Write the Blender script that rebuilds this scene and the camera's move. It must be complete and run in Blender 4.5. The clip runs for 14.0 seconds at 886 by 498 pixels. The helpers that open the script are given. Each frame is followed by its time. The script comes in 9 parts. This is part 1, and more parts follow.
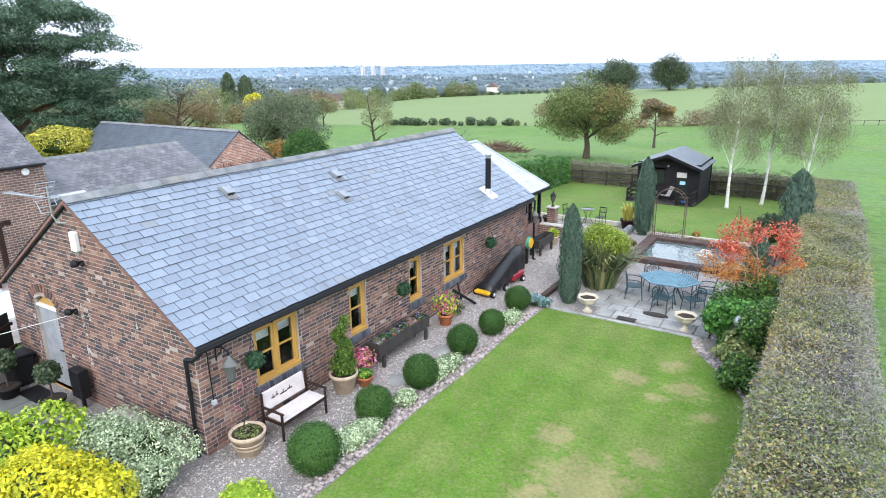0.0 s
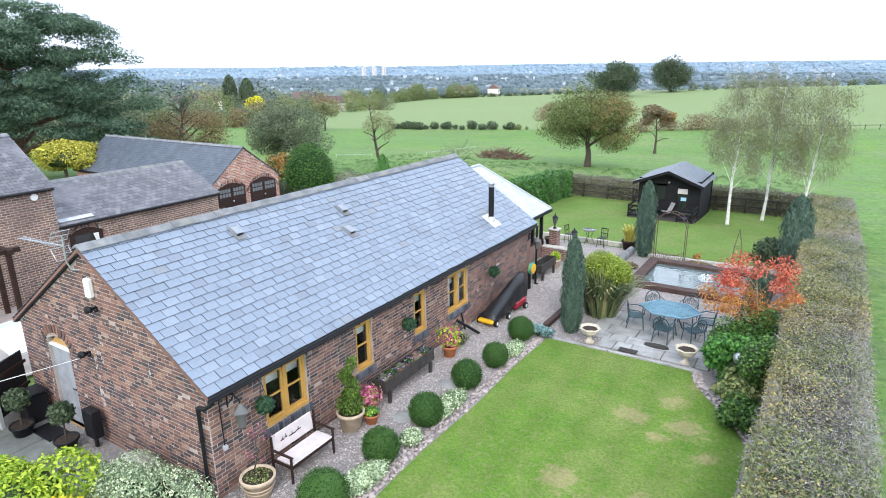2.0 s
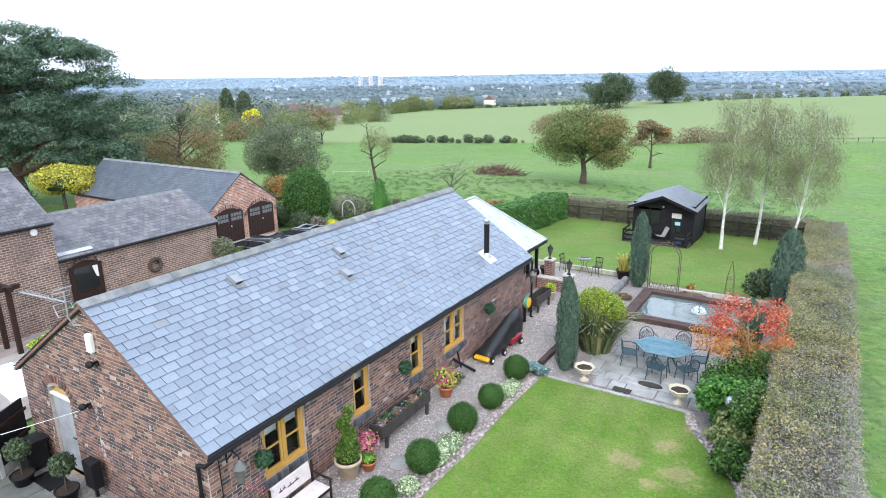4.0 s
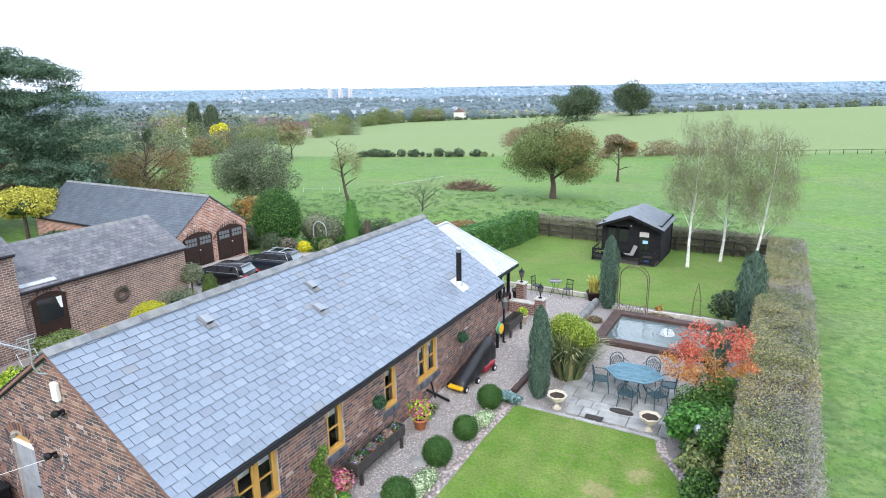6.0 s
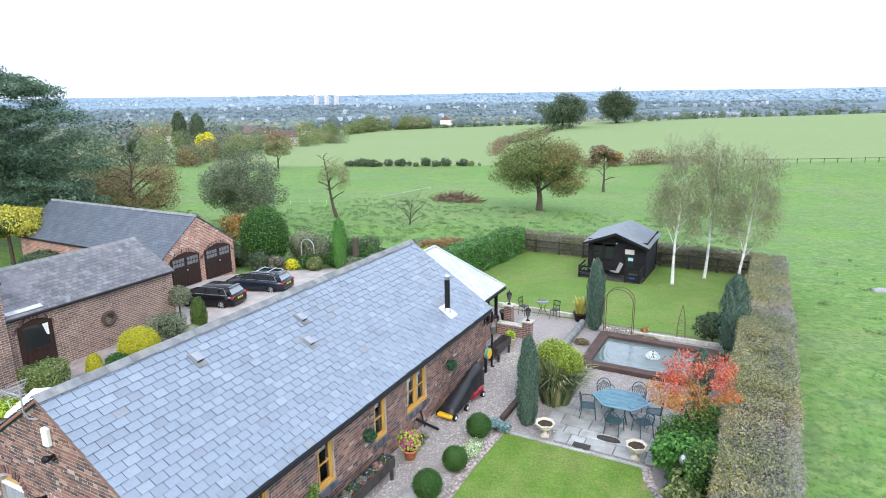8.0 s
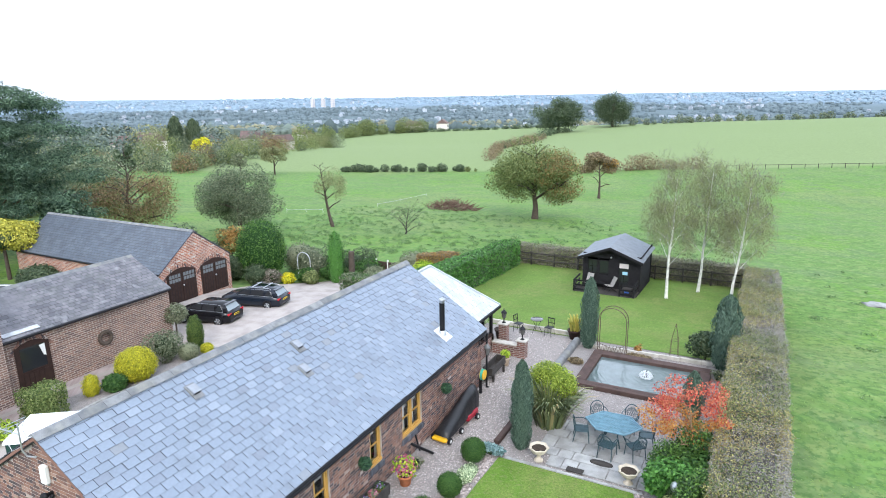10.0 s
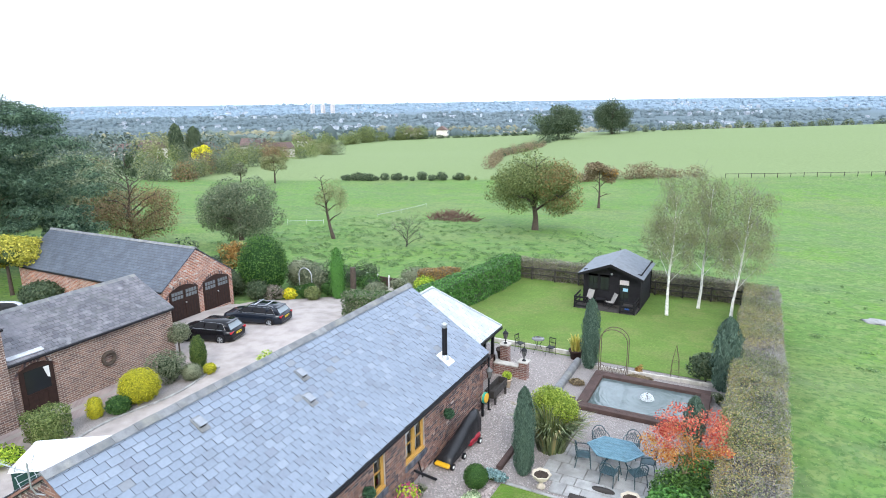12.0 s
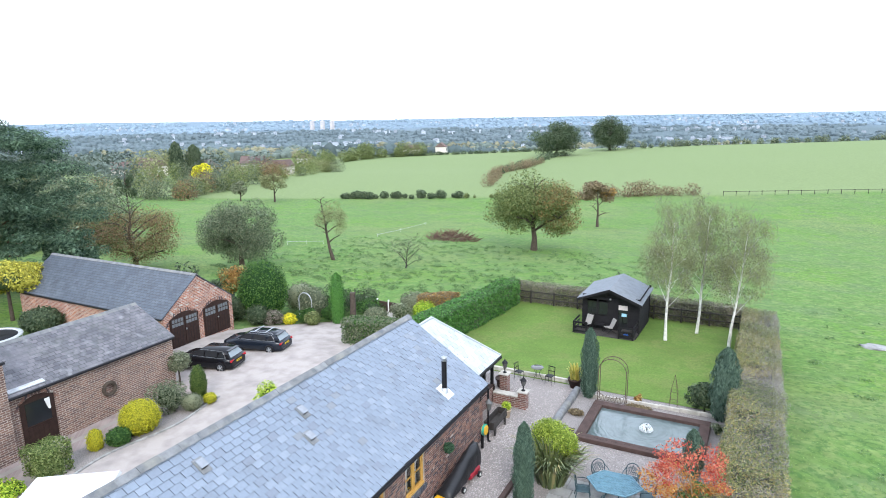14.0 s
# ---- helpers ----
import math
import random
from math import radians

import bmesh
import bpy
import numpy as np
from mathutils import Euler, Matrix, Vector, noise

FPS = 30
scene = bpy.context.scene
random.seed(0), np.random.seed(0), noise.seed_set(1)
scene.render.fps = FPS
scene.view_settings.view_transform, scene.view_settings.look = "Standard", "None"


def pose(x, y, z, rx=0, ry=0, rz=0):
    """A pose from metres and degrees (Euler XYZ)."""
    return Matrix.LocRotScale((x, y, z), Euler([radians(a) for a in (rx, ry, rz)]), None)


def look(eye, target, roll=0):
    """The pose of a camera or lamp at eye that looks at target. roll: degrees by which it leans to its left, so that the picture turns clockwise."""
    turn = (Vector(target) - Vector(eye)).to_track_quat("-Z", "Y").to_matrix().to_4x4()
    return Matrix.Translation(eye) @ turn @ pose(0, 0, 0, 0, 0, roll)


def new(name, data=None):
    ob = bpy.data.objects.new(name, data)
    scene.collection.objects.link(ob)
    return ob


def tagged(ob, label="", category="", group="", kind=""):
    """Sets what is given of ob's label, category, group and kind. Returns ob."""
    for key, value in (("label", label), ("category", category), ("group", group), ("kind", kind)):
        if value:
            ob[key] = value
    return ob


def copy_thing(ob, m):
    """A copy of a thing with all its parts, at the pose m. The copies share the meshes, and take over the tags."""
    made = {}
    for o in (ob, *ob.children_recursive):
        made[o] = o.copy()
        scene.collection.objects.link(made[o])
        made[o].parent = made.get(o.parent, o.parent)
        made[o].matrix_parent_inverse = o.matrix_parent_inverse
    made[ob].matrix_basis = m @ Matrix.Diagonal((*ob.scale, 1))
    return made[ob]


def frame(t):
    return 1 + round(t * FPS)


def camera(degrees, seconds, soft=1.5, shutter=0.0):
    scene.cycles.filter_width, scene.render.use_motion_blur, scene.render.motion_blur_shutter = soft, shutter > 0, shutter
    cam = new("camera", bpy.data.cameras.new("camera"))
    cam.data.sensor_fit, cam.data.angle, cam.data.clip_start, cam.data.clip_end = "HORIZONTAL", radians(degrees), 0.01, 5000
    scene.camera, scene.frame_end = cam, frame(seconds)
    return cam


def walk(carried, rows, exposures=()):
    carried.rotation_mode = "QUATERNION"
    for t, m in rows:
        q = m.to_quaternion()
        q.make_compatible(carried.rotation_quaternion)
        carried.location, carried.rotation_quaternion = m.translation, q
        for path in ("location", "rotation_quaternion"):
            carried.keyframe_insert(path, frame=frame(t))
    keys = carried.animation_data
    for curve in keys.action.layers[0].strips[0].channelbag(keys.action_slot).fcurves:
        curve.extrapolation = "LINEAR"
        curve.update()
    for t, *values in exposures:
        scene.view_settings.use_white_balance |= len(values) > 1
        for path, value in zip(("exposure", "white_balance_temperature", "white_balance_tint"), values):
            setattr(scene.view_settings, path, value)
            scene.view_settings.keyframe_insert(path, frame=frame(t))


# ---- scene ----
cam = camera(71.3, 14.0, soft=1.0)
PATH = [
    (0, (9.523, -6.408, 7.482), (-0.683, 9.800, 1.722), -0.70),
    (0.5, (9.504, -6.453, 7.715), (-0.704, 9.758, 1.967), -0.70),
    (1, (9.449, -6.455, 7.949), (-0.755, 9.749, 2.180), -0.70),
    (1.5, (9.428, -6.456, 8.178), (-0.784, 9.744, 2.409), -0.60),
    (2, (9.441, -6.445, 8.517), (-0.790, 9.747, 2.757), -0.70),
    (2.5, (9.468, -6.443, 8.838), (-0.769, 9.758, 3.117), -0.70),
    (3, (9.469, -6.430, 9.113), (-0.807, 9.779, 3.484), -0.80),
    (5.5, (9.447, -6.375, 10.024), (-0.255, 10.313, 4.795), -0.80),
    (6, (9.425, -6.352, 10.190), (-0.020, 10.511, 5.049), -0.80),
    (6.5, (9.374, -6.327, 10.387), (0.092, 10.653, 5.335), -0.80),
    (7, (9.340, -6.352, 10.608), (0.118, 10.682, 5.627), -0.90),
    (7.5, (9.360, -6.371, 10.834), (0.187, 10.696, 5.875), -0.90),
    (8, (9.411, -6.389, 11.014), (0.308, 10.718, 6.064), -0.80),
    (10.5, (9.492, -6.368, 12.023), (0.482, 10.818, 7.182), -0.80),
    (11, (9.469, -6.377, 12.201), (0.454, 10.818, 7.400), -0.80),
    (11.5, (9.439, -6.394, 12.396), (0.417, 10.810, 7.638), -0.80),
    (12, (9.407, -6.421, 12.600), (0.386, 10.800, 7.901), -0.80),
    (12.5, (9.406, -6.477, 12.787), (0.398, 10.764, 8.136), -0.80),
    (13, (9.401, -6.504, 12.983), (0.380, 10.757, 8.433), -0.90),
    (13.5, (9.407, -6.500, 13.159), (0.378, 10.792, 8.748), -0.80),
    (14, (9.447, -6.492, 13.344), (0.405, 10.841, 9.125), -0.90),
]
walk(cam, [(t, look(eye, target, roll)) for t, eye, target, roll in PATH])

# world and light: bright overcast afternoon
world = bpy.data.worlds.new("overcast_sky")
scene.world = world
world.use_nodes = True
wn, wl = world.node_tree.nodes, world.node_tree.links
wn.clear()
SUN_EL, SUN_AZ = radians(38), radians(150)
sky = wn.new("ShaderNodeTexSky")
sky.sky_type, sky.sun_disc, sky.sun_elevation, sky.sun_rotation = "NISHITA", False, SUN_EL, SUN_AZ
sky.dust_density, sky.ozone_density = 5.0, 1.0
cloud = wn.new("ShaderNodeTexNoise")
cloud.inputs["Scale"].default_value, cloud.inputs["Detail"].default_value = 1.6, 4
ramp = wn.new("ShaderNodeMapRange")
ramp.inputs["To Min"].default_value, ramp.inputs["To Max"].default_value = 0.9, 1.06
wl.new(cloud.outputs["Fac"], ramp.inputs["Value"])
grey = wn.new("ShaderNodeMix")
grey.data_type = "RGBA"
grey.inputs["Factor"].default_value = 0.92
grey.inputs[7].default_value = (10.5, 12.0, 14.6, 1)
wl.new(sky.outputs["Color"], grey.inputs[6])
bg = wn.new("ShaderNodeBackground")
times = wn.new("ShaderNodeMath")
times.operation = "MULTIPLY"
times.inputs[1].default_value = 0.1
wl.new(ramp.outputs[0], times.inputs[0])
wl.new(grey.outputs[2], bg.inputs["Color"])
wl.new(times.outputs[0], bg.inputs["Strength"])
wout = wn.new("ShaderNodeOutputWorld")
wl.new(bg.outputs[0], wout.inputs["Surface"])
sun = new("sun", bpy.data.lights.new("sun", "SUN"))
sun.data.energy, sun.data.angle, sun.data.color = 1.2, radians(25), (1.0, 0.97, 0.92)
sun.matrix_world = look((0, 0, 60), (0 + 20 * math.sin(SUN_AZ + math.pi), 20 * math.cos(SUN_AZ + math.pi), 60 - 20 * math.tan(SUN_EL)))
scene.view_settings.exposure = 0.9


# ---------------------------------------------------------------- materials
def mat(name, base, rough=0.8, vary=0.25, scale=6.0, fine=60.0, bump=0.2, tint=None, metal=0.0, per=0.0, stain=0.0, stain_col=(0.2, 0.2, 0.18), spec=0.4, hue=0.0, amp=None):
    """Colour with variation at two scales, a stain layer, random change per piece, and fine relief."""
    m = bpy.data.materials.new(name)
    m.use_nodes = True
    n, l = m.node_tree.nodes, m.node_tree.links
    p = n["Principled BSDF"]
    p.inputs["Roughness"].default_value, p.inputs["Metallic"].default_value = rough, metal
    p.inputs["Specular IOR Level"].default_value = spec
    co = n.new("ShaderNodeTexCoord")
    def noise_tex(s, d=3.0):
        t = n.new("ShaderNodeTexNoise")
        t.inputs["Scale"].default_value, t.inputs["Detail"].default_value = s, d
        l.new(co.outputs["Object"], t.inputs["Vector"])
        return t
    big, small = noise_tex(scale), noise_tex(fine)
    tint = tint or tuple(c * 0.55 for c in base)
    mix = n.new("ShaderNodeMix")
    mix.data_type = "RGBA"
    mix.inputs[6].default_value, mix.inputs[7].default_value = (*base, 1), (*tint, 1)
    r = n.new("ShaderNodeMapRange")
    r.inputs["From Min"].default_value, r.inputs["From Max"].default_value = 0.4, 0.68
    r.inputs["To Max"].default_value = min(1.0, vary * 2)
    l.new(big.outputs["Fac"], r.inputs["Value"])
    l.new(r.outputs[0], mix.inputs["Factor"])
    col = mix.outputs[2]
    if stain:
        st = noise_tex(scale * 0.35, 5.0)
        r2 = n.new("ShaderNodeMapRange")
        r2.inputs["From Min"].default_value, r2.inputs["From Max"].default_value, r2.inputs["To Max"].default_value = 0.52, 0.7, stain
        l.new(st.outputs["Fac"], r2.inputs["Value"])
        mx = n.new("ShaderNodeMix")
        mx.data_type = "RGBA"
        mx.inputs[7].default_value = (*stain_col, 1)
        l.new(r2.outputs[0], mx.inputs["Factor"])
        l.new(col, mx.inputs[6])
        col = mx.outputs[2]
    hsv = n.new("ShaderNodeHueSaturation")
    l.new(col, hsv.inputs["Color"])
    add = n.new("ShaderNodeMath")
    add.operation = "MULTIPLY_ADD"
    amp = vary * 1.2 if amp is None else amp
    add.inputs[1].default_value, add.inputs[2].default_value = amp, 1 - amp * 0.5
    l.new(small.outputs["Fac"], add.inputs[0])
    value = add.outputs[0]
    if per:
        oi, ge, fr = n.new("ShaderNodeObjectInfo"), n.new("ShaderNodeNewGeometry"), n.new("ShaderNodeMath")
        fr.operation = "ADD"
        l.new(oi.outputs["Random"], fr.inputs[0])
        l.new(ge.outputs["Random Per Island"], fr.inputs[1])
        f2 = n.new("ShaderNodeMath")
        f2.operation = "FRACT"
        l.new(fr.outputs[0], f2.inputs[0])
        m3 = n.new("ShaderNodeMath")
        m3.operation = "MULTIPLY_ADD"
        m3.inputs[1].default_value, m3.inputs[2].default_value = per * 2, 1 - per
        l.new(f2.outputs[0], m3.inputs[0])
        m4 = n.new("ShaderNodeMath")
        m4.operation = "MULTIPLY"
        l.new(value, m4.inputs[0])
        l.new(m3.outputs[0], m4.inputs[1])
        value = m4.outputs[0]
        if hue:
            h = n.new("ShaderNodeMath")
            h.operation = "MULTIPLY"
            h.inputs[1].default_value = 7.31
            l.new(f2.outputs[0], h.inputs[0])
            h2 = n.new("ShaderNodeMath")
            h2.operation = "FRACT"
            l.new(h.outputs[0], h2.inputs[0])
            h3 = n.new("ShaderNodeMath")
            h3.operation = "MULTIPLY_ADD"
            h3.inputs[1].default_value, h3.inputs[2].default_value = hue * 2, 0.5 - hue
            l.new(h2.outputs[0], h3.inputs[0])
            l.new(h3.outputs[0], hsv.inputs["Hue"])
    l.new(value, hsv.inputs["Value"])
    l.new(hsv.outputs["Color"], p.inputs["Base Color"])
    if bump:
        b = n.new("ShaderNodeBump")
        b.inputs["Strength"].default_value, b.inputs["Distance"].default_value = bump, 0.02
        l.new(small.outputs["Fac"], b.inputs["Height"])
        l.new(b.outputs[0], p.inputs["Normal"])
    return m


def ramp_mat(name, stops, rough=0.85, bump=0.15, fine=40.0):
    """Pieces that each take one colour from a ramp (bricks, slates, leaves)."""
    m = mat(name, (0.5, 0.5, 0.5), rough, 0.2, 5.0, fine, bump)
    n, l = m.node_tree.nodes, m.node_tree.links
    oi, ge, fr, f2 = n.new("ShaderNodeObjectInfo"), n.new("ShaderNodeNewGeometry"), n.new("ShaderNodeMath"), n.new("ShaderNodeMath")
    fr.operation, f2.operation = "ADD", "FRACT"
    l.new(oi.outputs["Random"], fr.inputs[0])
    l.new(ge.outputs["Random Per Island"], fr.inputs[1])
    l.new(fr.outputs[0], f2.inputs[0])
    cr = n.new("ShaderNodeValToRGB")
    e = cr.color_ramp.elements
    while len(e) < len(stops):
        e.new(0.5)
    for k, (pos, c) in enumerate(stops):
        e[k].position, e[k].color = pos, (*c, 1)
    l.new(f2.outputs[0], cr.inputs["Fac"])
    hsv = [x for x in n if x.type == "HUE_SAT"][0]
    # soften by the two-scale noise
    l.new(cr.outputs["Color"], hsv.inputs["Color"])
    return m


def weather(m, layers):
    """Stains that run over many pieces alike: (scale, stretch of height, low, high, most, colour)."""
    n, l = m.node_tree.nodes, m.node_tree.links
    p = n["Principled BSDF"]
    for scale, tall, lo, hi, most, c in layers:
        src = p.inputs["Base Color"].links[0].from_socket
        ge, mp, nz, mr, mx = n.new("ShaderNodeNewGeometry"), n.new("ShaderNodeMapping"), n.new("ShaderNodeTexNoise"), n.new("ShaderNodeMapRange"), n.new("ShaderNodeMix")
        mp.inputs["Scale"].default_value = (1, 1, 1 / tall)
        nz.inputs["Scale"].default_value, nz.inputs["Detail"].default_value, nz.inputs["Roughness"].default_value = scale, 6, 0.65
        mr.inputs["From Min"].default_value, mr.inputs["From Max"].default_value, mr.inputs["To Max"].default_value = lo, hi, most
        mx.data_type = "RGBA"
        mx.inputs[7].default_value = (*c, 1)
        l.new(ge.outputs["Position"], mp.inputs["Vector"])
        l.new(mp.outputs[0], nz.inputs["Vector"])
        l.new(nz.outputs["Fac"], mr.inputs["Value"])
        l.new(mr.outputs[0], mx.inputs["Factor"])
        l.new(src, mx.inputs[6])
        l.new(mx.outputs[2], p.inputs["Base Color"])
    return m


def leaf_mat(name, a, b, rough=0.6, per=0.35):
    m = ramp_mat(name, [(0.0, tuple(c * 0.8 for c in a)), (0.35, tuple(c * 1.2 for c in a)), (0.75, tuple(min(0.9, c * 1.25) for c in b)), (1.0, tuple(min(0.9, c * 1.55) for c in b))], rough, 0.0)
    p = m.node_tree.nodes["Principled BSDF"]
    p.inputs["Specular IOR Level"].default_value = 0.25
    tr = m.node_tree.nodes.new("ShaderNodeBsdfTranslucent")
    mx = m.node_tree.nodes.new("ShaderNodeMixShader")
    mx.inputs[0].default_value = 0.35
    src = p.inputs["Base Color"].links[0].from_socket
    L = m.node_tree.links
    L.new(src, tr.inputs["Color"])
    L.new(p.outputs[0], mx.inputs[1])
    L.new(tr.outputs[0], mx.inputs[2])
    L.new(mx.outputs[0], m.node_tree.nodes["Material Output"].inputs["Surface"])
    return m


def brick_wall_mat(name, c1, c2, mortar, course=0.1, length=0.3, vary=0.3):
    """Far brickwork: the courses run level on walls that face either way."""
    m = bpy.data.materials.new(name)
    m.use_nodes = True
    n, l = m.node_tree.nodes, m.node_tree.links
    p = n["Principled BSDF"]
    p.inputs["Roughness"].default_value = 0.9
    co, sep, comb, add = n.new("ShaderNodeTexCoord"), n.new("ShaderNodeSeparateXYZ"), n.new("ShaderNodeCombineXYZ"), n.new("ShaderNodeMath")
    l.new(co.outputs["Object"], sep.inputs[0])
    l.new(sep.outputs[0], add.inputs[0])
    l.new(sep.outputs[1], add.inputs[1])
    l.new(add.outputs[0], comb.inputs[0])
    l.new(sep.outputs[2], comb.inputs[1])
    b = n.new("ShaderNodeTexBrick")
    b.inputs["Color1"].default_value, b.inputs["Color2"].default_value, b.inputs["Mortar"].default_value = (*c1, 1), (*c2, 1), (*mortar, 1)
    b.inputs["Scale"].default_value, b.inputs["Brick Width"].default_value, b.inputs["Row Height"].default_value = 1.0, length, course
    b.inputs["Mortar Size"].default_value = 0.014
    l.new(comb.outputs[0], b.inputs["Vector"])
    nz, hs, ma = n.new("ShaderNodeTexNoise"), n.new("ShaderNodeHueSaturation"), n.new("ShaderNodeMath")
    nz.inputs["Scale"].default_value, nz.inputs["Detail"].default_value = 1.3, 6
    l.new(co.outputs["Object"], nz.inputs["Vector"])
    ma.operation = "MULTIPLY_ADD"
    ma.inputs[1].default_value, ma.inputs[2].default_value = vary * 3, 1 - vary * 1.5
    l.new(nz.outputs["Fac"], ma.inputs[0])
    l.new(ma.outputs[0], hs.inputs["Value"])
    l.new(b.outputs["Color"], hs.inputs["Color"])
    l.new(hs.outputs[0], p.inputs["Base Color"])
    bp = n.new("ShaderNodeBump")
    bp.inputs["Strength"].default_value, bp.inputs["Distance"].default_value = 0.5, 0.01
    bp.invert = True
    l.new(b.outputs["Fac"], bp.inputs["Height"])
    l.new(bp.outputs[0], p.inputs["Normal"])
    return m


# ---------------------------------------------------------------- mesh building
class B:
    """Collects vertices and faces of one mesh."""
    def __init__(self):
        self.v, self.f, self.smooth = [], [], []

    def add(self, v, f, m=None, smooth=False):
        k = len(self.v)
        self.v += [tuple(m @ Vector(p)) for p in v] if m is not None else [tuple(p) for p in v]
        self.f += [tuple(i + k for i in q) for q in f]
        self.smooth += [smooth] * len(f)
        return self

    def box(self, x0, y0, z0, x1, y1, z1, m=None, c=0.0):
        """A box, its edges cut back by c."""
        if not c:
            v = [(x, y, z) for z in (z0, z1) for y in (y0, y1) for x in (x0, x1)]
            return self.add(v, [(0, 2, 3, 1), (4, 5, 7, 6), (0, 1, 5, 4), (2, 6, 7, 3), (0, 4, 6, 2), (1, 3, 7, 5)], m)
        bm = bmesh.new()
        bmesh.ops.create_cube(bm, size=1)
        for q in bm.verts:
            q.co = Vector((x0 + (q.co.x + 0.5) * (x1 - x0), y0 + (q.co.y + 0.5) * (y1 - y0), z0 + (q.co.z + 0.5) * (z1 - z0)))
        bmesh.ops.bevel(bm, geom=bm.edges[:], offset=c, segments=1, affect="EDGES")
        bm.verts.ensure_lookup_table()
        self.add([q.co for q in bm.verts], [[q.index for q in g.verts] for g in bm.faces], m)
        bm.free()
        return self

    def tube(self, p0, p1, r0, r1=None, n=8, caps=True):
        r1 = r0 if r1 is None else r1
        p0, p1 = Vector(p0), Vector(p1)
        q = (p1 - p0).to_track_quat("Z", "Y").to_matrix()
        v = []
        for p, r in ((p0, r0), (p1, r1)):
            v += [p + q @ Vector((r * math.cos(2 * math.pi * k / n), r * math.sin(2 * math.pi * k / n), 0)) for k in range(n)]
        self.add(v, [(k, (k + 1) % n, n + (k + 1) % n, n + k) for k in range(n)], smooth=True)
        if caps:
            self.add(v[:n], [tuple(range(n))[::-1]]), self.add(v[n:], [tuple(range(n))])
        return self

    def path(self, pts, r, n=6):
        for a, b in zip(pts, pts[1:]):
            self.tube(a, b, r, r, n)
        return self

    def lathe(self, profile, n=20, at=(0, 0, 0), m=None):
        """profile: (radius, height) from bottom to top."""
        v = [(at[0] + r * math.cos(2 * math.pi * k / n), at[1] + r * math.sin(2 * math.pi * k / n), at[2] + z) for r, z in profile for k in range(n)]
        f = [(j * n + k, j * n + (k + 1) % n, (j + 1) * n + (k + 1) % n, (j + 1) * n + k) for j in range(len(profile) - 1) for k in range(n)]
        return self.add(v, f, m, smooth=True)

    def blob(self, at, r, n=10, rough=0.12, seed=0):
        v, f, rings = [], [], n // 2 + 1
        rx, ry, rz = r if isinstance(r, tuple) else (r, r, r)
        for j in range(rings + 1):
            a = math.pi * j / rings
            for k in range(n):
                b = 2 * math.pi * k / n
                d = Vector((math.sin(a) * math.cos(b), math.sin(a) * math.sin(b), math.cos(a)))
                s = 1 + rough * noise.noise(d * 2.1 + Vector((seed * 3.7, 0, 0))) * 2
                v.append((at[0] + d.x * rx * s, at[1] + d.y * ry * s, at[2] + d.z * rz * s))
        for j in range(rings):
            for k in range(n):
                f.append((j * n + k, (j + 1) * n + k, (j + 1) * n + (k + 1) % n, j * n + (k + 1) % n))
        return self.add(v, f, smooth=True)

    def poly(self, pts, m=None):
        return self.add(pts, [tuple(range(len(pts)))], m)

    def prism(self, pts, axis, a, b):
        """A flat outline (two coordinates) drawn out along an axis from a to b."""
        def put(p, t):
            q = list(p)
            q.insert("xyz".index(axis), t)
            return tuple(q)
        n = len(pts)
        v = [put(p, a) for p in pts] + [put(p, b) for p in pts]
        return self.add(v, [tuple(range(n))[::-1], tuple(range(n, 2 * n))] + [(k, (k + 1) % n, n + (k + 1) % n, n + k) for k in range(n)])

    def mesh(self, name, material):
        me = bpy.data.meshes.new(name)
        me.from_pydata(self.v, [], self.f)
        me.polygons.foreach_set("use_smooth", self.smooth)
        me.materials.append(material)
        bm = bmesh.new()
        bm.from_mesh(me)
        bmesh.ops.recalc_face_normals(bm, faces=bm.faces[:])
        bm.to_mesh(me)
        bm.free()
        return me


def part(name, b, material, parent, label=""):
    ob = new(name, b.mesh(name, material) if isinstance(b, B) else b)
    ob.parent = parent
    return tagged(ob, label)


def thing(name, m, label, category, group="", kind=""):
    ob = new(name)
    ob.matrix_world = m if isinstance(m, Matrix) else pose(*m)
    ob.empty_display_size = 0.2
    return tagged(ob, label, category, group, kind)


def solid(name, b, material, label, category, group="", kind="", m=None):
    """A thing or piece of the setting that is one mesh."""
    ob = new(name, b.mesh(name, material))
    if m is not None:
        ob.matrix_world = m
    return tagged(ob, label, category, group, kind)


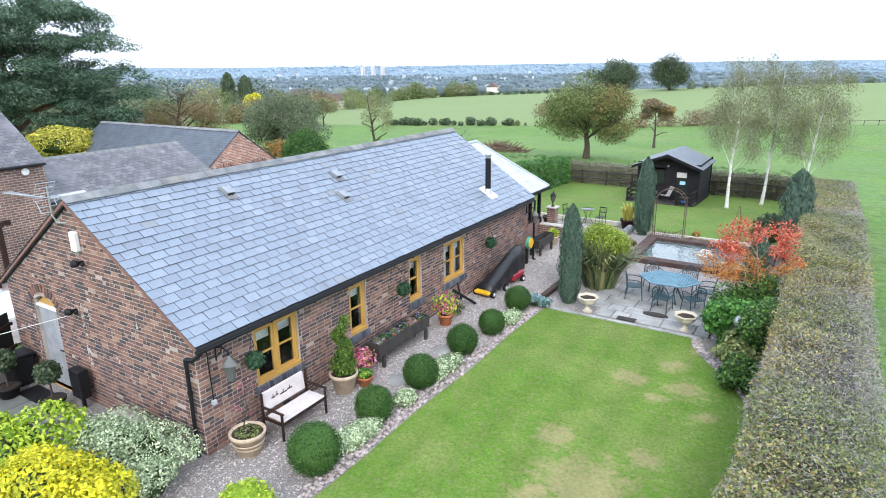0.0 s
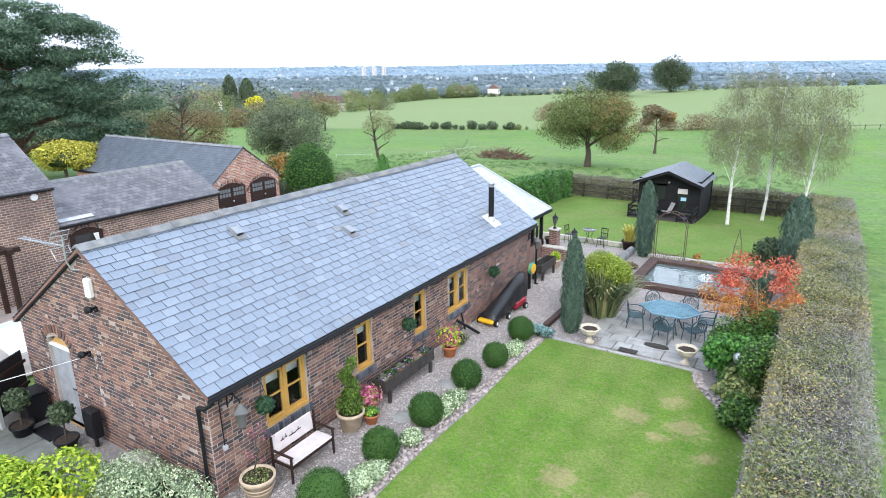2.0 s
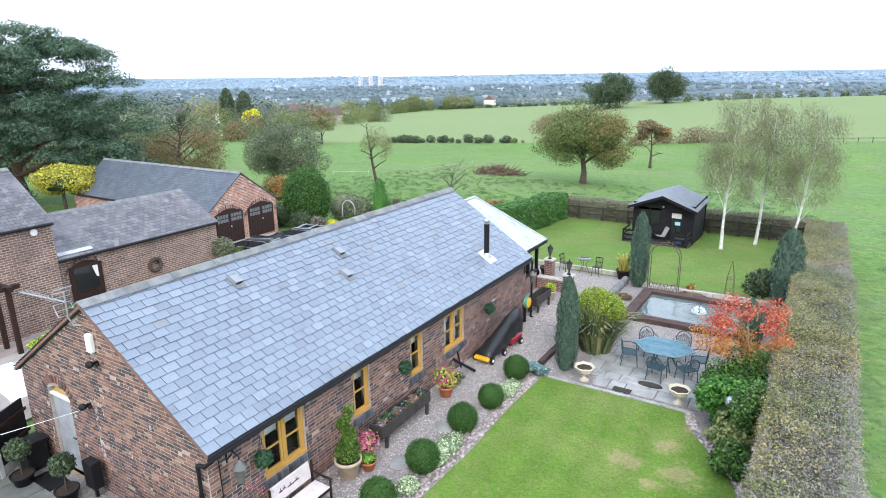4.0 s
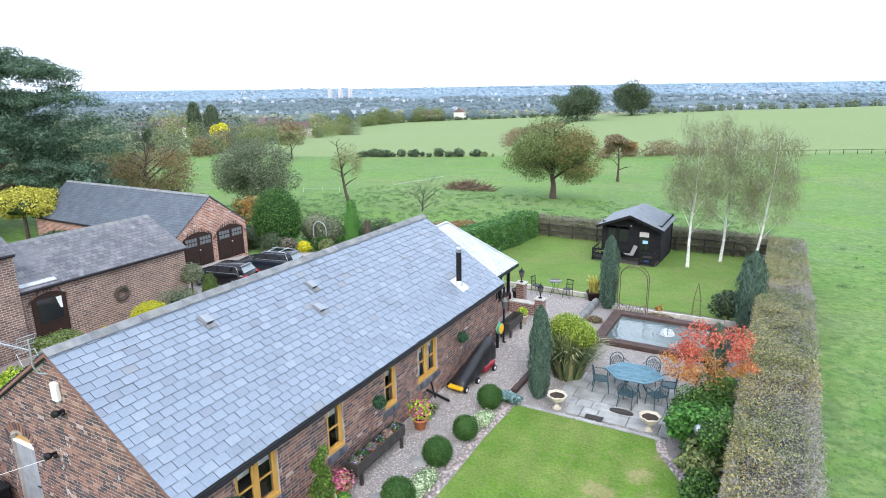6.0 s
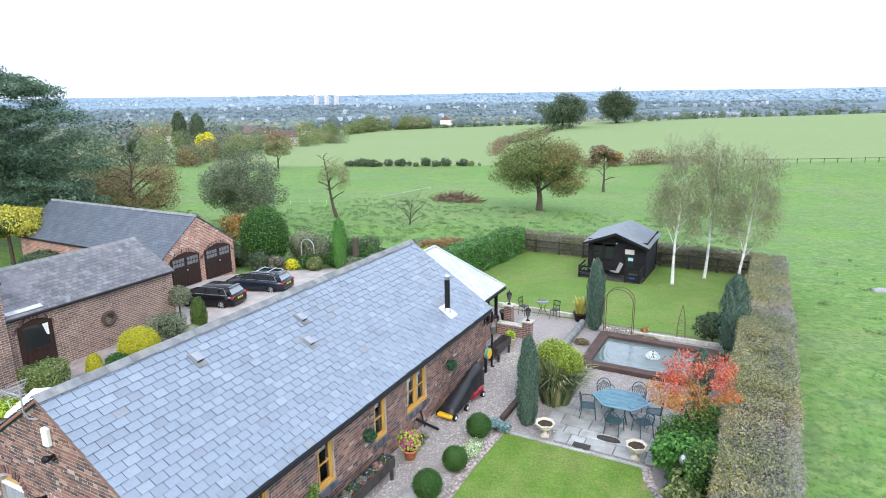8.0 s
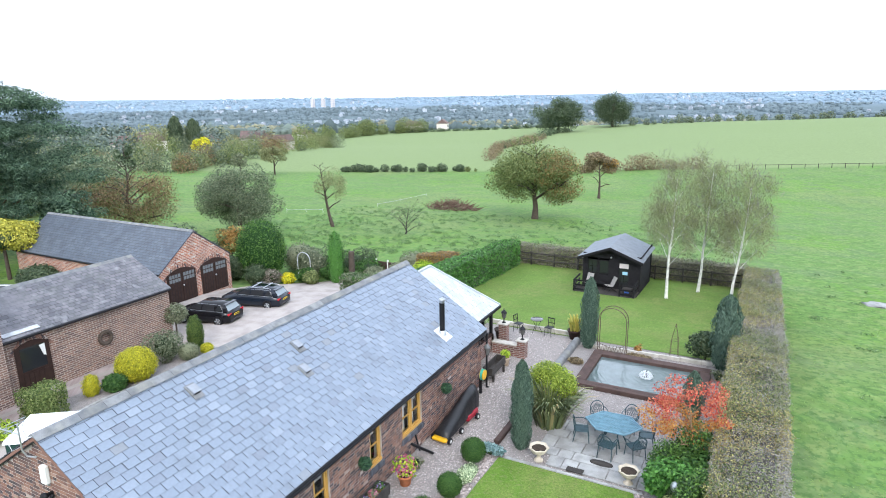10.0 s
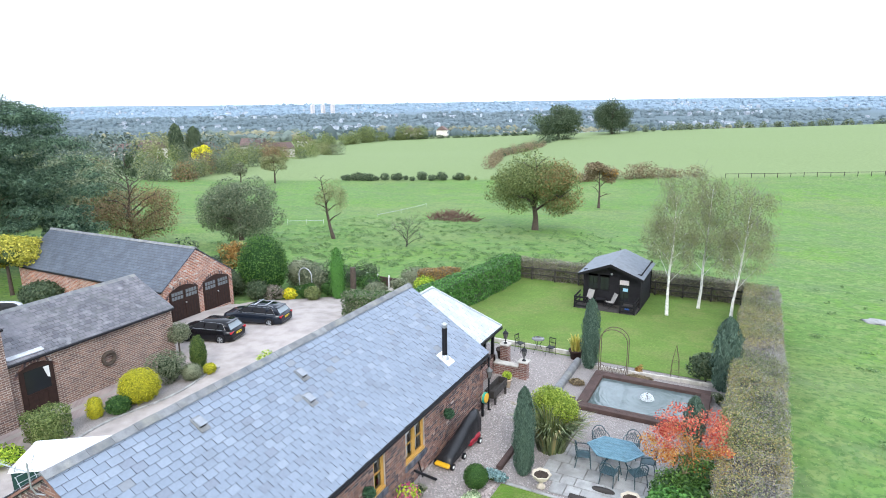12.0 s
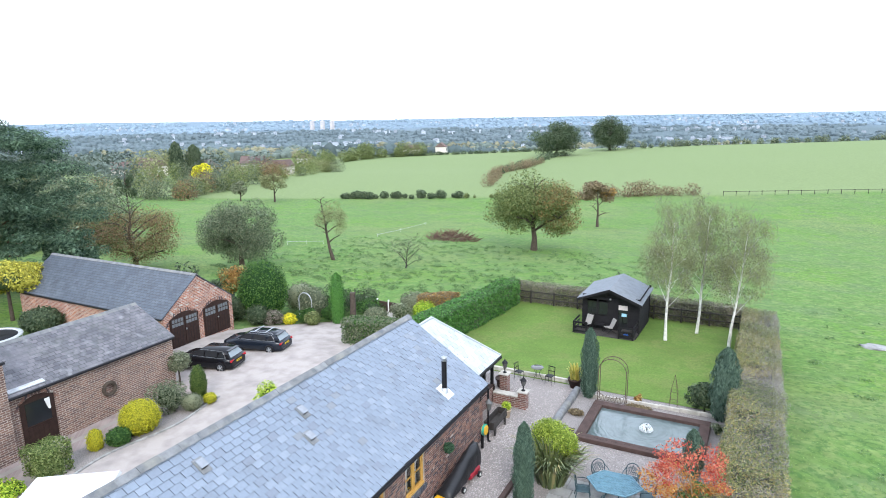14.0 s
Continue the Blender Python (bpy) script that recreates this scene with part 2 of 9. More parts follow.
def leaves_mesh(name, material, pts, nrm, size, seed=1, aspect=0.6, jitter=0.7, flat=0.0):
    """Many small leaves: one four-cornered, slightly folded blade at each point, roughly facing along its normal."""
    rng = np.random.default_rng(seed)
    pts, nrm = np.asarray(pts, float), np.asarray(nrm, float)
    n = len(pts)
    d = nrm + (0, 0, 0.55) + rng.normal(0, jitter, (n, 3))
    d /= np.linalg.norm(d, axis=1)[:, None] + 1e-9
    u = np.cross(d, rng.normal(0, 1, (n, 3)))
    if flat:
        u[:, 2] += flat * np.linalg.norm(u, axis=1)
    u /= np.linalg.norm(u, axis=1)[:, None] + 1e-9
    w = np.cross(d, u)
    s = size * rng.uniform(0.6, 1.3, (n, 1))
    v = np.stack([pts - u * s, pts + w * s * aspect + d * s * 0.15, pts + u * s, pts - w * s * aspect + d * s * 0.15], 1).reshape(-1, 3)
    me = bpy.data.meshes.new(name)
    me.vertices.add(4 * n), me.loops.add(4 * n), me.polygons.add(n)
    me.vertices.foreach_set("co", v.ravel())
    me.loops.foreach_set("vertex_index", np.arange(4 * n, dtype=np.int32))
    me.polygons.foreach_set("loop_start", np.arange(0, 4 * n, 4, dtype=np.int32))
    me.materials.append(material)
    me.update(calc_edges=True)
    return me


def blob_points(blobs, n, seed, inner=0.55):
    """Points in the outer shell of round masses given as (x, y, z, rx, ry, rz)."""
    rng = np.random.default_rng(seed)
    bl = np.array(blobs, float)
    wgt = bl[:, 3] * bl[:, 4] + bl[:, 4] * bl[:, 5]
    k = rng.choice(len(bl), n, p=wgt / wgt.sum())
    d = rng.normal(0, 1, (n, 3))
    d /= np.linalg.norm(d, axis=1)[:, None]
    r = rng.uniform(inner ** 3, 1, n) ** (1 / 3)
    r *= 1 + rng.normal(0, 0.06, n)
    return bl[k, :3] + d * r[:, None] * bl[k, 3:6], d


def crown_blobs(x, y, z, rx, ry, rz, n, seed, low=-0.6):
    """Clumps of uneven size that together make an irregular crown."""
    rng = random.Random(seed)
    out = []
    for k in range(n):
        a, u = rng.uniform(0, 2 * math.pi), rng.uniform(low, 1)
        q, s = math.sqrt(max(0, 1 - u * u)), rng.uniform(0.45, 0.82)
        c = rng.uniform(0.24, 0.42)
        out.append((x + rx * q * s * math.cos(a), y + ry * q * s * math.sin(a), z + rz * u * s, rx * c, ry * c, rz * c * 0.9))
    return out


def box_points(x0, y0, z0, x1, y1, z1, n, seed, bottom=False):
    """Points on the sides and the top of a clipped, uneven block."""
    rng = np.random.default_rng(seed)
    lx, ly, lz = x1 - x0, y1 - y0, z1 - z0
    areas = np.array([lx * ly, lx * lz, lx * lz, ly * lz, ly * lz])
    k = rng.choice(5, n, p=areas / areas.sum())
    p = rng.uniform(0, 1, (n, 3)) * (lx, ly, lz) + (x0, y0, z0)
    nr = np.zeros((n, 3))
    for face, ax, val, s in ((0, 2, z1, 1), (1, 1, y0, -1), (2, 1, y1, 1), (3, 0, x0, -1), (4, 0, x1, 1)):
        q = k == face
        p[q, ax], nr[q, ax] = val, s
    wob = np.sin(p[:, 0] * 2.3 + p[:, 1] * 1.7) * 0.05 + np.sin(p[:, 1] * 5.1 + p[:, 2] * 4) * 0.03
    p += nr * (wob + rng.normal(0, 0.045, n))[:, None]
    return p, nr

# ---------------------------------------------------------------- materials of the place
M_MORTAR = mat("mortar", (0.46, 0.41, 0.37), 0.95, 0.3, 3.0, 80, 0.4, stain=0.3, stain_col=(0.35, 0.3, 0.27))
M_BRICK = ramp_mat("house_brick", [(0.0, (0.06, 0.05, 0.055)), (0.22, (0.095, 0.066, 0.065)), (0.4, (0.155, 0.088, 0.075)), (0.7, (0.215, 0.112, 0.087)), (0.9, (0.28, 0.152, 0.11)), (0.98, (0.34, 0.22, 0.17)), (1.0, (0.48, 0.42, 0.38))], 0.9, 0.4, 70)
M_BLUEBRICK = ramp_mat("blue_brick", [(0.0, (0.045, 0.05, 0.065)), (0.5, (0.09, 0.1, 0.12)), (1.0, (0.14, 0.14, 0.16))], 0.7, 0.3, 70)
M_SLATE = ramp_mat("roof_slate", [(0.0, (0.175, 0.2, 0.245)), (0.1, (0.185, 0.222, 0.275)), (0.85, (0.205, 0.245, 0.302)), (0.97, (0.23, 0.27, 0.325)), (1.0, (0.19, 0.205, 0.225))], 0.42, 0.25, 14)
M_RIDGE = mat("ridge_tile", (0.2, 0.205, 0.21), 0.85, 0.35, 4, 40, 0.4, stain=0.5, stain_col=(0.3, 0.29, 0.24), per=0.15)
weather(M_SLATE, [(0.9, 1.6, 0.54, 0.74, 0.45, (0.11, 0.12, 0.135)), (3.5, 1.0, 0.6, 0.75, 0.4, (0.13, 0.135, 0.14)), (7.0, 1.0, 0.66, 0.75, 0.4, (0.36, 0.38, 0.38))])
weather(M_BRICK, [(0.8, 1.0, 0.52, 0.7, 0.45, (0.075, 0.06, 0.06)), (1.1, 1.5, 0.58, 0.74, 0.4, (0.3, 0.17, 0.13)), (6.0, 1.4, 0.63, 0.72, 0.45, (0.45, 0.4, 0.37)), (14.0, 1.2, 0.55, 0.7, 0.4, (0.1, 0.07, 0.065))])
weather(M_RIDGE, [(2.0, 1.0, 0.5, 0.7, 0.5, (0.12, 0.14, 0.165))])
M_WINGBRICK = brick_wall_mat("wing_brick", (0.235, 0.13, 0.095), (0.11, 0.065, 0.055), (0.42, 0.36, 0.31))
M_GARBRICK = brick_wall_mat("garage_brick", (0.42, 0.17, 0.1), (0.2, 0.08, 0.06), (0.5, 0.42, 0.36), vary=0.3)
M_PIERBRICK = brick_wall_mat("red_brick", (0.21, 0.09, 0.07), (0.12, 0.058, 0.05), (0.32, 0.27, 0.24), 0.09, 0.26)
M_BLACK = mat("black_paint", (0.012, 0.012, 0.014), 0.5, 0.3, 4, 30, 0.05, spec=0.25)
M_OAK = mat("golden_oak_paint", (0.5, 0.29, 0.075), 0.5, 0.2, 3, 30, 0.1, tint=(0.4, 0.21, 0.05))
M_BROWNWOOD = mat("dark_brown_timber", (0.035, 0.018, 0.014), 0.65, 0.4, 5, 40, 0.2, spec=0.25)
M_SHEDWOOD = mat("dark_stained_boarding", (0.016, 0.015, 0.017), 0.8, 0.4, 4, 40, 0.2, spec=0.2)
M_CURTAIN = mat("white_cloth", (0.75, 0.75, 0.73), 0.9, 0.1, 5, 30, 0.1)
M_INTERIOR = mat("dim_interior", (0.05, 0.045, 0.042), 0.9, 0.4, 2, 10, 0)
M_GLASS = mat("window_glass", (0.02, 0.022, 0.025), 0.06, 0.0, 1, 1, 0, spec=0.6)
M_STONE = mat("pale_stone", (0.5, 0.47, 0.42), 0.9, 0.3, 4, 50, 0.4, stain=0.5, stain_col=(0.25, 0.25, 0.2))
M_SLAB = mat("paving_stone", (0.36, 0.36, 0.35), 0.85, 0.35, 2.5, 40, 0.3, per=0.14, stain=0.6, stain_col=(0.24, 0.23, 0.21))
M_FLAG = mat("mossy_flagstone", (0.19, 0.2, 0.185), 0.9, 0.4, 2.5, 40, 0.3, per=0.14, stain=0.6, stain_col=(0.11, 0.12, 0.1))
M_LEAD = mat("lead_sheet", (0.5, 0.52, 0.55), 0.5, 0.3, 4, 30, 0.2)
M_GALV = mat("galvanised_metal", (0.5, 0.52, 0.54), 0.35, 0.25, 6, 40, 0.1, metal=0.7)
M_TERRA = mat("terracotta", (0.48, 0.17, 0.07), 0.85, 0.3, 8, 50, 0.2, per=0.1)
M_CREAMPOT = mat("weathered_cream_clay", (0.55, 0.43, 0.31), 0.9, 0.3, 5, 50, 0.3, stain=0.5, stain_col=(0.35, 0.28, 0.2))
M_SOIL = mat("soil", (0.05, 0.035, 0.025), 1.0, 0.5, 10, 60, 0.8)
M_OLDWOOD = mat("grey_weathered_wood", (0.05, 0.044, 0.04), 0.9, 0.4, 3, 40, 0.4)
M_SLEEPER = mat("dark_sleeper_wood", (0.075, 0.045, 0.038), 0.8, 0.4, 3, 40, 0.4)
M_BARK = mat("bark", (0.085, 0.065, 0.05), 0.95, 0.4, 6, 30, 0.8)
M_BIRCHBARK = mat("white_birch_bark", (0.75, 0.73, 0.68), 0.8, 0.3, 5, 25, 0.3, stain=0.75, stain_col=(0.1, 0.09, 0.08))


def mottle(m, layers):
    """Soft-edged patches of other growth laid over a ground material: (scale, low, high, most, colour)."""
    n, l = m.node_tree.nodes, m.node_tree.links
    hsv = [x for x in n if x.type == "HUE_SAT"][0]
    co = [x for x in n if x.type == "TEX_COORD"][0]
    for scale, lo, hi, most, c in layers:
        src = hsv.inputs["Color"].links[0].from_socket
        nz, mr, mx = n.new("ShaderNodeTexNoise"), n.new("ShaderNodeMapRange"), n.new("ShaderNodeMix")
        nz.inputs["Scale"].default_value, nz.inputs["Detail"].default_value, nz.inputs["Roughness"].default_value = scale, 7, 0.62
        mr.inputs["From Min"].default_value, mr.inputs["From Max"].default_value, mr.inputs["To Max"].default_value = lo, hi, most
        mx.data_type = "RGBA"
        mx.inputs[7].default_value = (*c, 1)
        l.new(co.outputs["Object"], nz.inputs["Vector"])
        l.new(nz.outputs["Fac"], mr.inputs["Value"])
        l.new(mr.outputs[0], mx.inputs["Factor"])
        l.new(src, mx.inputs[6])
        l.new(mx.outputs[2], hsv.inputs["Color"])
    return m


def ground_mat(name, near, dry, far=None, stripes=False, scale=0.5, patches=(), fine=26, layers=()):
    """Grass: clumps, drier ground and, far away, other fields, then haze blended into the colour."""
    m = mat(name, near, 0.95, 0.22, scale, fine, 0.8, amp=0.7, tint=tuple(c * 0.62 for c in near), stain=0.35, stain_col=dry, spec=0.15)
    n, l = m.node_tree.nodes, m.node_tree.links
    hsv = [x for x in n if x.type == "HUE_SAT"][0]
    co = [x for x in n if x.type == "TEX_COORD"][0]
    mottle(m, layers)
    if stripes:
        w = n.new("ShaderNodeTexWave")
        w.bands_direction = "X"
        w.inputs["Scale"].default_value, w.inputs["Distortion"].default_value, w.inputs["Detail"].default_value = 0.3, 1.2, 2
        l.new(co.outputs["Object"], w.inputs["Vector"])
        mr = n.new("ShaderNodeMapRange")
        mr.inputs["To Min"].default_value, mr.inputs["To Max"].default_value = 0.94, 1.05
        l.new(w.outputs["Fac"], mr.inputs["Value"])
        mu = n.new("ShaderNodeMath")
        mu.operation = "MULTIPLY"
        old = hsv.inputs["Value"].links[0].from_socket
        l.new(old, mu.inputs[0])
        l.new(mr.outputs[0], mu.inputs[1])
        l.new(mu.outputs[0], hsv.inputs["Value"])
    for cx, cy, r in patches:
        src = hsv.inputs["Color"].links[0].from_socket
        sub = n.new("ShaderNodeVectorMath")
        sub.operation = "DISTANCE"
        sub.inputs[1].default_value = (cx, cy, 0)
        nz = n.new("ShaderNodeTexNoise")
        nz.inputs["Scale"].default_value, nz.inputs["Detail"].default_value, nz.inputs["Roughness"].default_value = 3.2, 10, 0.75
        l.new(co.outputs["Object"], nz.inputs["Vector"])
        l.new(co.outputs["Object"], sub.inputs[0])
        a = n.new("ShaderNodeMath")
        a.operation = "MULTIPLY_ADD"
        a.inputs[1].default_value, a.inputs[2].default_value = -3.4 * r, 1.7 * r
        l.new(nz.outputs["Fac"], a.inputs[0])
        s = n.new("ShaderNodeMath")
        s.operation = "SUBTRACT"
        l.new(sub.outputs["Value"], s.inputs[0])
        l.new(a.outputs[0], s.inputs[1])
        mr = n.new("ShaderNodeMapRange")
        mr.inputs["From Min"].default_value, mr.inputs["From Max"].default_value = r * 1.0, r * 0.45
        mr.inputs["To Max"].default_value = 0.68
        l.new(s.outputs[0], mr.inputs["Value"])
        mx = n.new("ShaderNodeMix")
        mx.data_type = "RGBA"
        mx.inputs[7].default_value = (*dry, 1)
        l.new(src, mx.inputs[6])
        l.new(mr.outputs[0], mx.inputs["Factor"])
        l.new(mx.outputs[2], hsv.inputs["Color"])
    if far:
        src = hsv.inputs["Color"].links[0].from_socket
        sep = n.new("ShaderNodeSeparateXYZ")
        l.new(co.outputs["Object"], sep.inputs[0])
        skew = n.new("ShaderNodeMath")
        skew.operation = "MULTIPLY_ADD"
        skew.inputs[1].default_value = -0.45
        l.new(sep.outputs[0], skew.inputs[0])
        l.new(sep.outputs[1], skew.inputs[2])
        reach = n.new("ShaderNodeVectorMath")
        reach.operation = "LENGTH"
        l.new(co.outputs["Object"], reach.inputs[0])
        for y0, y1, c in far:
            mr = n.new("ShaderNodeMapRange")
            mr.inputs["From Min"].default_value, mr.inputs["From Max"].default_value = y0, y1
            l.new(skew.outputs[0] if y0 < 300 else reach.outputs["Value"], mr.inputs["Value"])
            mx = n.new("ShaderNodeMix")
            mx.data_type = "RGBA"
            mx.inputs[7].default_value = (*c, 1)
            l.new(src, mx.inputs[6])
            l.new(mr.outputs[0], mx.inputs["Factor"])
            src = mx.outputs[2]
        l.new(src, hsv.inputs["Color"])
    return m


# The last far colours paint distance haze into the ground, ending pale blue.
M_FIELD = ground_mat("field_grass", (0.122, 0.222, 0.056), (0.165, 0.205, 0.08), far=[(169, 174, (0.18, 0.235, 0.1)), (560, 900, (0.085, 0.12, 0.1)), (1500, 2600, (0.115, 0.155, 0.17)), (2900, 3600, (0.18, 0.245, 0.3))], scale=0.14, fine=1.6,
                     layers=[(0.04, 0.46, 0.58, 0.75, (0.175, 0.22, 0.085)), (0.075, 0.5, 0.58, 0.75, (0.12, 0.24, 0.035)), (0.3, 0.48, 0.6, 0.75, (0.12, 0.175, 0.075)), (1.2, 0.5, 0.6, 0.7, (0.18, 0.25, 0.08)), (3.5, 0.5, 0.6, 0.75, (0.065, 0.14, 0.04))])
DRY = [(6.5, 3.1, 1.15), (5.5, 4.3, 0.5), (7.4, 7.6, 0.55), (6.1, 7.6, 0.5), (6.9, 8.7, 0.4), (7.3, 4.4, 0.4), (8.0, 6.6, 0.3), (7.4, 9.9, 0.45), (6.9, 6.9, 0.3), (5.9, 2.2, 0.6)]
M_LAWN = ground_mat("mown_lawn", (0.118, 0.205, 0.032), (0.27, 0.225, 0.115), stripes=True, scale=0.9, fine=14,
                    patches=DRY, layers=[(0.6, 0.46, 0.6, 0.6, (0.185, 0.225, 0.065)), (1.5, 0.48, 0.6, 0.6, (0.08, 0.175, 0.02)), (6.0, 0.5, 0.62, 0.6, (0.19, 0.2, 0.08)), (18.0, 0.48, 0.6, 0.6, (0.07, 0.145, 0.018))])
M_BACKLAWN = ground_mat("back_lawn", (0.13, 0.21, 0.045), (0.17, 0.18, 0.06), scale=0.5, fine=9, layers=[(0.4, 0.47, 0.6, 0.6, (0.17, 0.2, 0.065)), (1.5, 0.5, 0.62, 0.5, (0.095, 0.175, 0.035)), (7.0, 0.5, 0.62, 0.5, (0.08, 0.14, 0.03))])
M_GRAVEL = mat("gravel", (0.33, 0.3, 0.285), 0.95, 0.55, 30, 90, 1.0, tint=(0.17, 0.15, 0.145), stain=0.4, stain_col=(0.27, 0.25, 0.22))
M_DRIVE = mat("pale_driveway", (0.4, 0.355, 0.33), 0.95, 0.3, 1.2, 60, 0.5, stain=0.3, stain_col=(0.38, 0.33, 0.3))

# ---------------------------------------------------------------- the land
PROFILE = [(-400, 2), (-20, 0), (14, 0), (21, -0.05), (28, -0.68), (34, -1.2), (40, -1.5), (72, -4.8), (119, -8.3), (180, -8.2), (300, -7.6), (420, -6.4), (480, -12), (700, -46),
           (1200, -72), (1600, -78), (2500, -70), (3500, -48), (4400, -14), (6000, 0)]


def smooth(a, b, x):
    t = min(1, max(0, (x - a) / (b - a)))
    return t * t * (3 - 2 * t)


def land(x, y):
    r = math.hypot(x - 9, y + 6)
    far_hill = noise.noise(Vector((x * 0.0011, y * 0.0011, 5))) * 9 * smooth(2600, 4200, r)
    if y > 0 and r > 700:
        y = y + (r - y) * smooth(700, 1700, r)
    z = PROFILE[-1][1] + far_hill
    for (a, p), (b, q) in zip(PROFILE, PROFILE[1:]):
        if y < b:
            z = p + (q - p) * (max(y, a) - a) / (b - a) + far_hill
            break
    z += 0.04 * x * smooth(120, 300, y) * (1 - smooth(500, 900, y))
    if y > 45:
        z += (noise.noise(Vector((x * 0.02, y * 0.02, 0))) * 0.5) * smooth(45, 90, y)
    return z - (0.45 * smooth(-8, -13, x) + 0.45 * smooth(-13, -22, x)) * (1 - smooth(40, 70, y))


def land_sheet():
    ys = [-400, -150, -60, -30] + [-20 + 2 * k for k in range(46)] + [75 + 6 * k for k in range(20)] + [200 + 20 * k for k in range(20)] + [620 + 80 * k for k in range(20)] + [2300 + 200 * k for k in range(19)]
    xs = sorted([s * d for d in (40, 60, 90, 140, 200, 280, 380, 520, 750, 1100, 1600, 2300, 3300, 4800) for s in (-1, 1)] + [-36 + 2 * k for k in range(37)])
    b = B()
    b.v = [(x, y, land(x, y) - 0.03) for y in ys for x in xs]
    n = len(xs)
    b.f = [(j * n + i, j * n + i + 1, (j + 1) * n + i + 1, (j + 1) * n + i) for j in range(len(ys) - 1) for i in range(n - 1)]
    b.smooth = [True] * len(b.f)
    return b


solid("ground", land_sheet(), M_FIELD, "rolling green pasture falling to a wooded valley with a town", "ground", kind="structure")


def sheet(name, x0, y0, x1, y1, up, material, label, category, cut=None):
    """A ground surface that follows the land, cut to an outline where one is given."""
    b, nx, ny = B(), max(2, int((x1 - x0) / 0.5)), max(2, int((y1 - y0) / 0.5))
    def at(i, j):
        x, y = x0 + (x1 - x0) * i / nx, y0 + (y1 - y0) * j / ny
        if cut:
            x = max(cut(y)[0], min(cut(y)[1], x))
        return (x, y, land(x, y) + up)
    b.v = [at(i, j) for j in range(ny + 1) for i in range(nx + 1)]
    b.f = [(j * (nx + 1) + i, j * (nx + 1) + i + 1, (j + 1) * (nx + 1) + i + 1, (j + 1) * (nx + 1) + i) for j in range(ny) for i in range(nx)]
    b.smooth = [True] * len(b.f)
    return solid(name, b, material, label, category, kind="structure")


def lawn_edge(y):
    r = 8.75
    if y > 7.2:
        r = 8.75 - 1.85 * smooth(7.2, 10.9, y)
    return (2.5 + 0.03 * math.sin(y * 1.3), r)


sheet("gravel_path", -0.3, -6.0, 9.2, 22.6, 0.0, M_GRAVEL, "grey-pink gravel path and terrace beside the house", "gravel")
sheet("lawn", 2.4, -9.0, 8.8, 10.7, 0.02, M_LAWN, "striped front lawn with dry brown patches", "lawn", lawn_edge)
sheet("back_lawn", -7.5, 22.4, 9.2, 41.0, 0.02, M_BACKLAWN, "mown back lawn running down to a clipped hedge", "lawn")
sheet("terrace_gravel", -3.0, 14.8, 2.2, 22.6, 0.012, M_GRAVEL, "pale gravel terrace beside the porch", "gravel")
sheet("driveway", -24.5, -2.0, -8.0, 32.0, 0.02, M_DRIVE, "pale resin-gravel driveway between the barns", "driveway", lambda y: (-23.3 if y < 23.5 else -22.5 + smooth(23.5, 31, y) * 6.5, -9.5 - smooth(14, 30, y) * 5))
sheet("side_yard", -12.0, -7.0, -0.05, 0.12, 0.016, M_GRAVEL, "gravel side yard before the gable", "gravel")

# ---------------------------------------------------------------- the house
HX0, HX1, HY0, HY1 = -7.35, -0.18, 0.08, 15.3
RX, RZ, EZ = -3.75, 4.9, 2.48
WINDOWS = [(1.5, 2.78, 0.88, 2.2, 2), (4.56, 5.22, 0.82, 2.16, 1), (7.18, 7.8, 0.84, 2.15, 1), (9.02, 10.3, 0.84, 2.13, 2)]
house = thing("barn_house", (0, 0, 0), "long single-storey red brick barn house with slate roof", "house")


def wall_with_holes(x0, x1, y0, y1, z0, z1, holes):
    """A wall along y of some thickness, with openings (y0, y1, z0, z1)."""
    b, cuts = B(), sorted(holes)
    y = y0
    for a, c, lo, hi in cuts:
        b.box(x0, y, z0, x1, a, z1)
        b.box(x0, a, z0, x1, c, lo)
        b.box(x0, a, hi, x1, c, z1)
        y = c
    b.box(x0, y, z0, x1, y1, z1)
    return b


front = part("front_wall", wall_with_holes(HX1 - 0.3, HX1 - 0.003, HY0 + 0.3, HY1 - 0.3, -0.1, 2.42, [(a, c, lo, hi) for a, c, lo, hi, k in WINDOWS]), M_MORTAR, house)
slope = (RZ - EZ) / (0 - RX)
DOOR = (-6.15, -5.17, 0.03, 2.2)


def gable(y0, y1, door=None):
    b = B()
    zr = RZ - 0.12
    zl = zr - slope * (RX - HX0)
    zrr = zr - slope * (HX1 - RX)
    if not door:
        return b.prism([(HX0, -0.1), (HX1, -0.1), (HX1, zrr), (RX, zr), (HX0, zl)], "y", y0, y1)
    a, c, lo, hi = door
    zt = lambda x: zr - slope * abs(x - RX)
    b.prism([(HX0, -0.1), (a, -0.1), (a, zt(a)), (HX0, zl)], "y", y0, y1)
    b.prism([(c, -0.1), (HX1, -0.1), (HX1, zrr), (RX, zr), (c, zt(c))], "y", y0, y1)
    n = 8
    arch = [(a + (c - a) * k / n, hi + 0.16 * math.sin(math.pi * k / n)) for k in range(n + 1)]
    b.prism(arch + [(c, zt(c)), (a, zt(a))], "y", y0, y1)
    b.prism([(a, -0.1), (c, -0.1), (c, lo), (a, lo)], "y", y0, y1)
    return b


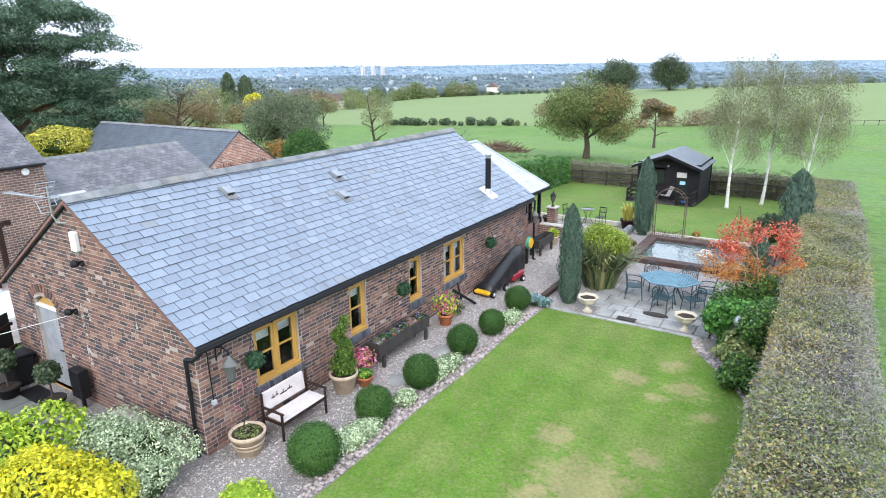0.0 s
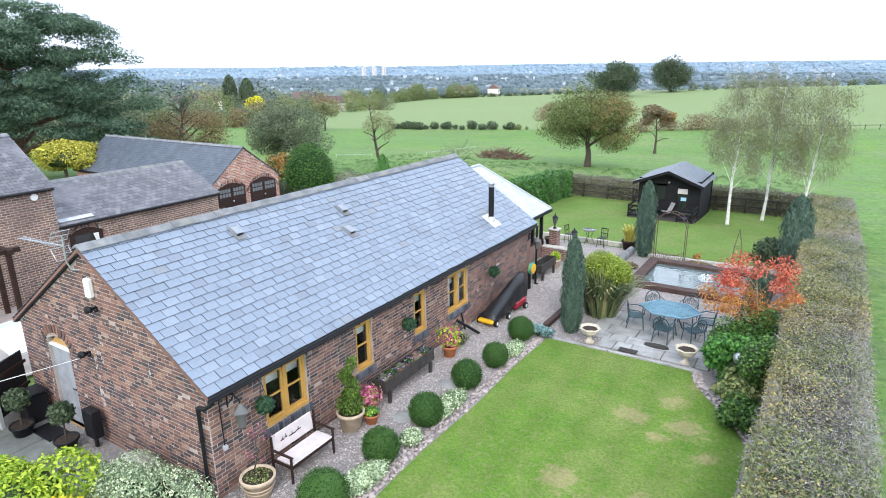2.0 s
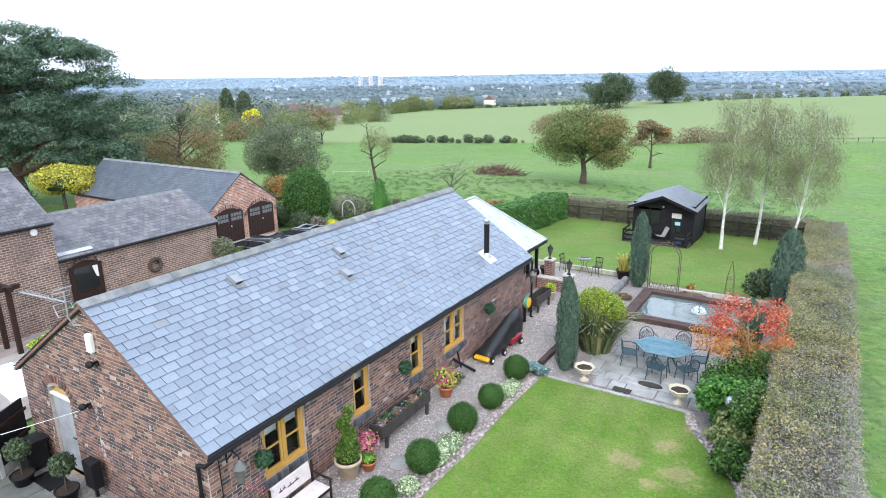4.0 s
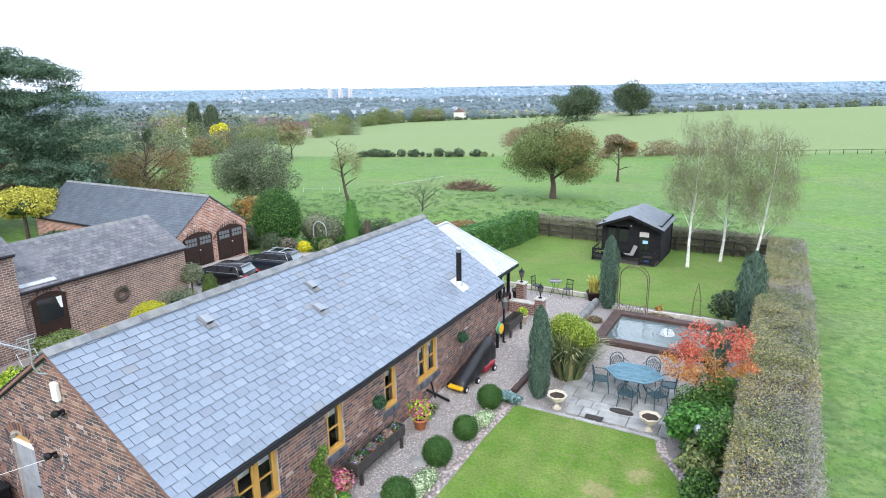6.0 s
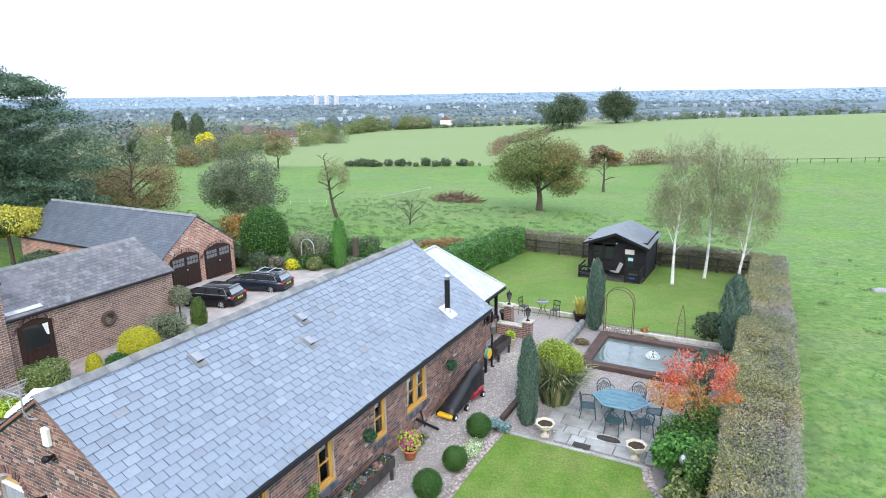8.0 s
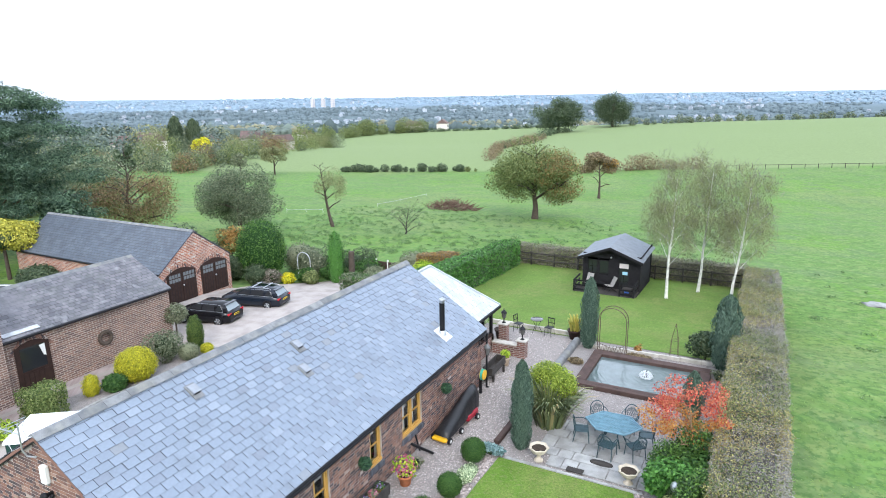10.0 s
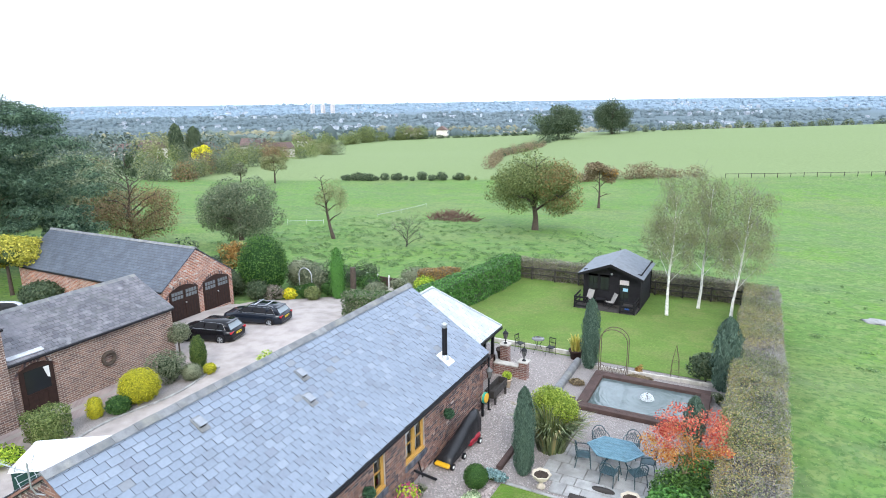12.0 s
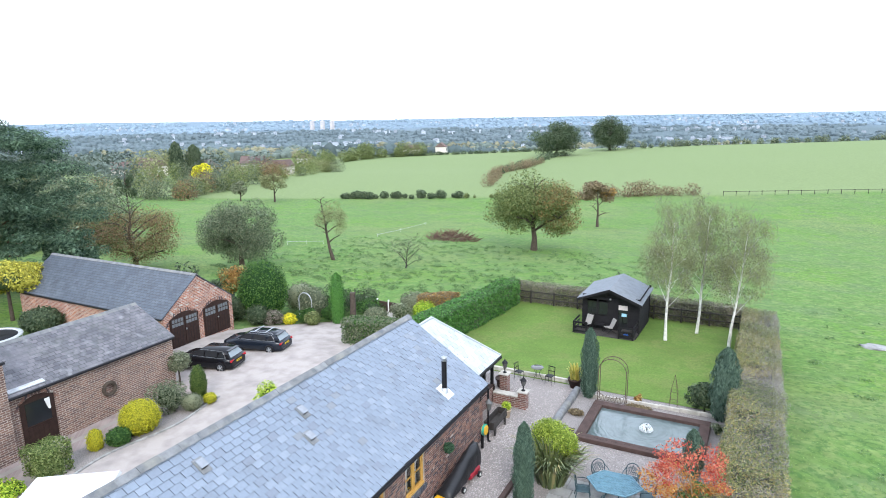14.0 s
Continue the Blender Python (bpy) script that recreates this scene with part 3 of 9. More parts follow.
gable_near = part("gable_wall", gable(HY0, HY0 + 0.299, DOOR), M_MORTAR, house)
part("gable_wall", gable(HY1 - 0.3, HY1), M_WINGBRICK, house)
part("rear_wall", B().box(HX0 + 0.003, HY0 + 0.3, -0.1, HX0 + 0.3, HY1 - 0.3, 2.42), M_WINGBRICK, house)
part("floor_slab", B().box(HX0 + 0.3, HY0 + 0.3, -0.12, HX1 - 0.3, HY1 - 0.3, 0.02), M_INTERIOR, house)
part("loft_ceiling", B().box(HX0 + 0.3, HY0 + 0.3, 2.3, HX1 - 0.3, HY1 - 0.3, 2.4), M_CURTAIN, house)
M_UNDERLAY = mat("roof_underlay", (0.03, 0.032, 0.036), 0.9)
roof_base = part("roof_deck", B().prism([(0.02, EZ - 0.06), (RX, RZ - 0.06), (-7.5, EZ - 0.06), (-7.5, EZ - 0.13), (RX, RZ - 0.14), (0.02, EZ - 0.14)], "y", 0.0, 15.42), M_UNDERLAY, house)

# ---------------------------------------------------------------- house details
def roof_z(x):
    return EZ + slope * (-x)


def window_unit(a, c, lo, hi, lights):
    """A painted timber casement window set in the brick opening, with a brick-on-edge sill."""
    x = HX1 - 0.1
    w = thing("window", (x, (a + c) / 2, lo), "golden oak painted casement window with brick sill" if lights == 2 else "narrow golden oak painted two-pane window", "window", "oak windows of the house")
    w.parent = None
    wy, h, t = (c - a) / 2, hi - lo, 0.07
    for name, dims in (("head", (-0.04, -wy, h - t, 0.05, wy, h)), ("sill", (-0.04, -wy, 0, 0.1, wy, t * 1.3)), ("jamb", (-0.04, -wy, t * 1.3, 0.05, -wy + t, h - t)), ("jamb", (-0.04, wy - t, t * 1.3, 0.05, wy, h - t))):
        part(name, B().box(*dims, c=0.008), M_OAK, w)
    spans = [(-wy + t, -0.04), (0.04, wy - t)] if lights == 2 else [(-wy + t, wy - t)]
    if lights == 2:
        part("mullion", B().box(-0.04, -0.04, t * 1.3, 0.05, 0.04, h - t, c=0.008), M_OAK, w)
    for s0, s1 in spans:
        z0, z1, s = t * 1.3, h - t, 0.06
        sash = part("sash", B().box(-0.02, s0, z0, 0.03, s0 + s, z1).box(-0.02, s1 - s, z0, 0.03, s1, z1).box(-0.02, s0 + s, z0, 0.03, s1 - s, z0 + s).box(-0.02, s0 + s, z1 - s, 0.03, s1 - s, z1).box(-0.015, s0 + s, (z0 + z1) / 2 - 0.02, 0.028, s1 - s, (z0 + z1) / 2 + 0.02), M_OAK, w)
        for q0, q1 in ((z0 + s, (z0 + z1) / 2 - 0.02), ((z0 + z1) / 2 + 0.02, z1 - s)):
            part("pane", B().box(-0.004, s0 + s, q0, 0.004, s1 - s, q1), M_GLASS_REAL, sash)
        if a > 8:
            part("curtain", B().prism([(-0.16 + 0.02 * (k % 2), s1 - s - 0.34 + 0.34 * k / 8) for k in range(9)] + [(-0.2, s1 - s), (-0.2, s1 - s - 0.34)], "z", 0.05, h - 0.05), M_CURTAIN, w, "drawn white curtain")
        part("blind", B().box(-0.13, s0, h - 0.4, -0.12, s1, h - 0.06), M_CURTAIN, w, "half-raised white blind")
    b = B()
    n = int((2 * wy + 0.14) / 0.085)
    for k in range(n):
        y0 = -wy - 0.07 + (2 * wy + 0.14) * k / n
        part("brick", B().box(-0.05, y0 + 0.006, -0.19, 0.16, y0 + (2 * wy + 0.14) / n - 0.006, -0.005, c=0.006), M_BLUEBRICK, w)
    return w


M_GLASS_REAL = bpy.data.materials.new("clear_glass")
M_GLASS_REAL.use_nodes = True
gp = M_GLASS_REAL.node_tree.nodes["Principled BSDF"]
gp.inputs["Base Color"].default_value = (0.9, 0.93, 0.95, 1)
gp.inputs["Roughness"].default_value, gp.inputs["Transmission Weight"].default_value, gp.inputs["IOR"].default_value = 0.02, 1.0, 1.35
for spec_ in WINDOWS:
    window_unit(*spec_)

# gutter, downpipe and brackets along the eave
gut = thing("gutter", (0, 0, 0), "black half-round gutter under the slate eave", "gutter")
b = B()
n = 8
prof = [(0.07 + 0.055 * math.cos(math.pi + math.pi * k / n), EZ - 0.1 + 0.05 * math.sin(math.pi + math.pi * k / n)) for k in range(n + 1)]
b.prism(prof + [(p[0] * 0.9 + 0.007, p[1] + 0.008) for p in prof[::-1]], "y", -0.02, 15.4)
part("trough", b, M_BLACK, gut)
for k in range(12):
    part("bracket", B().box(-0.17, 0.5 + k * 1.3, EZ - 0.17, 0.1, 0.53 + k * 1.3, EZ - 0.15), M_BLACK, gut)
dp = thing("downpipe", (0, 0, 0), "black round downpipe at the house corner", "downpipe")
part("swan_neck", B().path([(0.07, 0.06, EZ - 0.16), (-0.1, -0.02, EZ - 0.3), (-0.3, -0.03, EZ - 0.33), (-0.3, -0.03, EZ - 0.5)], 0.045), M_BLACK, dp)
part("pipe", B().tube((-0.3, -0.03, 0.0), (-0.3, -0.03, EZ - 0.4), 0.04), M_BLACK, dp)
for z in (0.4, 1.4):
    part("collar", B().tube((-0.3, -0.03, z), (-0.3, -0.03, z + 0.08), 0.052), M_BLACK, dp)
dp2 = thing("downpipe", (0.12, 15.2, 0), "black downpipe at the far end of the front wall", "downpipe")
part("pipe", B().tube((0, 0, 0), (0, 0, 2.4), 0.045), M_BLACK, dp2)
part("shoe", B().tube((0, 0, 0.02), (0.1, 0, 0.02), 0.045), M_BLACK, dp2)

# plank door in the gable
door = thing("side_door", ((DOOR[0] + DOOR[1]) / 2, HY0 + 0.1, DOOR[2]), "pale grey weathered plank door in an arched brick opening", "door")
M_GREYDOOR = mat("grey_door_paint", (0.33, 0.34, 0.36), 0.7, 0.3, 3, 30, 0.2, stain=0.4, stain_col=(0.28, 0.28, 0.29))
dw = (DOOR[1] - DOOR[0]) / 2
for k in range(7):
    part("plank", B().box(-dw + k * dw * 2 / 7 + 0.004, -0.03, 0, -dw + (k + 1) * dw * 2 / 7 - 0.004, 0.03, 2.02, c=0.005), M_GREYDOOR, door)
part("weather_bar", B().box(-dw - 0.03, -0.08, 2.0, dw + 0.03, 0.02, 2.06, c=0.01), M_CURTAIN, door, "white weather bar")
part("arch_board", B().prism([(-dw + 2 * dw * k / 8, 2.07 + 0.24 * math.sin(math.pi * k / 8)) for k in range(9)], "y", 0.0, 0.03), M_OAK, door, "golden arched head board")
part("door_handle", B().tube((dw - 0.1, -0.08, 1.0), (dw - 0.1, -0.03, 1.0), 0.02).tube((dw - 0.22, -0.08, 1.0), (dw - 0.08, -0.08, 1.0), 0.015), M_BLACK, door)
part("threshold", B().box(-dw, -0.12, -0.03, dw + 0.1, 0.03, 0.0), M_OAK, door)
solid("doormat", B().box(-6.2, -0.75, 0.02, -5.3, -0.2, 0.04, c=0.008), M_BLACK, "black rubber doormat before the side door", "doormat")

# things fixed to the gable
gl = thing("wall_lantern", (-3.62, 0.08, 4.0), "white bulkhead box light high on the gable", "light")
part("housing", B().box(-0.1, -0.13, -0.22, 0.1, 0, 0.22, c=0.03), M_CURTAIN, gl)
part("mount", B().box(-0.03, -0.05, -0.3, 0.03, 0, -0.22), M_GALV, gl)
for x, z in ((-3.55, 3.55), (-4.2, 2.33)):
    f = thing("floodlight", (x, 0.08, z), "black floodlight on the gable brickwork", "light", "gable floodlights")
    part("bracket", B().box(-0.03, -0.12, -0.03, 0.03, 0, 0.03), M_BLACK, f)
    part("lamp_head", B().lathe([(0.03, -0.1), (0.07, -0.04), (0.085, 0.05), (0.0, 0.05)], 12, m=pose(0, -0.18, 0, 70, 0, 20)), M_BLACK, f)
    part("sensor", B().blob((0.1, -0.08, -0.02), 0.045), M_BLACK, f)
pb = thing("post_box", (-4.15, -0.18, 0), "black metal post box on a short post by the gable", "post box")
part("box", B().box(-0.2, -0.12, 0.3, 0.2, 0.12, 1.0, c=0.02), M_BLACK, pb)
part("post", B().box(-0.04, -0.03, 0, 0.04, 0.03, 0.3), M_BLACK, pb)
# aerial on the ridge
ae = thing("tv_aerial", (-4.05, -0.12, 4.5), "silver television aerial on a cranked mast", "aerial")
part("mast", B().path([(0.3, 0.1, -0.1), (0.05, 0.05, -0.12), (0, 0, 0.05), (0, 0, 0.65)], 0.018), M_GALV, ae)
part("boom", B().tube((0.02, 0, 0.42), (-1.75, -0.1, 0.36), 0.013), M_GALV, ae)
for k in range(16):
    part("element", B().tube((-0.25 - 0.095 * k, -0.1, 0.38), (-0.25 - 0.095 * k, 0.06, 0.38), 0.006, n=4), M_GALV, ae)
for a in (-0.14, 0.14):
    part("reflector", B().path([(-0.02, -0.18, 0.42 + a * 2.2), (-0.18, -0.18, 0.42 + a * 0.5)], 0.008, 4).path([(-0.02, 0.18, 0.42 + a * 2.2), (-0.18, 0.18, 0.42 + a * 0.5)], 0.008, 4).tube((-0.02, -0.2, 0.42 + a * 2.2), (-0.02, 0.2, 0.42 + a * 2.2), 0.008, n=4).tube((-0.1, -0.2, 0.42 + a * 1.4), (-0.1, 0.2, 0.42 + a * 1.4), 0.008, n=4).tube((-0.18, -0.2, 0.42 + a * 0.5), (-0.18, 0.2, 0.42 + a * 0.5), 0.008, n=4), M_GALV, ae)
# clothes line from the gable lamp
solid("washing_line", B().path([(-4.2, 0.0, 2.25), (-5.4, -1.3, 1.9), (-6.6, -2.6, 1.7)], 0.008, 4), M_CURTAIN, "thin white washing line from the gable", "line")

# flue and roof vents
M_VENTGREY = mat("vent_grey_plastic", (0.27, 0.29, 0.32), 0.5, 0.2, 6, 30, 0.05)
fl = thing("flue", (-0.78, 13.05, roof_z(-0.78)), "black twin-wall stove flue with lead flashing on the roof", "flue")
part("pipe", B().tube((0, 0, -0.1), (0, 0, 1.25), 0.1, n=16), M_BLACK, fl)
part("cap", B().lathe([(0.085, 1.25), (0.085, 1.33), (0.12, 1.34), (0.12, 1.4), (0.06, 1.44), (0, 1.45)], 16), M_GALV, fl, "silver steel cap")
tiltm = pose(0, 0, 0, 0, math.degrees(math.atan(slope)), 0)
part("flashing", B().box(-0.3, -0.26, 0.015, 0.34, 0.26, 0.035, m=tiltm), M_CURTAIN, fl, "pale lead flashing")
part("collar", B().lathe([(0.17, -0.02), (0.13, 0.12), (0.105, 0.16)], 16), M_GALV, fl)
for x, y in ((-3.08, 3.55), (-2.86, 7.3), (-2.16, 6.78)):
    v = thing("roof_vent", Matrix.Translation((x, y, roof_z(x) + 0.01)) @ tiltm, "grey metal roof vent with pale top", "vent", "roof vents")
    part("base", B().box(-0.2, -0.15, 0.012, 0.3, 0.15, 0.034), M_RIDGE, v)
    part("hood", B().prism([(-0.18, 0.015), (0.14, 0.015), (0.16, 0.12), (-0.12, 0.1)], "y", -0.12, 0.12), M_VENTGREY, v)
    part("grille", B().box(0.15, -0.08, 0.02, 0.165, 0.08, 0.1), M_BLACK, v)

# lantern on an iron bracket and the hanging topiary balls
def lantern(x, y, z, label, scale=1.0):
    L = thing("lantern", pose(x, y, z) @ Matrix.Scale(scale, 4), label, "lantern")
    part("bracket", B().path([(0, 0, 0.35), (0.18, 0, 0.42), (0.36, 0, 0.36), (0.36, 0, 0.28)], 0.015).tube((0, 0, 0.1), (0, 0, 0.45), 0.02).path([(0, 0, 0.15), (0.14, 0, 0.3), (0.2, 0, 0.4)], 0.012), M_BLACK, L)
    part("roof", B().lathe([(0.17, 0.12), (0.15, 0.15), (0.06, 0.24), (0.03, 0.28), (0, 0.3)], 4, (0.36, 0, 0)), M_LANTERNGLASS, L, "grey hipped lantern roof")
    part("pane", B().lathe([(0.08, -0.2), (0.14, 0.12)], 4, (0.36, 0, 0)), M_LANTERNGLASS, L)
    part("foot", B().lathe([(0, -0.23), (0.08, -0.21), (0.085, -0.19), (0, -0.19)], 4, (0.36, 0, 0)), M_BLACK, L)
    return L


M_LANTERNGLASS = mat("smoky_glass", (0.13, 0.13, 0.125), 0.15, 0.2, 4, 20, 0)
lantern(HX1, 0.55, 1.8, "grey iron coach lantern on a scrolled wall bracket", 1.1)
lantern(HX1 + 0.05, 15.0, 1.75, "small iron lantern beside the far downpipe", 1.0)
M_TOPIARY = leaf_mat("topiary_leaf", (0.02, 0.055, 0.03), (0.05, 0.11, 0.055))
for y, z in ((1.22, 1.72), (6.45, 1.58), (11.55, 1.62)):
    tb = thing("hanging_topiary_ball", (0.14, y, z), "dark green leafy ball hung on chains from the eave", "topiary ball", "hanging topiary balls")
    p_, d_ = blob_points([(0, 0, 0, 0.19, 0.19, 0.19)], 700, 5, 0.85)
    part("foliage", leaves_mesh("foliage", M_TOPIARY, p_, d_, 0.035, 3), None, tb)
    part("core", B().blob((0, 0, 0), 0.165, 12, 0.02), M_TOPIARY, tb)
    part("chain", B().path([(-0.12, 0, 0.15), (-0.05, 0, 0.5), (0.12, 0, 0.15)], 0.006, 4).path([(-0.05, 0, 0.5), (-0.3, 0, 0.6)], 0.008, 4), M_BLACK, tb)
cb = thing("cable_box", (HX1 + 0.01, 0.35, 1.05), "grey socket box with a black cable on the brick corner", "junction box")
part("box", B().box(0, -0.05, 0, 0.07, 0.05, 0.1, c=0.01), M_LEAD, cb)
part("cable", B().path([(0.03, 0, 0.1), (0.03, -0.02, 1.2)], 0.012), M_BLACK, cb)

# porch at the far end: dwarf wall, dark posts and a hipped pale slate roof
porch = thing("garden_porch", (0, 0, 0), "dark timber glazed porch with pale hipped slate roof", "porch")
M_PALESLATE = mat("pale_slate", (0.46, 0.5, 0.52), 0.45, 0.15, 3, 30, 0.15, per=0.12)
PX0, PX1, PY0, PY1, PEZ, PRZ = -6.5, -0.95, 15.35, 19.2, 2.17, 4.15
part("dwarf_wall", B().box(PX1 - 0.45, PY0, -0.1, PX1 - 0.2, PY1 - 0.25, 0.75), M_PIERBRICK, porch)
part("dwarf_wall", B().box(PX0 + 0.2, PY1 - 0.5, -0.1, PX1 - 0.2, PY1 - 0.25, 0.75), M_PIERBRICK, porch)
for y in (15.45, 16.7, 17.9, 18.85):
    part("post", B().box(PX1 - 0.4, y, 0.75, PX1 - 0.26, y + 0.12, 2.12, c=0.01), M_BLACK, porch)
part("rail", B().box(PX1 - 0.42, PY0, 0.75, PX1 - 0.2, PY1 - 0.3, 0.82), M_BROWNWOOD, porch)
part("plate", B().box(PX1 - 0.42, PY0, 2.0, PX1 - 0.24, PY1 - 0.3, 2.14), M_BLACK, porch)
for y in (15.57, 16.82, 18.02):
    part("pane", B().box(PX1 - 0.34, y, 0.82, PX1 - 0.33, y + 1.1, 2.0), M_GLASS_REAL, porch)
part("ceiling_lining", B().box(PX0 + 0.3, PY0, 2.1, PX1 - 0.3, PY1 - 0.3, 2.13), M_CURTAIN, porch)
part("fascia", B().box(PX1 - 0.02, PY0, PEZ - 0.12, PX1 + 0.06, PY1, PEZ - 0.01), M_BLACK, porch)
hipy = 17.55
part("roof_deck", B().add([(PX1, PY0, PEZ - 0.02), (PX1, PY1, PEZ - 0.02), (RX, hipy, PRZ - 0.02), (RX, PY0, PRZ - 0.02), (PX0, PY0, PEZ - 0.02), (PX0, PY1, PEZ - 0.02)], [(0, 1, 2, 3), (1, 5, 2), (3, 2, 5, 4), (0, 3, 4), (0, 4, 5, 1)]), M_UNDERLAY, porch)
rows = 11
for j in range(rows):
    u0, u1 = j / rows, (j + 1) / rows + 0.02
    x0, x1 = PX1 + (RX - PX1) * u0, PX1 + (RX - PX1) * min(u1, 1)
    z0, z1 = PEZ + (PRZ - PEZ) * u0 + 0.018, PEZ + (PRZ - PEZ) * min(u1, 1) + 0.004
    y_end0, y_end1 = PY1 + (hipy - PY1) * u0, PY1 + (hipy - PY1) * min(u1, 1)
    y, k = PY0 - 0.17 * (j % 2), 0
    while y < y_end0 - 0.05:
        a0, a1 = max(PY0, y + 0.005), y + 0.345
        part("slate", B().add([(x0, a0, z0), (x0, min(a1, y_end0), z0), (x1, min(a1, y_end1), z1), (x1, min(a0, y_end1), z1), (x0, a0, z0 - 0.012), (x0, min(a1, y_end0), z0 - 0.012)], [(0, 1, 2, 3), (0, 4, 5, 1)]), M_PALESLATE, porch)
        y += 0.35
part("hip_tile", B().path([(PX1, PY1, PEZ + 0.03), (RX, hipy, PRZ + 0.03)], 0.05), M_PALESLATE, porch)
part("ridge_tile", B().path([(RX, PY0, PRZ + 0.03), (RX, hipy, PRZ + 0.03)], 0.06), M_PALESLATE, porch)

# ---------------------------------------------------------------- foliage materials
# Dark leaf colour that stands in for the shade inside loose shrubs.
M_INNERSHADE = leaf_mat("shaded_inner_leaf", (0.03, 0.05, 0.02), (0.05, 0.075, 0.03))
M_YEW = leaf_mat("golden_yew_leaf", (0.27, 0.29, 0.025), (0.48, 0.44, 0.035))
M_BOXLEAF = leaf_mat("box_leaf", (0.028, 0.078, 0.018), (0.066, 0.14, 0.031))
M_CYPRESS = leaf_mat("cypress_leaf", (0.06, 0.105, 0.075), (0.1, 0.155, 0.11))
M_LAUREL = leaf_mat("laurel_leaf", (0.04, 0.13, 0.025), (0.1, 0.24, 0.05), 0.4)
M_BOXYELLOW = leaf_mat("box_hedge_leaf", (0.08, 0.13, 0.035), (0.2, 0.25, 0.085))
M_COLUMN = leaf_mat("column_yew_leaf", (0.04, 0.08, 0.02), (0.1, 0.145, 0.035))
M_HOLLY = leaf_mat("holly_leaf", (0.03, 0.075, 0.02), (0.1, 0.19, 0.04), 0.35)
M_YELLOW = leaf_mat("golden_leaf", (0.38, 0.4, 0.03), (0.72, 0.6, 0.04))
M_LIME = leaf_mat("lime_leaf", (0.2, 0.33, 0.03), (0.42, 0.5, 0.06))
M_SILVER = leaf_mat("silver_variegated_leaf", (0.2, 0.28, 0.15), (0.55, 0.62, 0.42))
M_HEDGE = leaf_mat("thorn_hedge_leaf", (0.14, 0.13, 0.1), (0.25, 0.225, 0.18))
M_HEDGETWIG = ramp_mat("hedge_twig", [(0, (0.15, 0.14, 0.13)), (0.5, (0.27, 0.25, 0.24)), (1, (0.46, 0.44, 0.42))], 0.9, 0)
M_HEDGEGREEN = leaf_mat("hedge_green_leaf", (0.1, 0.14, 0.05), (0.23, 0.255, 0.1))
M_HEDGERUST = leaf_mat("hedge_rust_leaf", (0.26, 0.2, 0.075), (0.4, 0.35, 0.14))
M_OAKLEAF = leaf_mat("oak_leaf", (0.11, 0.15, 0.05), (0.19, 0.215, 0.08))
M_OAKRUST = leaf_mat("oak_rust_leaf", (0.17, 0.11, 0.045), (0.24, 0.16, 0.06))
M_DARKTREE = leaf_mat("dark_oak_leaf", (0.05, 0.08, 0.042), (0.1, 0.13, 0.07))
M_PINE = leaf_mat("pine_needle", (0.05, 0.092, 0.06), (0.12, 0.185, 0.115))
M_GREYLEAF = leaf_mat("grey_green_leaf", (0.12, 0.145, 0.085), (0.2, 0.215, 0.135))
M_BROWNLEAF = leaf_mat("brown_autumn_leaf", (0.16, 0.125, 0.075), (0.23, 0.18, 0.105))
M_WILLOW = leaf_mat("willow_leaf", (0.085, 0.115, 0.065), (0.175, 0.2, 0.125))
M_RUSSET = leaf_mat("russet_leaf", (0.15, 0.1, 0.055), (0.25, 0.165, 0.085))
M_WOODNEAR = leaf_mat("wood_leaf", (0.07, 0.1, 0.055), (0.14, 0.17, 0.09))
M_BIRCHLEAF = leaf_mat("birch_leaf", (0.155, 0.17, 0.08), (0.24, 0.245, 0.12))
M_ORANGE = leaf_mat("orange_leaf", (0.27, 0.145, 0.045), (0.36, 0.23, 0.07))
M_RED = leaf_mat("scarlet_leaf", (0.44, 0.065, 0.05), (0.5, 0.19, 0.11))
M_REDORANGE = leaf_mat("orange_red_leaf", (0.48, 0.16, 0.05), (0.46, 0.27, 0.08))
M_PINK = leaf_mat("pink_flower", (0.5, 0.08, 0.2), (0.65, 0.22, 0.32))
M_BLUEGREEN = leaf_mat("blue_conifer_leaf", (0.12, 0.22, 0.22), (0.25, 0.36, 0.36))
# Far leaf colours hold the distance haze: greyed nearer, pale blue at the crest.
M_CRESTHAZE = mat("hazed_crest_leaf", (0.23, 0.31, 0.375), 0.9, 0.2, 0.003, 0.05, 0, tint=(0.17, 0.24, 0.295), per=0.05)
M_WOODSDARK = mat("far_conifer_leaf", (0.075, 0.105, 0.105), 0.9, 0.3, 0.01, 0.1, 0, tint=(0.05, 0.078, 0.082), per=0.2)
M_WOODSGOLD = mat("far_golden_leaf", (0.21, 0.205, 0.13), 0.9, 0.3, 0.01, 0.1, 0, tint=(0.15, 0.155, 0.11), per=0.2)
M_WOODS = mat("far_wood_leaf", (0.125, 0.16, 0.135), 0.9, 0.3, 0.01, 0.1, 0, tint=(0.085, 0.115, 0.105), per=0.2)
M_HILLHAZE = mat("hazed_hill_leaf", (0.135, 0.178, 0.195), 0.9, 0.3, 0.004, 0.05, 0, tint=(0.085, 0.122, 0.138), per=0.12)


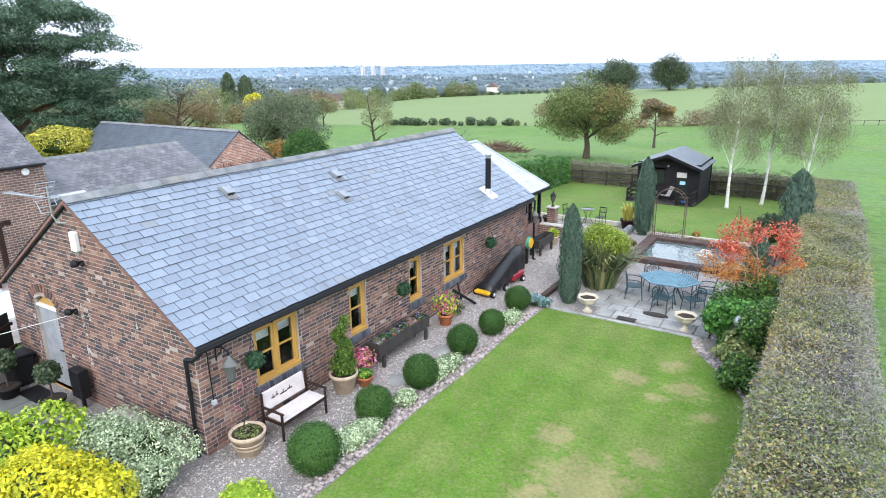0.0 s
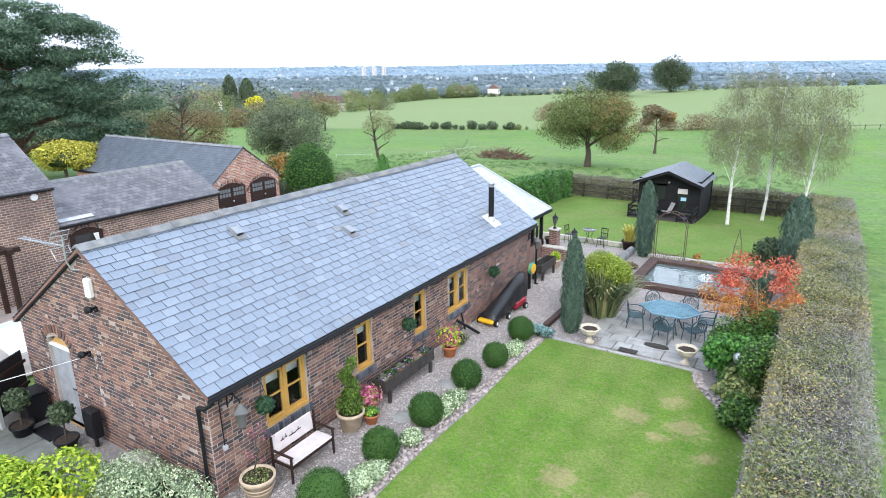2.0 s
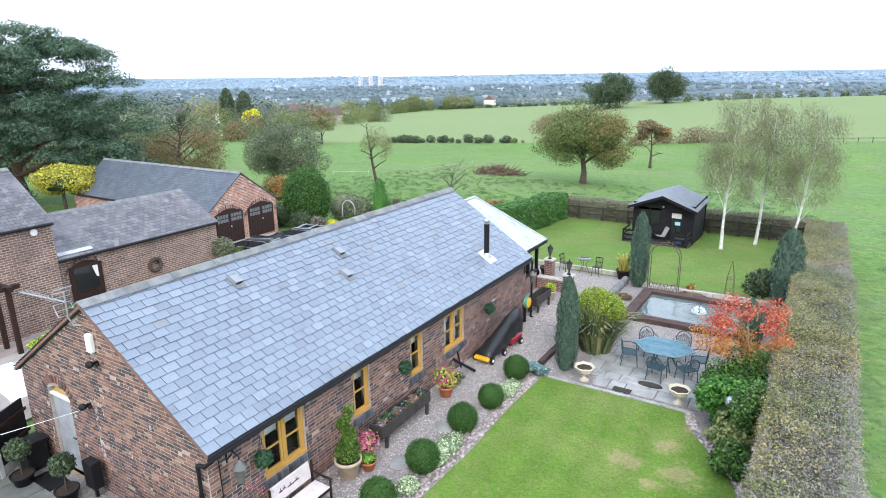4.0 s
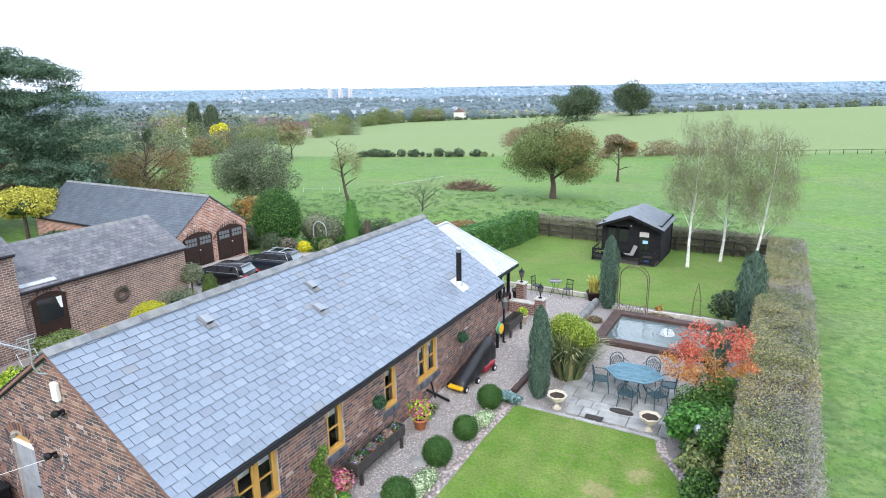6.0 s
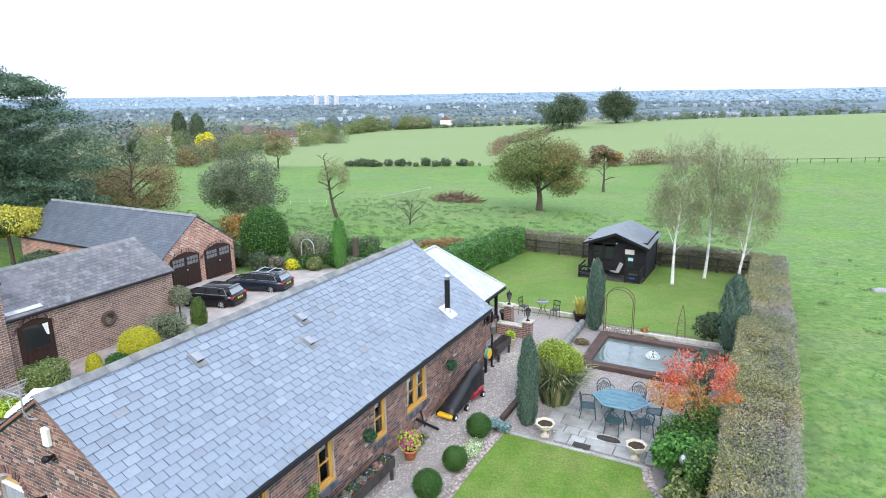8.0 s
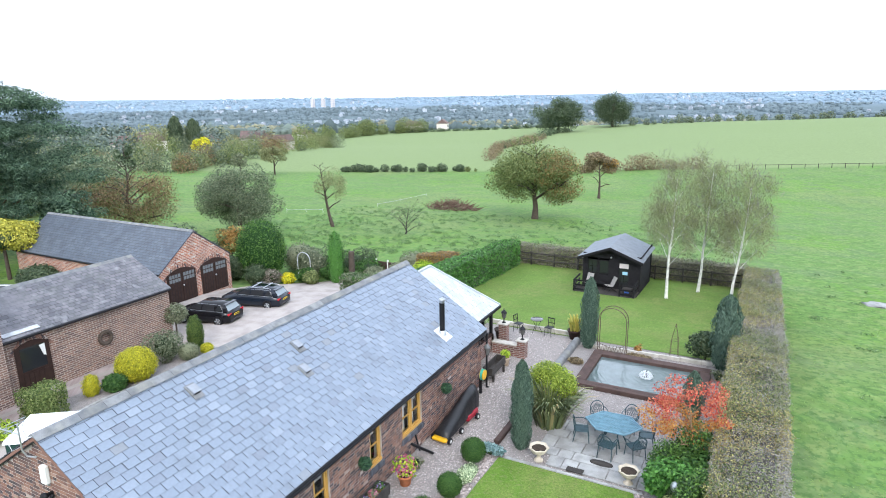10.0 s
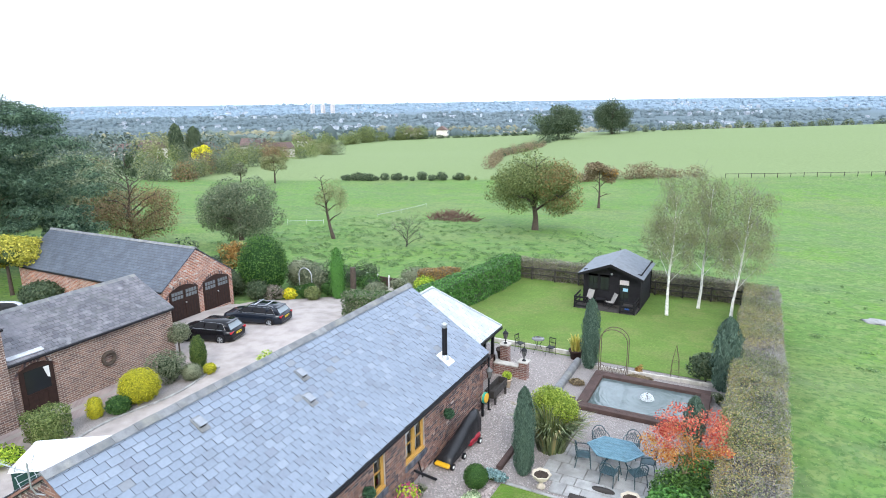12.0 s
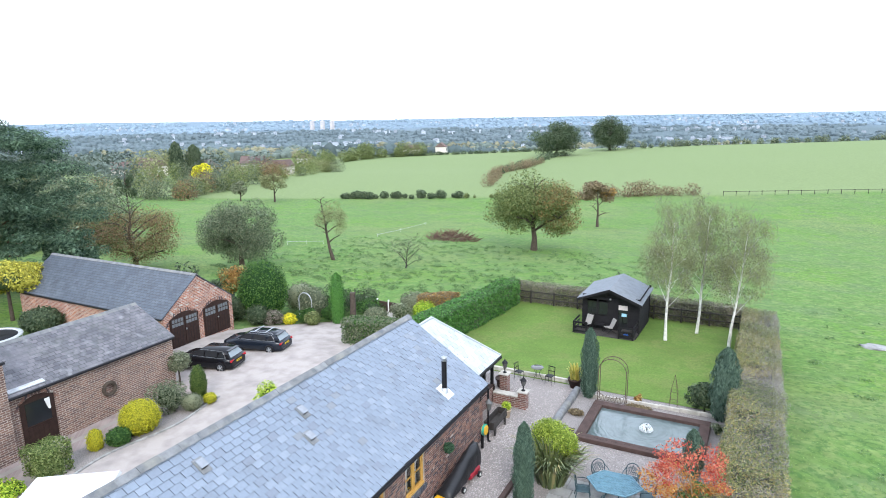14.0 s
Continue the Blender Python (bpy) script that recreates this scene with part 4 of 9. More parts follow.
def bush(name, at, r, material, n, size, label, category="shrub", group="", seed=1, core=0.8, rough=0.1, z0=None, inner=0.75, stem=True):
    """A clipped or natural rounded shrub: a leaf shell over a leafy core, coloured as inner shade in loose shrubs."""
    rx, ry, rz = r if isinstance(r, tuple) else (r, r, r)
    z = land(at[0], at[1]) if z0 is None else z0
    t = thing(name, (at[0], at[1], z), label, category, group)
    cz = rz * 0.96
    rng = random.Random(seed)
    bl = [(0, 0, cz, rx, ry, rz)] if rough < 0.12 else [(rng.uniform(-0.5, 0.5) * rx, rng.uniform(-0.5, 0.5) * ry, cz + rng.uniform(-0.45, 0.4) * rz, rx * rng.uniform(0.4, 0.65), ry * rng.uniform(0.4, 0.65), rz * rng.uniform(0.4, 0.6)) for k in range(9)]
    p, d = blob_points(bl, n, seed, inner)
    p[:, 2] = np.maximum(p[:, 2], 0.01)
    part("foliage", leaves_mesh("foliage", material, p, d, size, seed), None, t)
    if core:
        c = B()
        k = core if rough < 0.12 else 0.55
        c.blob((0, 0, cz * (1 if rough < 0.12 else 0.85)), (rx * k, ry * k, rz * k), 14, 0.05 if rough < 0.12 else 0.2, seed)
        part("core", c, material if rough < 0.12 else M_INNERSHADE, t)
    if stem:
        part("stem", B().tube((0, 0, -0.03), (0, 0, cz * 0.6), 0.04, 0.02, 6), M_BARK, t)
    return t


def cone_tree(name, at, r, h, material, n, size, label, seed=1, group="", waist=0.35, z0=None):
    """A narrow upright conifer of overlapping sprays."""
    t = thing(name, (at[0], at[1], land(*at) if z0 is None else z0), label, "conifer", group)
    rng = np.random.default_rng(seed)
    u = rng.uniform(0, 1, n) ** 0.9
    prof = np.interp(u, [0, 0.08, waist, 0.7, 0.93, 1], [0.5, 0.82, 1, 0.92, 0.5, 0.04])
    a = rng.uniform(0, 2 * math.pi, n)
    lump = 1 + 0.1 * np.sin(a * 5 + u * 9) + 0.08 * np.sin(a * 3 - u * 23)
    rr = r * prof * lump * rng.uniform(0.75, 1.05, n)
    p = np.stack([rr * np.cos(a), rr * np.sin(a), u * h], 1)
    d = np.stack([np.cos(a), np.sin(a), np.full(n, 0.9)], 1)
    part("foliage", leaves_mesh("foliage", material, p, d, size, seed, 0.35, 0.35, flat=1.6), None, t)
    part("core", B().lathe([(r * 0.4, 0.02), (r * 0.72, 0.1 * h), (r * 0.8, waist * h), (r * 0.7, 0.7 * h), (r * 0.33, 0.92 * h), (0, 0.98 * h)], 12), material, t)
    part("trunk", B().tube((0, 0, -0.05), (0, 0, 0.5), 0.05, 0.04, 6), M_BARK, t)
    return t


def branches(base, top, r, n, spread, seed, sub=2, up=0.5, first=0.35, gnarl=0.1, thin=0.55):
    """A tapered, slightly bent trunk with limbs that fork again."""
    rng = random.Random(seed)
    b, tips = B(), []
    base, top = Vector(base), Vector(top)
    pts = [base]
    for k in range(1, 6):
        pts.append(base.lerp(top, k / 5) + Vector((rng.uniform(-1, 1), rng.uniform(-1, 1), 0)) * gnarl * (k < 5))
    for k in range(5):
        b.tube(pts[k], pts[k + 1], r * (1 - k * 0.17) * (1.25 if k == 0 else 1), r * (1 - (k + 1) * 0.17), 8, False)
    for i in range(n):
        u = first + (0.98 - first) * i / max(1, n - 1)
        k = min(4, int(u * 5))
        s = pts[k].lerp(pts[k + 1], u * 5 - k)
        a = i * 2.4 + rng.uniform(-0.4, 0.4)
        l = spread * (1.05 - 0.55 * u) * rng.uniform(0.8, 1.15)
        e = s + Vector((math.cos(a) * l, math.sin(a) * l, l * up * rng.uniform(0.6, 1.4)))
        mid = s.lerp(e, 0.5) + Vector((0, 0, l * 0.08))
        rr = r * (1 - u * 0.75) * thin
        b.tube(s, mid, rr, rr * 0.7, 6, False), b.tube(mid, e, rr * 0.7, rr * 0.25, 5, False)
        tips.append(e)
        for q in range(sub):
            f = mid.lerp(e, rng.uniform(0.2, 0.8))
            g = f + Vector((rng.uniform(-1, 1), rng.uniform(-1, 1), rng.uniform(0.1, 0.8))) * l * 0.5
            b.tube(f, g, rr * 0.4, rr * 0.12, 4, False)
            tips.append(g)
    return b, tips


def tree(name, at, h, trunk_r, crown, leaf, n, size, label, seed=1, limbs=9, extra=None, group="", bark=None, inner=0.35, low=-0.6, clumps=26, first=0.3, tw=None, more=(), turn_side=None):
    """crown: (radius x, radius y, radius z, height of its middle)."""
    x, y = at
    t = thing(name, (x, y, land(x, y)), label, "tree", group)
    rx, ry, rz, cz = crown
    b, tips = branches((0, 0, -0.2), (tw or 0, 0, h * 0.86), trunk_r, limbs, max(rx, ry) * 0.8, seed, first=first, gnarl=trunk_r * 0.7)
    part("trunk", b, bark or M_BARK, t)
    bl = crown_blobs(0, 0, cz, rx, ry, rz, clumps, seed, low) + list(more)
    p, d = blob_points(bl, n, seed, inner)
    part("crown", leaves_mesh("crown", leaf, p, d, size, seed), None, t)
    if extra:
        mat2, frac = extra
        bl2 = random.Random(seed + 5).sample(bl, max(2, len(bl) // 3)) if turn_side is None else [q for q in bl if q[0] > turn_side]
        p, d = blob_points([(q[0] * 1.04, q[1] * 1.04, q[2] + 0.05 * rz, *q[3:]) for q in bl2], int(n * frac), seed + 9, 0.6)
        part("turned_leaves", leaves_mesh("turned_leaves", mat2, p, d, size, seed + 2), None, t, "autumn-coloured leaves")
    return t


def hedge(name, x0, y0, x1, y1, z0, h, mats, per_m2, size, label, seed=1, step=1.0, jitter=0.7, deep=0.0, core_mat=None):
    """A clipped hedge over a block core of its own leaf, or of core_mat as painted inner shade; the top follows the
    land.
    """
    t = thing(name, ((x0 + x1) / 2, (y0 + y1) / 2, z0), label, "hedge")
    ox, oy = (x0 + x1) / 2, (y0 + y1) / 2
    area = 2 * h * ((x1 - x0) + (y1 - y0)) + (x1 - x0) * (y1 - y0)
    for k, (material, frac) in enumerate(mats):
        p, d = box_points(x0 - ox, y0 - oy, 0.02, x1 - ox, y1 - oy, h, int(area * per_m2 * frac), seed + k)
        if deep:
            rg = np.random.default_rng(seed + 50 + k)
            lump = np.sin(p[:, 0] * 2.7 + p[:, 1] * 1.3) + np.sin(p[:, 1] * 3.9 + 1.7) + np.sin(p[:, 1] * 0.9 + p[:, 0] * 4.1)
            p -= d * (rg.uniform(-0.12, 1, len(p)) ** 1 * deep - 0.03 * lump)[:, None]
        p[:, 2] += np.array([land(q[0] + ox, q[1] + oy) - z0 for q in p])
        if k:
            wild = np.random.default_rng(seed + k).normal(0, 0.75 if deep else 1.6, len(p))
            keep = np.sin(p[:, 0] * 1.9 + k) + np.sin(p[:, 1] * 1.1 + 2.1 * k) + np.sin(p[:, 1] * 0.43 + k) + wild > (0.0 if deep and material is not M_HEDGETWIG else -1.6 if deep else -0.4)
            p, d = p[keep], d[keep]
        nm = "foliage" if k == 0 else "twig_mass" if material is M_HEDGETWIG else "turned_leaves"
        part(nm, leaves_mesh(nm, material, p, d, size * ((3.6 if deep else 1.15) if material is M_HEDGETWIG else 1), seed + k, (0.035 if deep else 0.09) if material is M_HEDGETWIG else 0.6, jitter), None, t)
    c, i, q = B(), 0.15 + deep, y0 if (y1 - y0) > (x1 - x0) else x0
    long_y = (y1 - y0) > (x1 - x0)
    end = y1 if long_y else x1
    n = max(1, int((end - q) / step))
    for k in range(n):
        a, e = q + (end - q) * k / n, q + (end - q) * (k + 1) / n
        if long_y:
            zz = land(ox, (a + e) / 2) - z0
            c.box(x0 - ox + i, a - oy + (i if k == 0 else 0), zz - 0.25, x1 - ox - i, e - oy - (i if k == n - 1 else 0), zz + h - i)
        else:
            zz = land((a + e) / 2, oy) - z0
            c.box(a - ox + (i if k == 0 else 0), y0 - oy + i, zz - 0.25, e - ox - (i if k == n - 1 else 0), y1 - oy - i, zz + h - i)
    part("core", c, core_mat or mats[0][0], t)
    return t


def blades(n, r, h, seed, w=0.03, lean=0.5):
    """Sword-shaped leaves that arch outwards from one clump."""
    rng, b = random.Random(seed), B()
    for k in range(n):
        a, l = rng.uniform(0, 6.28), rng.uniform(0.65, 1) * h
        o = rng.uniform(0.0, 1.0) ** 0.7 * lean
        c, s = math.cos(a), math.sin(a)
        x0 = rng.uniform(0, 0.5) * r
        pts = [(x0, 0), (x0 + o * r * 0.35, l * 0.5), (x0 + o * r * 0.85, l * 0.85), (x0 + o * r * 1.25, l * (1 - 0.15 * o))]
        ws = [w, w * 1.1, w * 0.8, 0.004]
        v = []
        for (q, z), ww in zip(pts, ws):
            v += [(c * q - s * ww, s * q + c * ww, z), (c * q + s * ww, s * q - c * ww, z)]
        b.add(v, [(0, 1, 3, 2), (2, 3, 5, 4), (4, 5, 7, 6)])
    return b


POT = [(0, 0), (0.62, 0), (0.66, 0.03), (0.9, 0.8), (1.0, 0.82), (1.02, 0.98), (0.92, 1.0), (0.86, 0.9), (0, 0.9)]


def pot(name, at, r, h, material, label, group="", profile=POT, category="plant pot", z0=None):
    t = thing(name, (at[0], at[1], (land(*at) if z0 is None else z0)), label, category, group)
    part("pot", B().lathe([(a * r, z * h) for a, z in profile], 24), material, t)
    part("soil", B().lathe([(0, h * 0.91), (r * 0.86, h * 0.905)], 16), M_SOIL, t)
    return t

# ---------------------------------------------------------------- the front path and borders
for k, (x, y, r) in enumerate([(1.95, 0.9, 0.5), (1.86, 2.86, 0.41), (1.9, 4.62, 0.42), (1.85, 6.7, 0.41), (1.95, 8.2, 0.37), (1.82, 10.2, 0.4)]):
    bush("box_ball", (x, y), (r, r, r * 0.98), M_BOXLEAF, 7000, 0.019, "tightly clipped round box ball at the lawn edge", "topiary", "box balls along the path", seed=20 + k, core=0.93, rough=0.02, inner=0.93)
bush("golden_box", (2.05, -0.85), (0.5, 0.5, 0.42), M_LIME, 2500, 0.035, "low yellow-green clipped shrub at the path corner", seed=31, core=0.85, rough=0.05)
for k, (x, y, rx, ry) in enumerate([(2.0, 1.9, 0.35, 0.6), (2.05, 2.3, 0.3, 0.5), (2.0, 5.65, 0.33, 0.6), (2.05, 5.1, 0.25, 0.4), (2.05, 9.2, 0.3, 0.55), (2.05, 3.75, 0.25, 0.3)]):
    bush("variegated_groundcover", (x, y), (rx, ry, 0.17), M_SILVER, 1500, 0.035, "low cream-variegated ground cover between the box balls", "ground cover", "variegated ground cover", seed=40 + k, core=0.75, rough=0.05, stem=False)
bush("blue_juniper", (2.2, 10.75), (0.55, 0.3, 0.2), M_BLUEGREEN, 1400, 0.05, "low spreading blue juniper by the last box ball", seed=51, core=0.75, rough=0.2)
rngc = random.Random(12)
M_COBBLE = mat("pink_cobble", (0.4, 0.34, 0.32), 0.85, 0.3, 6, 40, 0.2, per=0.3)
cob = B()
for k in range(900):
    y = rngc.uniform(-2.5, 10.6)
    x = 2.3 + 0.16 * rngc.uniform(-1, 1) + 0.03 * math.sin(y * 1.3)
    cob.blob((x, y, 0.02), (rngc.uniform(0.03, 0.065), rngc.uniform(0.03, 0.065), rngc.uniform(0.02, 0.04)), 6, 0.15, k)
for k in range(260):
    u = rngc.uniform(0, 1)
    y = 7.2 + 3.6 * u
    x = lawn_edge(y)[1] + 0.17 + rngc.uniform(-0.14, 0.14)
    cob.blob((x, y, 0.02), (rngc.uniform(0.03, 0.07), rngc.uniform(0.03, 0.07), rngc.uniform(0.02, 0.045)), 6, 0.15, k)
solid("cobble_edging", cob, M_COBBLE, "strip of rounded pink-grey cobbles edging the lawn", "stones", kind="stuff")
# loose gravel stones give the path its relief
grv = B()
M_STONEBIT = ramp_mat("gravel_stone", [(0, (0.2, 0.17, 0.16)), (0.4, (0.38, 0.34, 0.33)), (0.7, (0.42, 0.36, 0.34)), (1, (0.58, 0.55, 0.53))], 0.9, 0.0)
for k in range(26000):
    u = rngc.random()
    if u < 0.62:
        x, y = rngc.uniform(-0.15, 2.15), rngc.uniform(-1.5, 17)
    elif u < 0.85:
        x, y = rngc.uniform(2.2, 8.8), rngc.uniform(10.9, 17)
    else:
        x, y = rngc.uniform(-1.0, 2.2), rngc.uniform(15, 22)
    s, a = rngc.uniform(0.012, 0.03), rngc.uniform(0, 3)
    z = land(x, y) + (0.0 if not (x < 2.2 and y > 14.8) else 0.012)
    c, q = math.cos(a) * s, math.sin(a) * s
    grv.add([(x + c, y + q, z), (x - q, y + c, z), (x - c, y - q, z), (x + q, y - c, z), (x, y, z + s * 0.8)], [(0, 1, 4), (1, 2, 4), (2, 3, 4), (3, 0, 4)])
solid("loose_gravel", grv, M_STONEBIT, "loose grey and pink gravel stones on the path", "gravel", kind="stuff")
for x, y in ((1.25, 4.55), (1.35, 6.55)):
    solid("stepping_stone", B().lathe([(0.0, 0.03), (0.26, 0.03), (0.28, 0.0)], 9, (x, y, 0)), M_SLAB, "flat grey stepping stone in the gravel", "paving", "stepping stones")

# pots and bench by the wall
p1 = pot("cream_pot", (0.42, 0.62), 0.36, 0.5, M_CREAMPOT, "large ribbed cream clay pot with a sparse twiggy shrub")
part("rib", B().lathe([(0.31, 0.27), (0.335, 0.29), (0.32, 0.31)], 24).lathe([(0.285, 0.17), (0.3, 0.19), (0.29, 0.21)], 24), M_CREAMPOT, p1)
tb_, tips_ = branches((0, 0, 0.42), (0.1, 0.05, 1.45), 0.02, 8, 0.45, 7, 2, 0.9)
part("twigs", tb_, M_BARK, p1)
pp, dd = blob_points([(0, 0, 0.48, 0.26, 0.26, 0.06)], 250, 3)
part("ground_leaves", leaves_mesh("ground_leaves", M_HEDGEGREEN, pp, dd, 0.03, 3), None, p1)
pr = np.array([[t.x, t.y, t.z] for t in tips_])
part("buds", leaves_mesh("buds", M_PINK, np.repeat(pr, 2, 0) + 0.02, np.ones((len(pr) * 2, 3)), 0.03, 4), None, p1)

bench = thing("garden_bench", pose(0.28, 1.87, 0, 0, 0, 0), "dark timber bench with pale cushioned seat and back", "bench")
M_CUSHION = mat("pale_pink_cushion", (0.62, 0.55, 0.54), 0.95, 0.15, 4, 60, 0.2)
part("seat", B().box(0.02, -0.62, 0.42, 0.5, 0.62, 0.47, c=0.02), M_CUSHION, bench, "pale flat seat cushion")
part("backrest", B().box(-0.03, -0.6, 0.5, 0.02, 0.6, 0.93, c=0.02, m=pose(0, 0, 0, 0, -8, 0)), M_CUSHION, bench, "pale back panel with dark script bars")
for y in (-0.66, 0.62):
    part("leg", B().box(0.46, y, 0, 0.51, y + 0.04, 0.64, c=0.004), M_BROWNWOOD, bench)
    part("leg", B().box(-0.1, y, 0, -0.05, y + 0.04, 0.95, c=0.004), M_BROWNWOOD, bench)
    part("armrest", B().box(-0.08, y - 0.01, 0.62, 0.54, y + 0.05, 0.66, c=0.01), M_BROWNWOOD, bench)
    part("side_rail", B().box(-0.06, y, 0.37, 0.48, y + 0.035, 0.42), M_BROWNWOOD, bench)
part("front_rail", B().box(0.47, -0.63, 0.36, 0.5, 0.63, 0.42), M_BROWNWOOD, bench)
for k, (y, l, z) in enumerate([(-0.38, 0.1, 0.72), (-0.26, 0.07, 0.74), (-0.13, 0.2, 0.7), (0.08, 0.14, 0.72)]):
    part("script_bar", B().box(-0.075, y, z - 0.015 + 0.0, -0.07, y + l, z + 0.012).box(-0.075, y + l * 0.4, z, -0.07, y + l * 0.4 + 0.015, z + 0.08), M_BROWNWOOD, bench, "unreadable dark script")

p2 = pot("cream_pot", (0.45, 3.5), 0.34, 0.5, M_CREAMPOT, "tall cream clay pot with a spiral-clipped conifer")
sp = [(0, 0, 0.68, 0.33, 0.33, 0.27), (0.02, 0, 0.95, 0.22, 0.22, 0.15)] + [(0.09 * math.cos(k * 0.9), 0.09 * math.sin(k * 0.9), 1.0 + k * 0.105, 0.19 - k * 0.008, 0.19 - k * 0.008, 0.09) for k in range(9)]
pp, dd = blob_points(sp, 3600, 14, 0.7)
part("foliage", leaves_mesh("foliage", leaf_mat("spiral_leaf", (0.06, 0.12, 0.02), (0.14, 0.22, 0.04)), pp, dd, 0.04, 5, 0.4), None, p2)
part("stem", B().tube((0, 0, 0.4), (0, 0, 1.9), 0.03, 0.02, 6), M_BARK, p2)


def flower_pot(at, r, h, material, label, leaf, flower, bloom=0.7, spread=1.4, tall=1.0, seed=1):
    t = pot("flower_pot", at, r, h, material, label, "flower pots by the wall")
    s = r * spread
    pp, dd = blob_points([(0, 0, h + s * 0.5 * tall, s, s, s * 0.7 * tall)], 420, seed, 0.3)
    k = int(len(pp) * bloom)
    part("blossom", leaves_mesh("blossom", flower, pp[:k], dd[:k], 0.045, seed), None, t)
    part("leaves", leaves_mesh("leaves", leaf, pp[k:], dd[k:], 0.055, seed), None, t)
    part("stems", B().tube((0, 0, h * 0.8), (0.03, 0, h + s * 0.6), 0.02, 0.01, 5).tube((0, 0, h * 0.8), (-s * 0.4, s * 0.2, h + s * 0.6), 0.015, 0.008, 5).tube((0, 0, h * 0.8), (s * 0.4, -s * 0.3, h + s * 0.7), 0.015, 0.008, 5), M_BARK, t)
    return t


flower_pot((0.35, 4.3), 0.22, 0.3, M_TERRA, "terracotta pot full of pink and white flowers", M_HEDGERUST, M_PINK, 0.75, 1.7, seed=3)
flower_pot((0.72, 3.95), 0.2, 0.26, M_TERRA, "small orange terracotta pot with green rosette", M_LAUREL, M_LIME, 0.3, 0.9, 0.7, seed=4)
flower_pot((0.48, 8.05), 0.24, 0.36, M_TERRA, "terracotta pot with pink and lime autumn plant", M_LIME, M_PINK, 0.45, 1.7, 1.3, seed=5)


def trough(at, length, label, full):
    t = thing("planter_trough", at, label, "planter", "wooden trough planters")
    w = 0.2
    part("front_board", B().box(w - 0.02, -length / 2, 0.34, w + 0.02, length / 2, 0.68, c=0.008), M_OLDWOOD, t)
    part("back_board", B().box(-w - 0.02, -length / 2, 0.34, -w + 0.02, length / 2, 0.68, c=0.008), M_OLDWOOD, t)
    for s in (-1, 1):
        part("end_board", B().box(-w + 0.02, s * (length / 2 - 0.02) - 0.02, 0.34, w - 0.02, s * (length / 2 - 0.02) + 0.02, 0.68), M_OLDWOOD, t)
        for x in (-w, w):
            part("leg", B().box(x - 0.04, s * (length / 2 - 0.18) - 0.04, 0, x + 0.04, s * (length / 2 - 0.18) + 0.04, 0.34), M_OLDWOOD, t)
    part("base_board", B().box(-w + 0.02, -length / 2 + 0.04, 0.34, w - 0.02, length / 2 - 0.04, 0.4), M_OLDWOOD, t)
    if full:
        for k in range(6):
            y = at[1] - length / 2 + 0.22 + k * (length - 0.44) / 5
            q = pot("flower_pot", (at[0], y), 0.13, 0.2, M_TERRA, "small terracotta pot of violets set in the trough", "pots in the trough", z0=at[2] + 0.42)
            pp, dd = blob_points([(0, 0, 0.24, 0.16, 0.16, 0.1)], 160, k, 0.4)
            part("leaves", leaves_mesh("leaves", M_BOXLEAF if k % 2 else M_GREYLEAF, pp[:110], dd[:110], 0.045, k), None, q)
            part("blossom", leaves_mesh("blossom", M_VIOLET if k != 4 else M_PINK, pp[110:], dd[110:] + (0, 0, 1), 0.03, k), None, q)
    return t


M_VIOLET = leaf_mat("violet_flower", (0.2, 0.08, 0.42), (0.5, 0.42, 0.6))
trough((0.35, 5.9, 0), 2.3, "long weathered timber trough of potted violets", True)
trough((0.0, 16.3, 0), 1.5, "grey weathered timber trough beside the porch", False)
# covered mower
mw = thing("lawn_mower", pose(0.42, 11.4, 0, 0, 0, -4), "yellow and red mower under a black rain cover", "mower")
M_COVER = mat("black_plastic_cover", (0.018, 0.018, 0.02), 0.35, 0.3, 3, 14, 0.5)
cov = B()
for k in range(13):
    u = k / 12
    for j in range(9):
        a = math.pi * j / 8
        w = 0.33 - 0.05 * u + 0.02 * math.sin(k * 2.1 + j)
        top = 0.42 + 0.75 * u ** 1.1 - 0.15 * max(0, u - 0.85) / 0.15
        cov.v.append((-w * math.cos(a) * (1 - 0.15 * u), -0.75 + 2.35 * u + 0.03 * math.sin(j * 3), 0.16 + 0.22 * u + (top - 0.16) * math.sin(a) ** 0.6 * (1 + 0.05 * math.sin(j * 2.7 + k))))
for k in range(12):
    for j in range(8):
        cov.f.append((k * 9 + j, k * 9 + j + 1, (k + 1) * 9 + j + 1, (k + 1) * 9 + j))
cov.f += [tuple(range(9)), tuple(range(108, 117))]
cov.smooth = [True] * len(cov.f)
part("cover", cov, M_COVER, mw)
for k in range(7):
    u = 0.12 + 0.12 * k
    part("fold", B().path([(0.3 - 0.05 * u - 0.02 * k % 3, -0.6 + 2.0 * u, 0.3 + 0.25 * u), (0.17, -0.55 + 2.0 * u, 0.36 + 0.68 * u), (0.02, -0.5 + 2.0 * u, 0.44 + 0.75 * u)], 0.022, 5), M_COVER, mw)
M_MOWERYELLOW = mat("yellow_plastic", (0.75, 0.42, 0.02), 0.4, 0.1, 4, 20, 0)
M_MOWERRED = mat("dark_red_paint", (0.3, 0.015, 0.03), 0.35, 0.1, 4, 20, 0)
part("deck", B().box(-0.3, -0.92, 0.1, 0.3, -0.5, 0.24, c=0.05), M_MOWERYELLOW, mw, "yellow mower deck")
part("rear_body", B().box(-0.28, 0.7, 0.12, 0.3, 1.5, 0.4, c=0.06), M_MOWERRED, mw, "dark red machine body")
